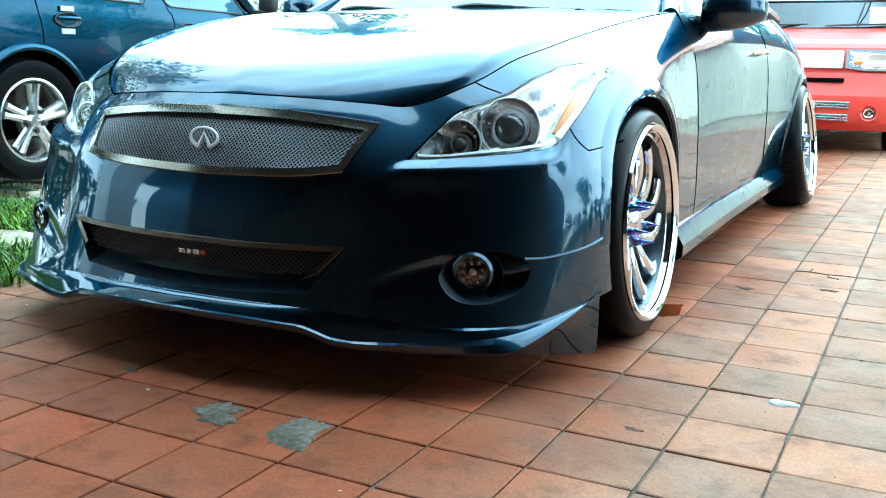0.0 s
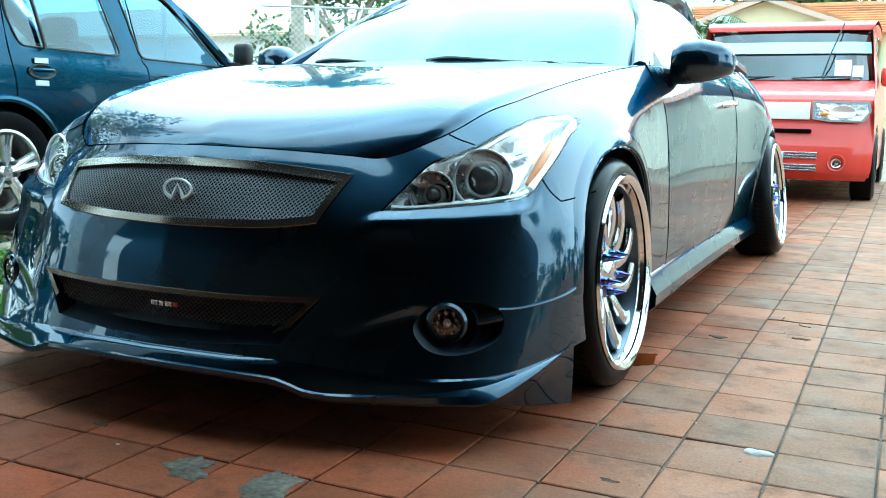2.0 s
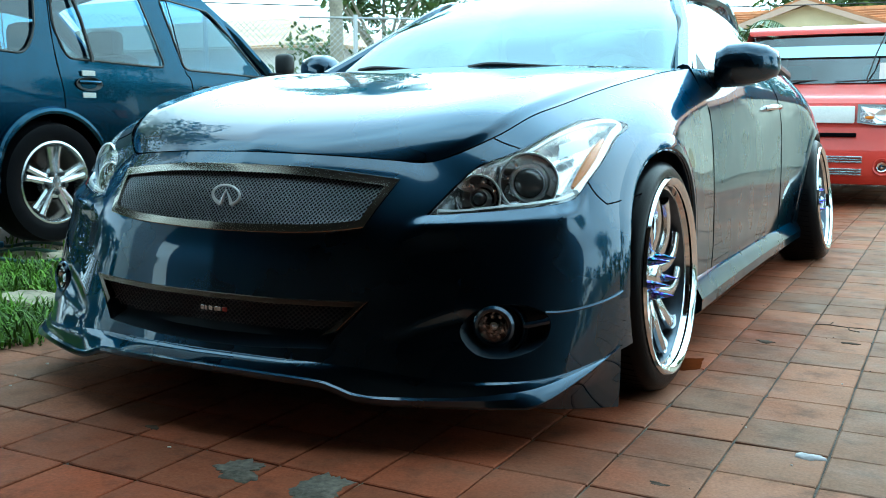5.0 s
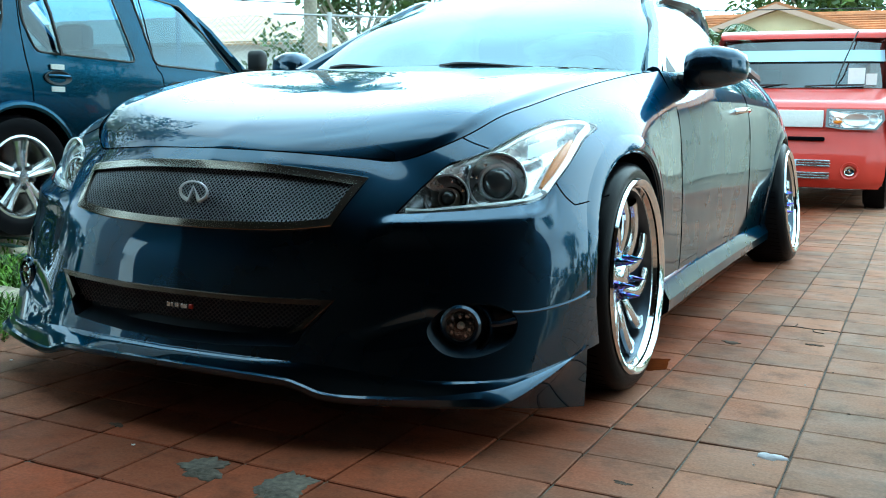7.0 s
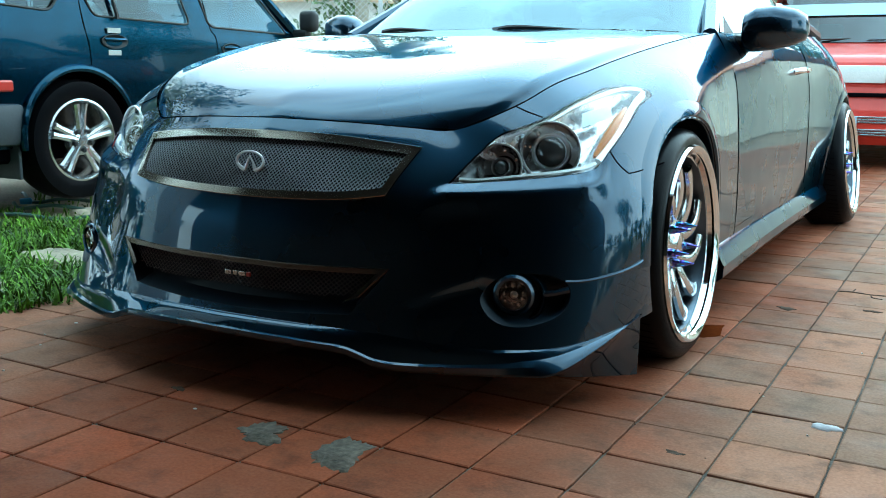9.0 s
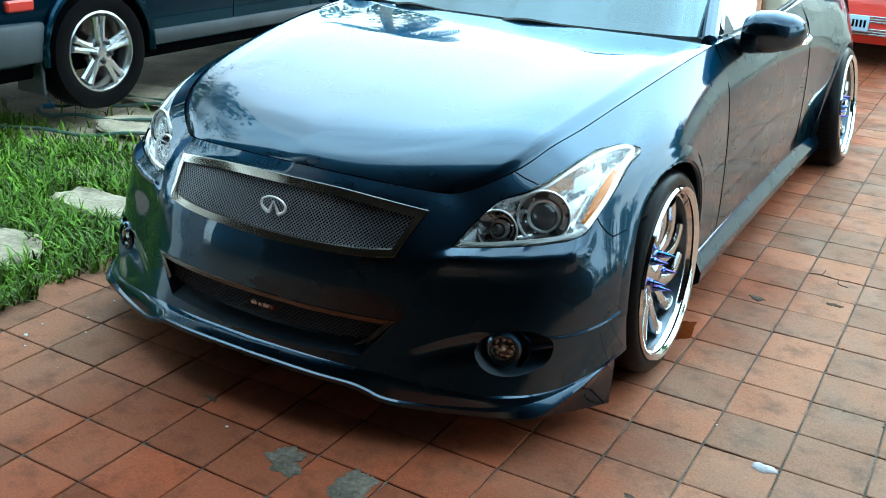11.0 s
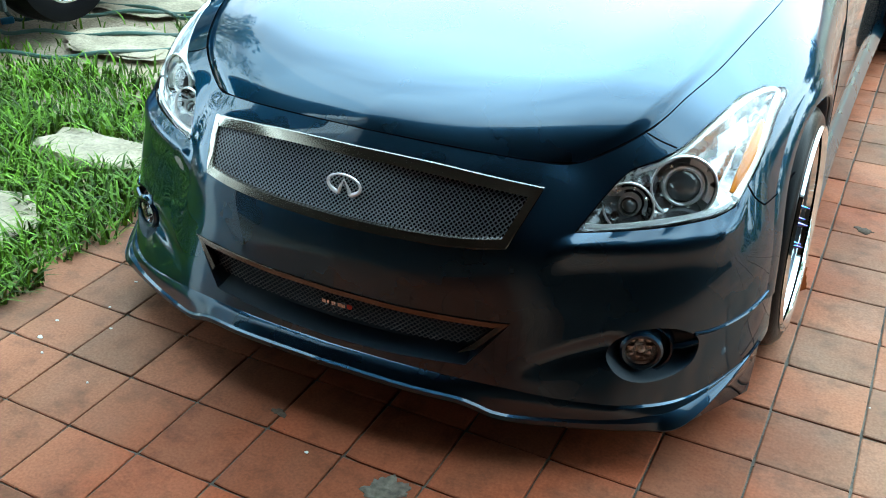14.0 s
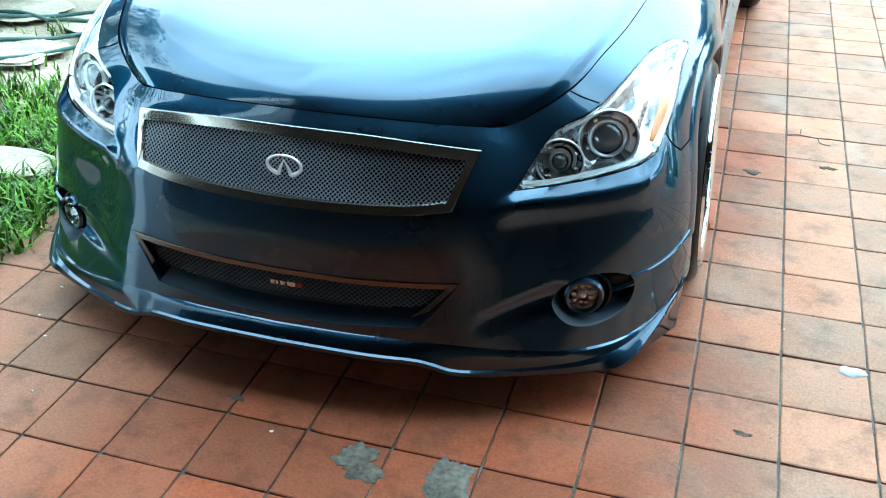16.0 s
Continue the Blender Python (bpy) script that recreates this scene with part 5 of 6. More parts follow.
# concrete patches, flakes and spills on the tiles
def puddle_shape(name, c, r, mat, label, cat, z=.0012, seed=1, squash=1.0, n=28, rough=.25, turn=0.0, thick=.0012, square=0.0):
    q = random.Random(seed)
    ph = [q.uniform(0, 6.28) for _ in range(4)]
    bm = bmesh.new()
    top, low = [], []
    for k in range(n):
        a = 2 * math.pi * k / n
        f = 1 + rough * (.5 * math.sin(2 * a + ph[0]) + .35 * math.sin(3 * a + ph[1]) + .3 * math.sin(5 * a + ph[2]) + .2 * math.sin(9 * a + ph[3]))
        if square:
            f = .86 * (abs(math.cos(a)) ** square + abs(math.sin(a)) ** square) ** (-1 / square) * (1 + .55 * (f - 1)) + .06 * math.sin(14 * a + ph[1]) + .05 * math.sin(23 * a + ph[2]) + q.gauss(0, .03)
        x, y = r * f * math.cos(a), r * f * math.sin(a) * squash
        x, y = x * math.cos(turn) - y * math.sin(turn), x * math.sin(turn) + y * math.cos(turn)
        top.append(bm.verts.new((c[0] + x * .97, c[1] + y * .97, z + thick)))
        low.append(bm.verts.new((c[0] + x, c[1] + y, z - .003)))
    for k in range(n):
        bm.faces.new((low[k], low[(k + 1) % n], top[(k + 1) % n], top[k]))
    bm.faces.new(top)
    return tagged(part(name, bm, mat, angle=80), label, cat)


CEMENT = material("grey_cement", (0.098, 0.078, 0.058), rough=0.95, grain=0.55, grain_scale=70, stain=0.85, stain_scale=22, stain_color=(0.058, 0.040, 0.030), bump=0.004, bump_scale=60)
WATER = material("wet_tile", (0.082, 0.017, 0.005), rough=0.8, spec=0.0, grain=0.15, grain_scale=80)
SPILL = material("dried_pale_spill", (0.40, 0.37, 0.38), rough=0.8, spec=0.05, grain=0.15, grain_scale=90, stain=0.4, stain_scale=30)
FLAKE = material("dried_white_paint", (0.50, 0.49, 0.46), rough=0.5, grain=0.1, grain_scale=90)
puddle_shape("cement_patch", (.275, -.305), .062, CEMENT, "rough grey cement patch in a broken tile", "patch", seed=5, squash=.95, rough=.8, turn=.25, n=60, thick=.0004, square=3.0)
puddle_shape("cement_patch", (.492, -.315), .058, CEMENT, "rough grey cement patch in a broken tile", "patch", seed=12, squash=1.5, rough=.4, turn=.03, n=60, thick=.0004, square=7.0)
puddle_shape("puddle", (.905, 1.07), .044, WATER, "small puddle of water beside the front tyre", "puddle", seed=3, squash=2.3, rough=.35, turn=-.15, thick=.0006)
puddle_shape("paint_spill", (1.358, .375), .030, SPILL, "dried pale paint spill on a tile", "spill", seed=4, squash=.8, rough=.25, thick=.0004)
for k, (x, y, r) in enumerate(((.04, -.27, .011), (-.72, -.10, .010), (-.80, -.02, .008), (-.83, .12, .011), (1.19, .52, .006), (1.33, .30, .005), (-.60, -.31, .008), (1.36, 1.06, .005), (.72, -.50, .006), (-.86, -.22, .020), (-.80, -.27, .010), (-.88, -.14, .012))):
    puddle_shape("paint_flake", (x, y), r * .45, FLAKE, "small white paint flake on the tiles", "flake", seed=20 + k, squash=.7, rough=.3, n=12)
for k, (x, y, r) in enumerate(((1.00, .14, .022), (1.10, .05, .026), (1.07, 1.51, .045), (1.03, .16, .012), (-.10, -.18, .03), (1.33, 1.62, .035))):
    puddle_shape("dirt_stain", (x, y), r * .7, STAIN, "dark dirt stain on a tile", "stain", z=.0008, seed=40 + k, squash=.6, rough=.5, n=18, thick=.0003)
CRACKS = (((1.185, 1.885), (1.22, 1.90), (1.26, 1.895), (1.30, 1.885), (1.345, 1.893), (1.395, 1.885)), ((1.30, 1.887), (1.31, 1.84), (1.345, 1.825)), ((1.235, 1.90), (1.24, 1.96)))
for pts in CRACKS:
    bm = bmesh.new()
    tube(bm, [(x, y, .0006) for x, y in cr(np.array(pts), np.linspace(0, len(pts) - 1, 14))], [.0008 + .0016 * abs(math.sin(k * 1.7)) for k in range(14)], 5)
    tagged(part("crack", bm, STAIN), "open crack across a driveway tile", "crack")

# crumbs of soil and leaf blown along the joints
q = random.Random(77)
verts, faces = [], []
for k in range(150):
    along_x = q.random() < .5
    x, y = q.uniform(-.9, 1.9), q.uniform(-1.2, 2.6)
    if along_x:
        y = GY + round((y - GY) / S) * S + q.gauss(0, .012)
    else:
        x = GX + round((x - GX) / S) * S + q.gauss(0, .012)
    r, h = q.uniform(.0015, .0055), q.uniform(.0008, .003)
    i, turn = len(verts), q.uniform(0, 6.28)
    for c in range(5):
        a = turn + c * 1.2566
        verts.append((x + r * math.cos(a) * q.uniform(.7, 1.6), y + r * math.sin(a) * q.uniform(.5, 1.0), -.001))
    verts.append((x, y, h))
    faces.extend([(i + c, i + (c + 1) % 5, i + 5) for c in range(5)])
me = bpy.data.meshes.new("grit")
me.from_pydata(verts, [], faces)
me.materials.append(STAIN)
tagged(new("grit", me), "loose crumbs of soil and leaf on the tiles", "grit", kind="stuff")

# ---- lawn, stones, hose ----
STONES = ((-1.62, .76, .30, .13, 3), (-1.62, .12, .27, .22, 7), (-2.45, 1.85, .34, .22, 11), (-2.95, 2.45, .42, .24, 13), (-2.1, 2.35, .30, .20, 17), (-2.75, 3.2, .4, .3, 19))
for x, y, a, b, seed in STONES:
    q = random.Random(seed)
    bm = bmesh.new()
    bmesh.ops.create_icosphere(bm, subdivisions=4, radius=1)
    for v in bm.verts:
        n = noise.noise(v.co * 2.1 + Vector((seed, 0, 0))) * .22
        th = math.atan2(v.co.y, v.co.x)
        n += (abs(math.cos(th)) ** 3.4 + abs(math.sin(th)) ** 3.4) ** (-1 / 3.4) * .92 - 1 + .10 * math.sin(3 * th + seed) * math.cos(th * 2)
        v.co = Vector((x + v.co.x * a * (1 + n), y + v.co.y * b * (1 + n), .0 + max(-.04, min(.5, v.co.z)) * (.06 if y < 1 else .018) + .007 * noise.noise(v.co * 5 + Vector((0, seed, 0)))))
    tagged(part("stepping_stone", bm, STONE, angle=60), "flat pale limestone slab set in the lawn", "stone", "stepping stones")
q = random.Random(8)
verts, faces = [], []


def blade(x, y, z, length, width, lean, turn):
    dx, dy = math.cos(turn), math.sin(turn)
    px, py = -dy * width / 2, dx * width / 2
    i = len(verts)
    for f, w in ((0, 1), (.45, .9), (.8, .55)):
        h, o = length * (f - .28 * lean * f * f), length * lean * f * f
        for sgn in (-1, 1):
            verts.append((x + dx * o + sgn * px * w, y + dy * o + sgn * py * w, z + h))
    verts.append((x + dx * length * lean * 1.15, y + dy * length * lean * 1.15, z + length * (1 - .42 * lean)))
    faces.extend([(i, i + 1, i + 3, i + 2), (i + 2, i + 3, i + 5, i + 4), (i + 4, i + 5, i + 6)])


HOSES = ((((-3.6, 2.05), (-3.25, 1.86), (-3.05, 2.02), (-2.8, 2.22), (-2.45, 2.42), (-2.0, 2.55), (-1.3, 2.75)), HOSE),
         (((-3.25, 1.72), (-3.1, 1.66), (-2.85, 1.78), (-2.55, 1.90), (-2.2, 2.15), (-1.9, 2.45), (-1.4, 2.6)), HOSE),
         (((-3.6, 1.30), (-3.1, 1.36), (-2.7, 1.45), (-2.42, 1.62), (-2.15, 1.90), (-1.8, 2.1), (-1.3, 2.2)), HOSE),
         (((-3.3, 2.2), (-3.0, 2.32), (-2.62, 2.33), (-2.38, 2.30), (-2.0, 2.40), (-1.6, 2.6), (-1.2, 2.9)), HOSE))
HOSE_POINTS = [tuple(p) for pts, _ in HOSES for p in cr(np.array(pts), np.linspace(0, len(pts) - 1, 60))]


def on_stone(x, y):
    return any(((x - a) / c) ** 2 + ((y - b) / d) ** 2 < .95 for a, b, c, d, _ in STONES)


for k in range(34000):
    x, y = -1.06 - 2.6 * q.random() ** 1.25, q.uniform(-.75, 2.3)
    dens = 1 if y < 1.3 else max(.05, 1 - (y - 1.3) / .35)
    if x < -1.085 - .03 * math.sin(y * 17) - .02 * math.sin(y * 41) and q.random() < dens * (.5 + .8 * max(0, noise.noise(Vector((x * 2, y * 2, 3))) + .45)) and not on_stone(x, y) and not (y > 1.1 and any((x - a) ** 2 + (y - b) ** 2 < .0016 for a, b in HOSE_POINTS)):
        big = q.random()
        blade(x, y, -.028, .045 + .10 * big * (1 if y < 1.0 else .6), .006 + .008 * q.random(), .25 + .75 * q.random(), q.uniform(0, 6.283))
me = bpy.data.meshes.new("grass")
me.from_pydata(verts, [], faces)
me.materials.append(GRASS)
tagged(new("grass", me), "broad-bladed green lawn grass beside the driveway", "grass", kind="stuff")
for pts, mat in HOSES:
    bm = bmesh.new()
    line = cr(np.array(pts), np.linspace(0, len(pts) - 1, 70))
    tube(bm, [(x, y, .012 + .010 * math.sin(k * .4)) for k, (x, y) in enumerate(line)], .0105, 8)
    tagged(part("garden_hose", bm, mat), "green rubber garden hose lying on the lawn", "hose", "garden hoses")
bm = bmesh.new()
lathe(bm, [(-.03, .012), (-.03, .017), (.03, .019), (.035, .012)], 14, Matrix.Translation((-3.22, 1.78, .02)) @ Matrix.Rotation(1.1, 4, "Z"))
tagged(part("hose_coupling", bm, HOSEBLUE), "blue plastic hose coupling in the grass", "coupling")

# ---- porch ----
bm = bmesh.new()
box(bm, (-1.11, -.57, .0), (-.882, -.352, 2.42), .006)
col = part("porch_column", bm, WHITE)
tagged(col, "white painted square porch column with chipped foot", "column")
# out of view; its near-black colour keeps the bumper's reflections dark
bm = bmesh.new()
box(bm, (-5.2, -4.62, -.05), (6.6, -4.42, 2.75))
tagged(part("wall_house", bm, SHADEWALL), "unseen house wall behind the porch, near-black to keep the car's front dark", "wall", kind="structure")
# unseen wall, added to keep bright sky off the bumper's right corner
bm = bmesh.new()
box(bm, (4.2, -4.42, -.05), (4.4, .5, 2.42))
tagged(part("wall_side", bm, SHADEWALL), "unseen wall added at the porch side to block light", "wall", kind="structure")
# out of view; the part left of the column is added to block sky
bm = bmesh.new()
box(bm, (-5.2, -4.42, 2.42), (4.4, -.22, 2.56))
tagged(part("ceiling", bm, SOFFIT), "dark boarded porch ceiling, left part added to block sky light", "ceiling", kind="structure")
bm = bmesh.new()
box(bm, (-5.2, -.216, 2.36), (4.4, -.17, 2.62), .01)
tagged(part("trim", bm, SOFFIT), "dark painted fascia board along the porch roof", "fascia", kind="structure")


# ---- a rounded five-door off-roader, parked along the lawn ----
def grid_side(lines, nr, nc, holes, round_holes, sign, cx):
    """A car's side: lines of (outward, along, up). Returns grid, kinds."""
    g = net(lines, nr, nc)
    k = [["body"] * nc for _ in range(nr)]
    for i in range(nr):
        for j in range(nc):
            c = (g[i, j] + g[i + 1, j + 1]) / 2
            for name, poly in holes.items():
                if inside(poly, c[1], c[2]):
                    k[i][j] = name
            for y0, z0, r in round_holes:
                if (c[1] - y0) ** 2 + (c[2] - z0) ** 2 < r * r:
                    k[i][j] = "arch"
    for i in range(1, nr):
        for j in range(1, nc):
            around = {k[a][b] for a in (i - 1, i) for b in (j - 1, j)}
            names = around - {"body"}
            if "body" not in around or not names:
                continue
            x, y, z = g[i, j]
            name = names.pop()
            if name == "arch":
                y0, z0, r = min(round_holes, key=lambda h: abs(h[0] - y))
                d = math.hypot(y - y0, z - z0)
                g[i, j] = (x, y0 + (y - y0) * r / d, z0 + (z - z0) * r / d)
            else:
                p, best = np.array((y, z)), None
                poly = holes[name]
                for a, b in zip(poly, poly[1:] + poly[:1]):
                    a, b = np.array(a), np.array(b)
                    q_ = a + np.clip((p - a) @ (b - a) / ((b - a) @ (b - a)), 0, 1) * (b - a)
                    if best is None or np.linalg.norm(q_ - p) < best[0]:
                        best = (np.linalg.norm(q_ - p), q_)
                g[i, j] = (x, best[1][0], best[1][1])
    return g, k


def offset_grid(g, sign, cx):
    h = g.copy()
    h[:, :, 0] = cx + sign * h[:, :, 0]
    return h


def rounded(poly, r, n=4):
    """The outline with its corners rounded off."""
    out = []
    for k in range(len(poly)):
        a, p, b = (np.array(poly[i % len(poly)], float) for i in (k - 1, k, k + 1))
        p0 = p + (a - p) * min(.45, r / np.linalg.norm(a - p))
        p1 = p + (b - p) * min(.45, r / np.linalg.norm(b - p))
        for f in np.linspace(0, 1, n):
            out.append(tuple(p0 * (1 - f) ** 2 + p * 2 * f * (1 - f) + p1 * f * f))
    return out


def build_suv():
    CX, Z0 = -3.67, .06
    suv = empty("suv", "dark blue-green five-door suv with grey plastic bumpers", "car")
    st = [1.02, 1.10, 1.5, 2.2, 3.12, 3.8, 4.4, 5.0, 5.32]
    full = [.70, .80, .855, .865, .868, .865, .855, .82, .66]

    def line(dx, z, zs=None, front_cut=0):
        return [(f + dx, y, (z if zs is None else zs[k])) for k, (f, y) in enumerate(zip(full, st))]
    belt = [1.07, 1.07, 1.07, 1.06, 1.04, 1.02, .985, .93, .86]
    top = [1.50, 1.55, 1.57, 1.575, 1.56, 1.06, .995, .935, .865]
    topx = [-.12, -.12, -.11, -.105, -.11, -.06, -.10, -.12, -.12]
    lines = [line(-.05, .36), line(-.012, .46), line(0, .70), line(-.004, .90), [(f - .022, y, b) for f, y, b in zip(full, st, belt)],
             [(f + dx * .6, y, b + (t - b) * .55) for f, dx, y, b, t in zip(full, topx, st, belt, top)], [(f + dx, y, t) for f, dx, y, t in zip(full, topx, st, top)]]
    # the front door's glass leans with the screen pillar
    holes = {"rear_quarter_window": [(1.16, 1.12), (1.72, 1.085), (1.80, 1.20), (1.845, 1.50), (1.20, 1.50)],
             "rear_door_window": [(2.00, 1.075), (2.76, 1.055), (2.60, 1.495), (1.95, 1.505), (1.93, 1.25)],
             "front_door_window": [(2.93, 1.05), (3.73, 1.03), (3.53, 1.22), (3.24, 1.445), (2.78, 1.49)]}
    holes = {n: rounded(p, .05) for n, p in holes.items()}
    arches = ((1.86, .40, .385), (4.48, .40, .385))
    g, k = grid_side(lines, 60, 150, holes, arches, 1, CX)
    for sgn in (1, -1):
        h = offset_grid(g, sgn, CX)
        bm = bmesh.new()
        add_grid(bm, h, lambda c, i, j: k[i][j] == "body", flip=sgn < 0)
        body_ob = part("body_side", bm, SUVPAINT, suv, angle=50)
        for name in holes:
            h2 = h.copy()
            h2[:, :, 0] -= sgn * .012
            bm = bmesh.new()
            add_grid(bm, h2, lambda c, i, j: k[i][j] == name, flip=sgn < 0)
            part("window", bm, SUVGLASS, suv)
            bm = bmesh.new()
            poly = refine(holes[name], .05)
            pts = []
            for y, z in poly:
                kk = np.argmin((g[:, :, 1] - y) ** 2 + (g[:, :, 2] - z) ** 2)
                pts.append((CX + sgn * (g.reshape(-1, 3)[kk][0] + .001), y, z))
            tube(bm, pts, .007, 6, True)
            part("window_seal", bm, BLACK, suv)
        for y0, z0, r in arches:
            bm = bmesh.new()
            arc = [(CX + sgn * (.872 if y0 < 3 else .862), y0 + r * math.cos(a), z0 + r * math.sin(a)) for a in np.linspace(-.12, math.pi + .12, 30)]
            tube(bm, arc, .022, 8)
            part("arch_trim", bm, SUVPAINT, suv)
            bm = bmesh.new()
            rows = [[bm.verts.new((CX + sgn * (x - .45 * d), y, z)) for d in (0, 1)] for x, y, z in [(.85, y0 + r * math.cos(a), z0 + r * math.sin(a)) for a in np.linspace(-.2, math.pi + .2, 26)]]
            for a, b in zip(rows, rows[1:]):
                bm.faces.new((a[0], a[1], b[1], b[0]))
            part("arch_liner", bm, GAP, suv)
        # door gaps
        for pts in ([(1.93, 1.50), (1.915, 1.25), (1.925, 1.05), (1.95, .90), (1.955, .80)], [(2.85, 1.50), (2.93, 1.06), (2.985, .95), (2.985, .47)], [(3.80, 1.0), (3.83, .85), (3.83, .47)]):
            bm = bmesh.new()
            out = []
            for y, z in cr(np.array(pts), np.linspace(0, len(pts) - 1, 18)):
                kk = np.argmin((g[:, :, 1] - y) ** 2 + (g[:, :, 2] - z) ** 2)
                out.append((CX + sgn * (g.reshape(-1, 3)[kk][0] - .001), y, z))
            tube(bm, out, .004, 5)
            part("door_gap", bm, GAP, suv)
        bm = bmesh.new()
        box(bm, (CX + sgn * .868 - .006, 2.145, 1.06), (CX + sgn * .868 + .006, 2.165, 1.09))
        ya = [(CX + sgn * .853, 2.17, 1.07), (CX + sgn * .825, 2.12, 1.30), (CX + sgn * .785, 2.06, 1.50)]
        tube(bm, ya, .011, 6)
        part("window_divider", bm, BLACK, suv)
        # handles
        for yh, zh in ((2.13, .935), (3.12, .91)):
            bm = bmesh.new()
            xh = CX + sgn * .868
            lathe(bm, [(0, .098), (.004, .092), (-.002, .075), (-.012, .05), (-.014, .0005)], 28, Matrix.Translation((CX + sgn * .866, yh, zh)) @ Matrix.Rotation(0 if sgn > 0 else math.pi, 4, "Z") @ Matrix.Diagonal((1, 1, .42, 1)))
            hd = part("door_handle", bm, BLACK, suv)
            bm = bmesh.new()
            tube(bm, [(CX + sgn * (.868 + .014 * math.sin(math.pi * f)), yh - .075 + .15 * f, zh + .012) for f in np.linspace(0, 1, 8)], .009, 6)
            part("handle_grip", bm, SUVPAINT, hd)
            if yh < 3:
                for dz in (.062, -.062):
                    bm = bmesh.new()
                    box(bm, (xh - .010, yh - .050, zh + dz - .016), (xh - .001, yh + .045, zh + dz + .014), .002)
                    part("bare_patch", bm, FLAKE, suv, "bare pale patch where trim is missing", smooth=False)
        # sill, mirror
        bm = bmesh.new()
        box(bm, (CX + sgn * .845 - .03, 2.26, .375), (CX + sgn * .845 + .03, 4.10, .465), .02, 2)
        part("sill_trim", bm, GREYPLASTIC, suv)
        bm = bmesh.new()
        box(bm, (CX + sgn * .955 - .07, 3.80, 1.05), (CX + sgn * .955 + .07, 3.89, 1.20), .035, 3)
        box(bm, (CX + sgn * .855 - .05, 3.80, 1.015), (CX + sgn * .855 + .10, 3.88, 1.07), .02, 2)
        part("side_mirror", bm, BLACK, suv)
        # mud flap and rear bumper corner
        bm = bmesh.new()
        box(bm, (CX + sgn * .74 - .11, 1.455, .20), (CX + sgn * .74 + .11, 1.475, .46), .004)
        part("mud_flap", bm, GREYPLASTIC, suv)
        bm = bmesh.new()
        box(bm, (CX + sgn * .78 - .02, 1.28, .66), (CX + sgn * .853 + .010 * sgn, 1.45, .72), .01)
        part("side_reflector", bm, RED, suv, "small red side reflector")
        for yw in (1.86, 4.48):
            turn = Matrix.Rotation(0 if sgn > 0 else math.pi, 4, "Z")
            m = Matrix.Translation((CX + sgn * .765, yw, .338 + Z0 - .01)) @ turn @ Matrix.Rotation(.3, 4, "X")
            suv_wheel(m, suv)
    # roof, screens, bonnet, tail, bumpers
    def across(name, rows, mat, nr=8, nc=20):
        bm = bmesh.new()
        gg = net(rows, nr, nc)
        gg[:, :, 0] += CX
        add_grid(bm, gg)
        bmesh.ops.recalc_face_normals(bm, faces=bm.faces)
        return part(name, bm, mat, suv)
    for sgn in (1, -1):
        bm = bmesh.new()
        tube(bm, [(CX + sgn * .68, 3.14, 1.575), (CX + sgn * .77, 3.53, 1.30), (CX + sgn * .825, 3.87, 1.02)], .036, 8)
        part("screen_pillar", bm, SUVPAINT, suv)
    xs = (-1, -.8, 0, .8, 1)
    across("roof", [[(f * w, y, z + b * (1 - f * f)) for f in xs] for w, y, z, b in ((.58, 1.06, 1.53, .05), (.735, 1.3, 1.575, .09), (.757, 2.2, 1.58, .11), (.75, 3.02, 1.565, .11), (.64, 3.24, 1.50, .10))], SUVPAINT)
    across("windscreen", [[(f * w, y + .06 * f * f, z) for f in xs] for w, y, z in ((.64, 3.22, 1.55), (.73, 3.55, 1.30), (.79, 3.86, 1.03))], SUVGLASS)
    across("bonnet", [[(f * w, y, z + .04 * (1 - f * f)) for f in xs] for w, y, z in ((.80, 3.84, 1.02), (.77, 4.4, .99), (.72, 5.0, .93), (.58, 5.33, .86))], SUVPAINT)
    across("nose", [[(f * w, y - .10 * f * f, z) for f in xs] for w, y, z in ((.60, 5.33, .87), (.64, 5.42, .70), (.66, 5.44, .50), (.64, 5.40, .34))], SUVPAINT)
    across("tailgate", [[(f * w, y + .05 * f * f, z) for f in xs] for w, y, z in ((.60, 1.05, 1.55), (.68, 1.0, 1.07), (.71, .98, .70), (.69, 1.0, .36))], SUVPAINT)
    bm = bmesh.new()
    box(bm, (CX - .87, .92, .38), (CX + .875, 1.10, .60), .05, 3)
    for sgn in (1, -1):
        box(bm, (CX + sgn * .80 - .075, 1.0, .38), (CX + sgn * .80 + .075, 1.50, .60), .03, 2)
    part("rear_bumper", bm, GREYPLASTIC, suv, "grey plastic rear bumper")
    bm = bmesh.new()
    box(bm, (CX - .83, 5.25, .34), (CX + .83, 5.52, .60), .06, 3)
    part("front_bumper", bm, GREYPLASTIC, suv)
    bm = bmesh.new()
    box(bm, (CX - .78, 1.2, .28), (CX + .78, 5.2, .42), .02)
    part("floor_pan", bm, GAP, suv)
    for x, y in ((-.38, 2.45), (.38, 2.45), (-.38, 3.05), (.38, 3.05), (0.0, 1.75)):
        bm = bmesh.new()
        w = .25 if x else .6
        box(bm, (CX + x - w, y - .35, .55), (CX + x + w, y + .1, .72), .06, 2)
        box(bm, (CX + x - w, y - .42, .6), (CX + x + w, y - .26, 1.14), .06, 2)
        box(bm, (CX + x - .13, y - .40, 1.13), (CX + x + .13, y - .28, 1.30), .05, 2)
        part("seat", bm, SEAT, suv)
    bm = bmesh.new()
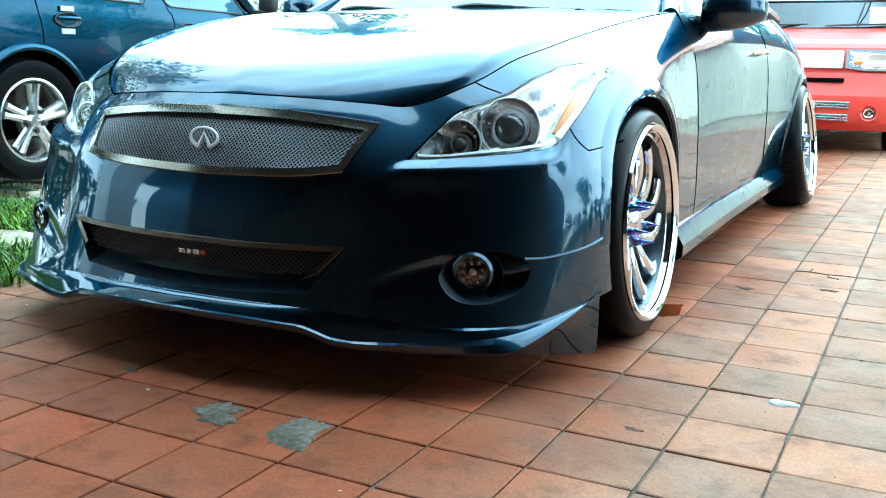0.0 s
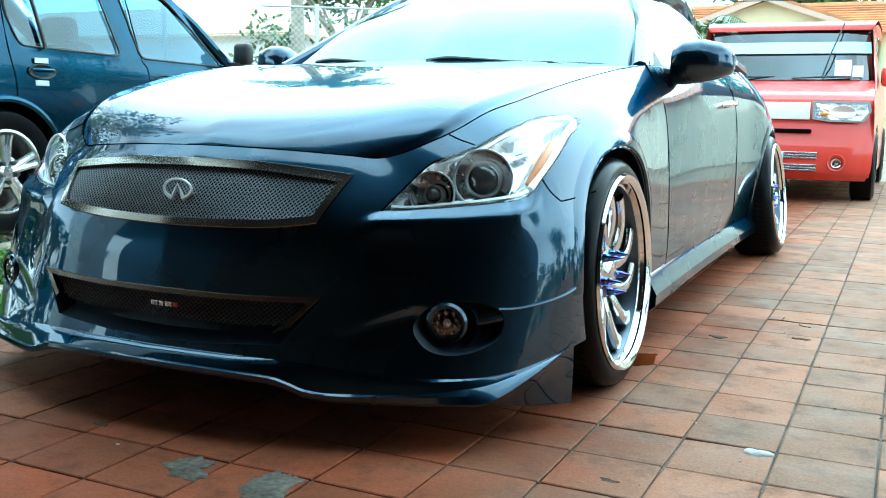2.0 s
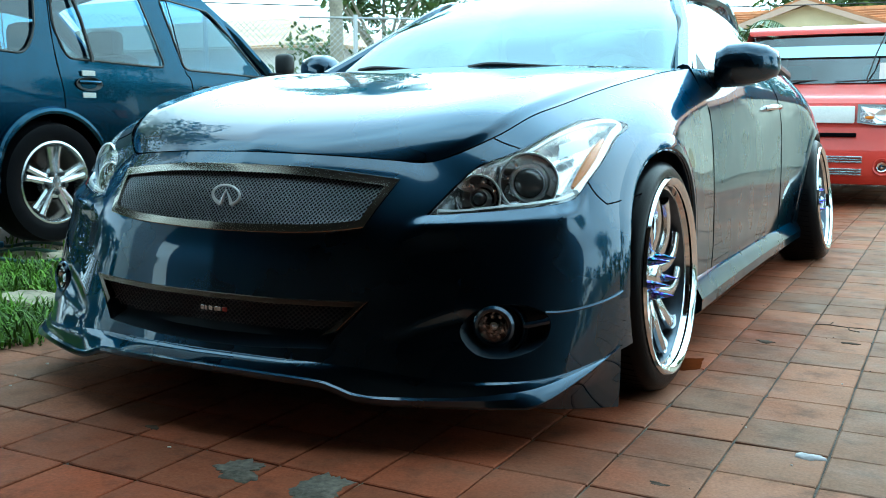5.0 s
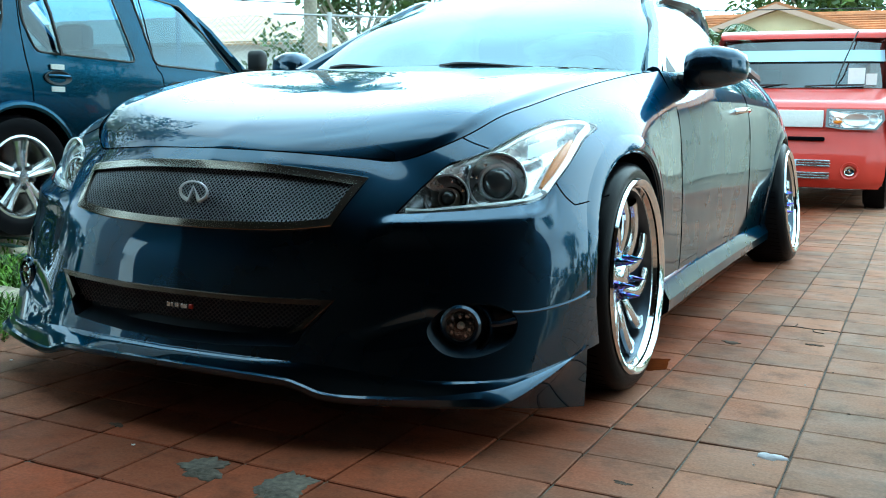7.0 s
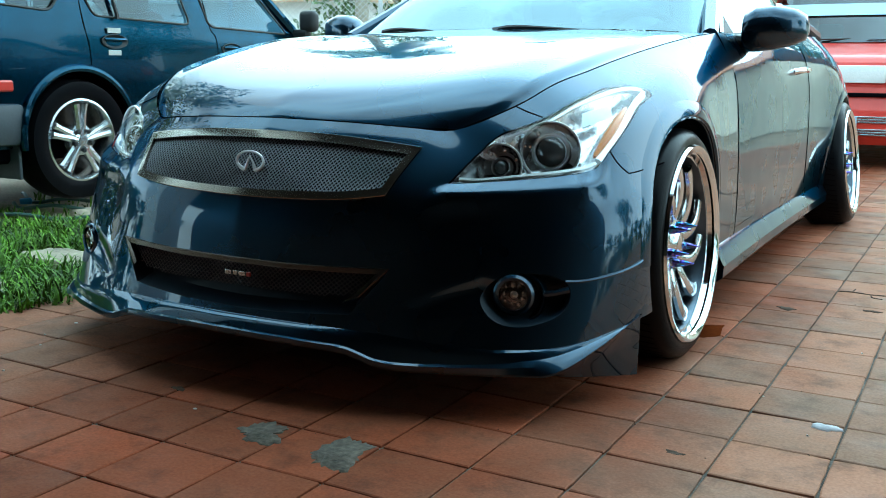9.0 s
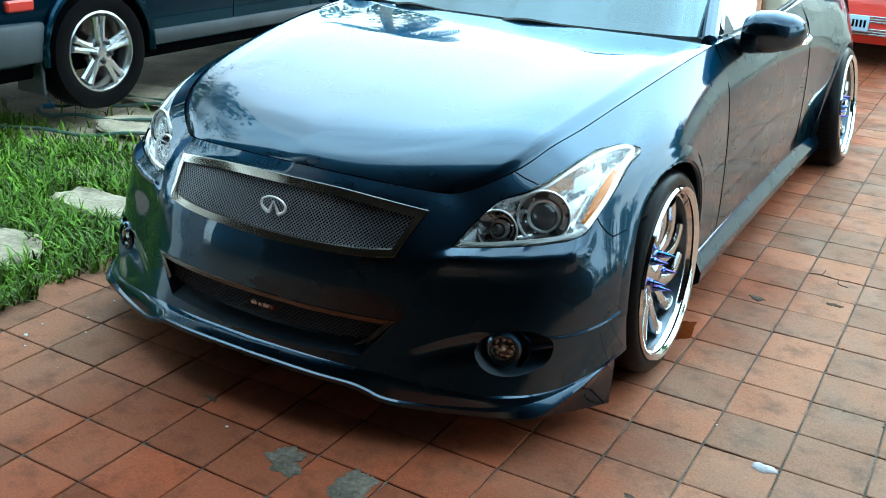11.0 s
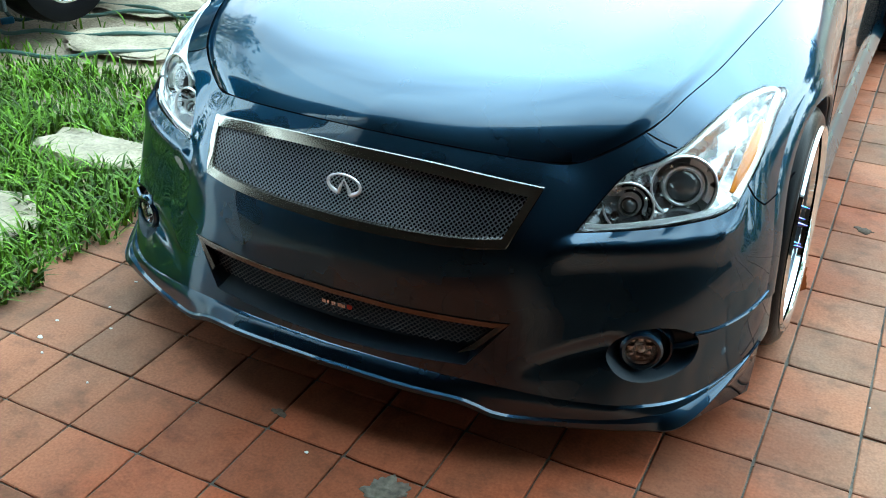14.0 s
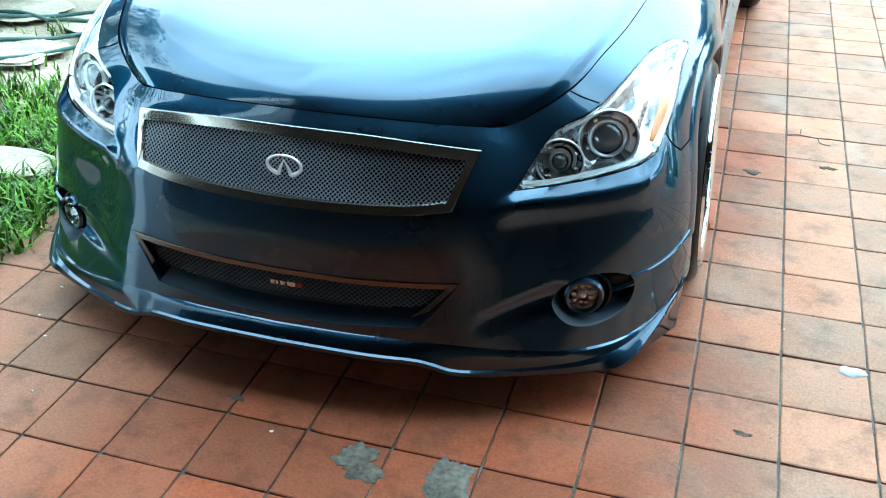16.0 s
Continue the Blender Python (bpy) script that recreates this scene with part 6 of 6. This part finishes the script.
    box(bm, (CX - .75, 3.45, .7), (CX + .75, 3.85, .98), .05, 2)
    part("dashboard", bm, SEAT, suv)


def suv_wheel(m, parent):
    wheel = part("wheel", bmesh.new(), SILVER, parent)
    bm = bmesh.new()
    R, r, w = .336, .222, .105
    lathe(bm, [(-w, r - .01), (-w - .006, r + .05), (-w, r + .10), (-w * .82, R - .008), (-w * .6, R), (w * .6, R), (w * .82, R - .008), (w, r + .10), (w + .006, r + .05), (w - .006, r + .006), (w - .012, r - .01)], 56, m)
    part("tyre", bm, RUBBER, wheel, "dusty all-season tyre", angle=40)
    bm = bmesh.new()
    lathe(bm, [(w - .012, r + .004), (w - .002, r + .008), (w + .002, r - .002), (w - .014, r - .014), (w - .05, r - .022), (-w, r - .02)], 56, m)
    part("rim", bm, SILVER, wheel, angle=40)
    for k in range(5):
        bm = bmesh.new()
        for side_ in (-1, 1):
            a0 = 2 * math.pi * k / 5
            pts, rad = [], []
            for f in np.linspace(0, 1, 6):
                rr = .03 + (r - .022 - .03) * f
                a = a0 + side_ * (.155 - .02 * f + .30 * max(0, .25 - f))
                pts.append(m @ Vector((w - .020 + .004 * f, rr * math.cos(a), rr * math.sin(a))))
                rad.append(.024 - .006 * f + .006 * max(0, f - .8) / .2)
            tube(bm, pts, rad, 8)
        part("spoke", bm, SILVER, wheel)
    bm = bmesh.new()
    lathe(bm, [(w - .05, .092), (w - .014, .086), (w - .006, .040), (w + .002, .032), (w + .004, .0005)], 30, m)
    part("hub_cap", bm, SILVER, wheel)
    bm = bmesh.new()
    lathe(bm, [(.0, r - .02), (.0, .02)], 30, m)
    part("brake_disc", bm, DARKSTEEL, wheel)
    for k in range(5):
        a = 2 * math.pi * (k + .5) / 5
        bm = bmesh.new()
        lathe(bm, [(0, .014), (.018, .013), (.020, .0005)], 6, m @ Matrix.Translation((w - .002, .060 * math.cos(a), .056 * math.sin(a))))
        part("lug_nut", bm, BLACK, wheel, smooth=False)


def build_boxcar():
    """The red boxy hatchback that faces the porch."""
    CX, Y0 = .495, 7.0
    car = empty("compact_car", "boxy red compact hatchback facing the porch", "car")
    xs = (-1, -.92, -.7, 0, .7, .92, 1)

    def face(name, rows, mat, nr, label="", keep=None):
        bm = bmesh.new()
        gg = net(rows, nr, 48)
        gg[:, :, 0] += CX
        gg[:, :, 1] += Y0
        add_grid(bm, gg, keep)
        bmesh.ops.recalc_face_normals(bm, faces=bm.faces)
        return part(name, bm, mat, car, label, angle=50)

    def row(w, y, z, bow=.10):
        return [(f * w, y + bow * abs(f) ** 4, z) for f in xs]
    face("front_bumper", [row(.80, .03, .20), row(.84, -.03, .28), row(.85, -.05, .42), row(.85, -.03, .56), row(.845, .0, .68)], RED, 24)
    face("front_panel", [row(.845, .004, .67), row(.84, .02, .80), row(.83, .05, .885)], RED, 8)
    face("bonnet", [row(.83, .05, .885), row(.825, .14, .945), row(.81, .40, 1.01), row(.80, .68, 1.065, .03)], RED, 14)
    face("windscreen", [row(.78, .66, 1.07, .10), row(.75, .84, 1.30, .10), row(.72, 1.0, 1.53, .10)], SMOKE, 12)
    face("sun_strip", [row(.752, .834, 1.318, .10), row(.735, .908, 1.425, .10)], BLUESTRIP, 3, "pale blue band across the windscreen")
    face("roof", [row(.74, .98, 1.54, .08), row(.76, 1.05, 1.60, .06), row(.77, 1.4, 1.645, .02), row(.77, 2.6, 1.65, 0), row(.74, 3.5, 1.60, 0)], RED, 12)
    face("tailgate", [row(.74, 3.5, 1.60, 0), row(.80, 3.72, 1.0, 0), row(.80, 3.75, .3, 0)], RED, 8)
    for s in (1, -1):
        lines = [[(.80, .10, .22), (.84, .6, .22), (.845, 1.6, .22), (.845, 2.6, .22), (.84, 3.6, .25)], [(.845, .06, .60), (.85, .6, .60), (.852, 1.6, .60), (.85, 2.6, .60), (.84, 3.7, .60)],
                 [(.83, .12, .88), (.835, .7, 1.02), (.838, 1.6, 1.02), (.835, 2.6, 1.02), (.81, 3.7, 1.02)], [(.80, .66, 1.06), (.775, .95, 1.30), (.80, 1.6, 1.35), (.80, 2.6, 1.35), (.78, 3.65, 1.3)],
                 [(.745, .98, 1.54), (.75, 1.1, 1.57), (.765, 1.6, 1.62), (.765, 2.6, 1.62), (.74, 3.5, 1.60)]]
        g, k = grid_side(lines, 36, 60, {"side_window": [(1.05, 1.08), (3.0, 1.08), (3.0, 1.50), (1.2, 1.48)]}, ((.68, .32, .36), (3.2, .32, .36)), s, CX)
        h = offset_grid(g, s, CX)
        h[:, :, 1] += Y0
        bm = bmesh.new()
        add_grid(bm, h, lambda c, i, j: k[i][j] == "body", flip=s < 0)
        part("body_side", bm, RED, car, angle=50)
        bm = bmesh.new()
        add_grid(bm, h, lambda c, i, j: k[i][j] == "side_window", flip=s < 0)
        part("side_window", bm, SUVGLASS, car)
        for yw in (.68, 3.2):
            m = Matrix.Translation((CX + s * .765, Y0 + yw, .31)) @ Matrix.Rotation(0 if s > 0 else math.pi, 4, "Z")
            bm = bmesh.new()
            lathe(bm, [(-.1, .19), (-.1, .28), (-.08, .31), (.08, .31), (.1, .28), (.1, .19), (.06, .17), (.05, .02)], 40, m)
            part("tyre", bm, RUBBER, car)
        # lamps
        bm = bmesh.new()
        pts = [(.36, -.004, .72), (.36, -.004, .875), (.80, .06, .87), (.82, .06, .79), (.76, .02, .70), (.50, -.008, .70)]
        vs = [bm.verts.new((CX + s * x, Y0 + y - .015, z)) for x, y, z in pts]
        f = bm.faces.new(vs)
        r = bmesh.ops.extrude_face_region(bm, geom=[f])
        for v in r["geom"]:
            if isinstance(v, bmesh.types.BMVert):
                v.co.y += .05
        bmesh.ops.recalc_face_normals(bm, faces=bm.faces)
        lamp = part("headlamp", bm, LENSDARK, car, "clear rectangular headlamp")
        bm = bmesh.new()
        mid = np.mean(np.array(pts), axis=0)
        vs = [bm.verts.new((CX + s * p[0], Y0 + p[1] - .021, p[2])) for p in [mid + (np.array(q_) - mid) * (.90, 1, .80) for q_ in pts]]
        bm.faces.new(vs)
        bmesh.ops.solidify(bm, geom=bm.faces, thickness=.004)
        part("lamp_reflector", bm, LAMPCHROME, lamp, smooth=False)
        bm = bmesh.new()
        for x, z, rr, st in ((.455, .775, .040, 1.2), (.60, .785, .062, 1.7), (.73, .80, .040, 1.0)):
            lathe(bm, [(0, rr), (.012, rr * .96), (.002, rr * .7), (-.002, .0005)], 24, Matrix.Translation((CX + s * x, Y0 - .022 + (.025 if x > .7 else 0), z)) @ Matrix.Diagonal((st, 1, .85, 1)) @ Matrix.Rotation(radians(-90), 4, "Z"))
        part("lamp_ring", bm, BADGE, lamp)
        bm = bmesh.new()
        lathe(bm, [(0, .026), (.016, .02), (.018, .0005)], 20, Matrix.Translation((CX + s * .455, Y0 - .024, .765)) @ Matrix.Diagonal((1.5, 1, .6, 1)) @ Matrix.Rotation(radians(-90), 4, "Z"))
        part("indicator", bm, AMBER, lamp)
        bm = bmesh.new()
        lathe(bm, [(.0, .075), (.012, .07), (.004, .055), (-.02, .045), (-.02, .0005)], 28, Matrix.Translation((CX + s * .575, Y0 - .035, .355)) @ Matrix.Rotation(radians(-90), 4, "Z"))
        fog = part("fog_lamp", bm, RED, car)
        bm = bmesh.new()
        lathe(bm, [(.0, .046), (.016, .040), (.012, .030), (.018, .0005)], 28, Matrix.Translation((CX + s * .575, Y0 - .035, .355)) @ Matrix.Rotation(radians(-90), 4, "Z"))
        part("fog_glass", bm, CHROME, fog)
        bm = bmesh.new()
        box(bm, (CX + s * .93 - .09, Y0 + .92, 1.02), (CX + s * .93 + .09, Y0 + 1.04, 1.20), .04, 2)
        part("side_mirror", bm, RED, car)
    for z in (.31, .415):
        for b in range(3):
            bm = bmesh.new()
            box(bm, (CX - .44, Y0 - .062, z - .030 + b * .021), (CX + .42, Y0 - .03, z - .016 + b * .021), .003)
            part("grille_bar", bm, SILVER, car, smooth=False)
    bm = bmesh.new()
    box(bm, (CX - .36, Y0 - .052, .60), (CX + .36, Y0 - .0, .635), .012, 2)
    part("air_slot", bm, GAP, car)
    bm = bmesh.new()
    box(bm, (CX - .34, Y0 - .03, .715), (CX + .34, Y0 + .0, .86), .012, 2)
    part("nose_plate", bm, WHITE, car, "blank white nose panel between the lamps")
    bm = bmesh.new()
    box(bm, (CX - .033, Y0 - .085, .312), (CX + .15, Y0 - .062, .440), .006, 2)
    plate = part("number_plate", bm, PLATEBLUE, car, "pale blue number plate with dark bars")
    for b in range(5):
        bm = bmesh.new()
        box(bm, (CX - .014 + b * .031, Y0 - .089, .345), (CX + .004 + b * .031, Y0 - .085, .405))
        part("plate_bar", bm, GAP, plate, smooth=False)
    for x0 in (-.55, .1):
        bm = bmesh.new()
        tube(bm, [(CX + x0, Y0 + .655, 1.085), (CX + x0 + .25, Y0 + .66, 1.095), (CX + x0 + .5, Y0 + .69, 1.10)], .008, 6)
        part("wiper", bm, BLACK, car)
    bm = bmesh.new()
    tube(bm, [(CX + .36, Y0 + .66, 1.09), (CX + .42, Y0 + .74, 1.32), (CX + .50, Y0 + .98, 1.60)], .007, 5)
    part("aerial", bm, BLACK, car)
    bm = bmesh.new()
    box(bm, (CX + .46, Y0 + .70, 1.09), (CX + .60, Y0 + .71, 1.25)), box(bm, (CX + .61, Y0 + .72, 1.10), (CX + .70, Y0 + .73, 1.20))
    part("window_card", bm, WHITE, car)
    bm = bmesh.new()
    box(bm, (CX - .74, Y0 + .3, .18), (CX + .74, Y0 + 3.6, .30), .02)
    part("floor_pan", bm, GAP, car)
    for x in (-.36, .36):
        bm = bmesh.new()
        box(bm, (CX + x - .24, Y0 + 1.6, .5), (CX + x + .24, Y0 + 1.75, 1.1), .06, 2)
        box(bm, (CX + x - .12, Y0 + 1.62, 1.1), (CX + x + .12, Y0 + 1.72, 1.28), .04, 2)
        part("seat", bm, SEAT, car)


build_suv()
build_boxcar()


# ---- fence, houses, trees ----
def rod(name, a, b, r, mat, parent, sides=8):
    bm = bmesh.new()
    tube(bm, [a, b], r, sides)
    return part(name, bm, mat, parent)


fence = empty("chain_link_fence", "galvanised chain-link fence behind the parked suv", "fence")
FA, FB, FZ = Vector((-9.5, 6.15, 0)), Vector((-1.6, 11.6, 0)), 2.02
fdir = (FB - FA).normalized()
flen = (FB - FA).length
for k in range(5):
    p = FA + fdir * flen * (k / 5 + .116)
    rod("post", p + Vector((0, 0, -.05)), p + Vector((0, 0, FZ + .04)), .032, GALV, fence)
rod("top_rail", FA + fdir * flen * .44 + Vector((0, 0, FZ)), FB + Vector((0, 0, FZ)), .015, GALV, fence)
bm = bmesh.new()
n = int(flen / .075)
for k in range(-27, n):
    for way in (1, -1):
        pts = []
        for z in np.linspace(0, FZ, 2):
            d = k * .075 + (z if way > 0 else FZ - z)
            if True:
                pts.append(FA + fdir * min(max(d, 0), flen) + Vector((0, 0, z)))
        tube(bm, pts, .003, 3)
tagged(part("chain_mesh", bm, GALV, fence), kind="stuff")


def house(name, label, x0, x1, y0, y1, wall_z, roof_z, mat, ridge_along_x=True, tiles=ROOFTILE, hip=0.0):
    h = empty(name, label, "house")
    bm = bmesh.new()
    box(bm, (x0, y0, -.1), (x1, y1, wall_z))
    part("wall", bm, mat, h)
    bm = bmesh.new()
    o = .5
    if ridge_along_x:
        ym = (y0 + y1) / 2
        quads = [[(x0 - o, y0 - o, wall_z - .12), (x1 + o, y0 - o, wall_z - .12), (x1 + o - hip, ym, roof_z), (x0 - o, ym, roof_z)], [(x0 - o, y1 + o, wall_z - .12), (x0 - o, ym, roof_z), (x1 + o - hip, ym, roof_z), (x1 + o, y1 + o, wall_z - .12)]]
        if hip:
            quads.append([(x1 + o, y0 - o, wall_z - .12), (x1 + o, y1 + o, wall_z - .12), (x1 + o - hip, ym, roof_z)])
    else:
        xm = (x0 + x1) / 2
        quads = [[(x0 - o, y0 - o, wall_z - .12), (xm, y0 - o, roof_z), (xm, y1 + o, roof_z), (x0 - o, y1 + o, wall_z - .12)], [(x1 + o, y0 - o, wall_z - .12), (x1 + o, y1 + o, wall_z - .12), (xm, y1 + o, roof_z), (xm, y0 - o, roof_z)]]
        g = bmesh.new()
        g.faces.new([g.verts.new(p) for p in ((x0, y0 + .01, wall_z - .01), (x1, y0 + .01, wall_z - .01), (xm, y0 + .01, roof_z - .12))])
        bmesh.ops.solidify(g, geom=g.faces, thickness=.12)
        part("gable", g, mat, h)
        for xa in (x0 - o, x1 + o):
            g = bmesh.new()
            ribbon(g, [(xa, y0 - o - .03, wall_z - .20), (xm, y0 - o - .03, roof_z - .06)], (0, 0, 1), (0, 1, 0), .20, .04)
            part("barge_board", g, BARGE, h)
    for q_ in quads:
        bm.faces.new([bm.verts.new(p) for p in q_])
    bmesh.ops.recalc_face_normals(bm, faces=bm.faces)
    bmesh.ops.solidify(bm, geom=bm.faces, thickness=.10)
    roof_ob = part("roof", bm, tiles, h, "clay tile roof")
    # rows of clay tiles on the slope that faces the driveway
    bm = bmesh.new()
    for q_ in quads[:2]:
        a, b, c, d = [Vector(p) for p in q_]
        if not ridge_along_x:
            a, b, c, d = a, d, c, b
        rows_n = 12
        for k in range(rows_n):
            f = k / rows_n
            p0, p1 = a + (d - a) * f, b + (c - b) * f
            tube(bm, [p0 + Vector((0, 0, .03)), p1 + Vector((0, 0, .03))], .045, 5)
    tagged(part("roof_tiles", bm, tiles, roof_ob), kind="stuff")
    return h


h1 = house("house", "low white house with a hipped faded tan tile roof", -26.0, -13.3, 19.5, 28, 2.62, 3.75, WHITE, True, TANROOF, 5.0)
h4 = house("house", "pale cream neighbouring house beside the driveway", 3.3, 10.5, 15.5, 24, 2.9, 4.1, PALECREAM)
h2 = house("house", "cream house with a front gable and orange roof", -5.2, -.9, 32.6, 40, 3.75, 4.55, CREAM, False)
h3 = house("house", "cream house wing with an orange clay tile roof", -7.0, 9, 35.2, 43, 3.6, 4.9, CREAM)


def leafy(bm_lists, centre, radius, n, size, seed, squash=.8, clumps=26):
    vs, fs = bm_lists
    q = random.Random(seed)
    cl = []
    for _ in range(clumps):
        d = Vector((q.gauss(0, 1), q.gauss(0, 1), q.gauss(0, 1))).normalized()
        cl.append((Vector(centre) + Vector((d.x, d.y, d.z * squash)) * radius * q.uniform(.35, 1), radius * q.uniform(.22, .42)))
    for _ in range(n):
        c, r = cl[q.randrange(clumps)]
        d = Vector((q.gauss(0, 1), q.gauss(0, 1), q.gauss(0, 1))).normalized() * r * q.random() ** .4
        p = c + d
        a, b = Vector((q.gauss(0, 1), q.gauss(0, 1), q.gauss(0, 1))).normalized(), Vector((q.gauss(0, 1), q.gauss(0, 1), q.gauss(0, .6))).normalized()
        s = size * q.uniform(.6, 1.3)
        i = len(vs)
        vs.extend([p, p + a * s * .5 + b * s * .28, p + a * s, p + a * s * .5 - b * s * .28])
        fs.append((i, i + 1, i + 2, i + 3))


def tree(x, y, h, radius, n, size, seed, label, trunk_r=.16):
    q = random.Random(seed)
    t = empty("tree", label, "tree")
    bm = bmesh.new()
    fork = h * .5
    tube(bm, [(x, y, -.1), (x + .1, y, fork * .5), (x + .05, y + .05, fork)], [trunk_r * 1.3, trunk_r, trunk_r * .8], 10)
    for k in range(7):
        a = k * .9 + q.random()
        e = (x + math.cos(a) * radius * .75, y + math.sin(a) * radius * .75, h + q.uniform(-.3, .5) * radius)
        tube(bm, [(x + .05, y + .05, fork - .1), ((x + e[0]) / 2, (y + e[1]) / 2, fork + (e[2] - fork) * .6), e], [trunk_r * .55, trunk_r * .32, .02], 7)
    part("trunk", bm, BARK, t)
    lists = ([], [])
    leafy(lists, (x, y, h), radius, n, size, seed)
    me = bpy.data.meshes.new("crown")
    me.from_pydata([tuple(v) for v in lists[0]], [], lists[1])
    me.materials.append(LEAF)
    c = new("crown", me)
    c.parent = t
    return t


def palm(x, y, h, seed, trunk_r, label, fronds=16, length=2.0):
    q = random.Random(seed)
    t = empty("palm_tree", label, "palm")
    bm = bmesh.new()
    zs = np.linspace(-.1, h, 60)
    tube(bm, [(x + .04 * math.sin(z), y, z) for z in zs], [trunk_r * (1 + .05 * (k % 3 == 0)) * (1 - .25 * z / h) for k, z in enumerate(zs)], 14)
    part("trunk", bm, BARK, t)
    for k in range(fronds):
        a, up = 2 * math.pi * k / fronds + q.uniform(-.2, .2), q.uniform(.1, 1.15)
        bm = bmesh.new()
        pts = []
        for f in np.linspace(0, 1, 14):
            r = length * f * math.cos(up * (1 - f * .4))
            z = h + length * (math.sin(up) * f - .75 * f * f)
            pts.append(Vector((x + r * math.cos(a), y + r * math.sin(a), z)))
        tube(bm, pts, [.022 * (1 - .8 * f) + .003 for f in np.linspace(0, 1, 14)], 5)
        for i in range(1, 13):
            for sub in (0, .5):
                p = pts[i].lerp(pts[i + 1], sub)
                side_ = Vector((-math.sin(a), math.cos(a), 0))
                fwd = (pts[i + 1] - pts[i]).normalized()
                L = length * .34 * math.sin(math.pi * min(1, (i + 1.5) / 14.5)) + .08
                for sg in (1, -1):
                    tip = p + side_ * sg * L * .8 + fwd * L * .5 + Vector((0, 0, -L * q.uniform(.25, .6)))
                    w = fwd * .022
                    bm.faces.new([bm.verts.new(v) for v in (p - w, p + w, p.lerp(tip, .6) + w * .9, tip, p.lerp(tip, .6) - w * .6)])
        part("frond", bm, PALMLEAF, t)
    return t


palm(-6.23, 9.66, 4.6, 3, .105, "tall palm with a pale ringed trunk behind the fence", 15, 1.25)
palm(-3.15, 22.6, 2.6, 5, .16, "short drooping yellow-green palm by the far house", 16, 1.7)
tree(-7.9, 13.6, 3.5, 1.9, 5200, .17, 21, "broad leafy tree behind the chain-link fence", .08)
tree(-9.6, 3.0, 5.3, 3.5, 9000, .18, 22, "dark leafy tree beyond the lawn")
tree(-2.0, 46, 6.3, 4.2, 5200, .42, 23, "large green tree behind the far house roof", .3)
tree(5.0, 48, 6.4, 4.4, 5200, .42, 24, "large green tree behind the far house roof", .3)
tree(7.4, 11.5, 3.0, 1.8, 4200, .2, 25, "leafy tree beside the driveway")
tree(9.2, 4.2, 2.5, 1.5, 4200, .16, 26, "leafy tree beside the neighbouring house")
# hedge along the fence
lists = ([], [])
for k in range(12):
    f = k / 11
    p = FA + fdir * flen * (.40 + .6 * f) + Vector((.25, .55, .55))
    leafy(lists, (p.x - .9, p.y + .9, 1.05), .92, 900, .13, 60 + k, 1.0, 12)
me = bpy.data.meshes.new("hedge")
me.from_pydata([tuple(v) for v in lists[0]], [], lists[1])
me.materials.append(LEAF)
tagged(new("hedge", me), "loose green hedge behind the fence", "hedge", kind="stuff")
# unseen hedge, added to block low sky from the bumper's left side
lists = ([], [])
for k in range(9):
    leafy(lists, (-6.9, -4.2 + k * .8, .8), .75, 1300, .17, 80 + k, 1.1, 12)
me = bpy.data.meshes.new("hedge")
me.from_pydata([tuple(v) for v in lists[0]], [], lists[1])
me.materials.append(LEAF)
tagged(new("hedge", me), "unseen loose green hedge added to darken the bumper's left reflections", "hedge", kind="stuff")
# unseen low hedge, added so the bumper's right corner reflects less sky
lists = ([], [])
for k in range(13):
    leafy(lists, (6.3, .9 + k * .85, .45), .55, 800, .13, 110 + k, 1.0, 12)
me = bpy.data.meshes.new("hedge")
me.from_pydata([tuple(v) for v in lists[0]], [], lists[1])
me.materials.append(LEAF)
tagged(new("hedge", me), "unseen low green hedge added to darken the bumper's right corner", "hedge", kind="stuff")
# overhead cables
for a, b, sag in (((-30, 11, 5.0), (8, 38, 5.6), .9), ((-30, 12, 4.6), (8, 39, 5.2), .9)):
    bm = bmesh.new()
    tube(bm, [(a[0] + (b[0] - a[0]) * f, a[1] + (b[1] - a[1]) * f, a[2] + (b[2] - a[2]) * f - sag * 4 * f * (1 - f)) for f in np.linspace(0, 1, 30)], .018, 5)
    tagged(part("overhead_cable", bm, BLACK), "thin black overhead service cable", "cable", "overhead cables")
for x, y, h in ((-30, 11.5, 6.2), (8, 38.5, 6.8)):
    bm = bmesh.new()
    tube(bm, [(x, y, -.2), (x, y, h)], [.15, .11], 10)
    tagged(part("utility_pole", bm, BARK), "weathered wooden utility pole", "pole", "utility poles")
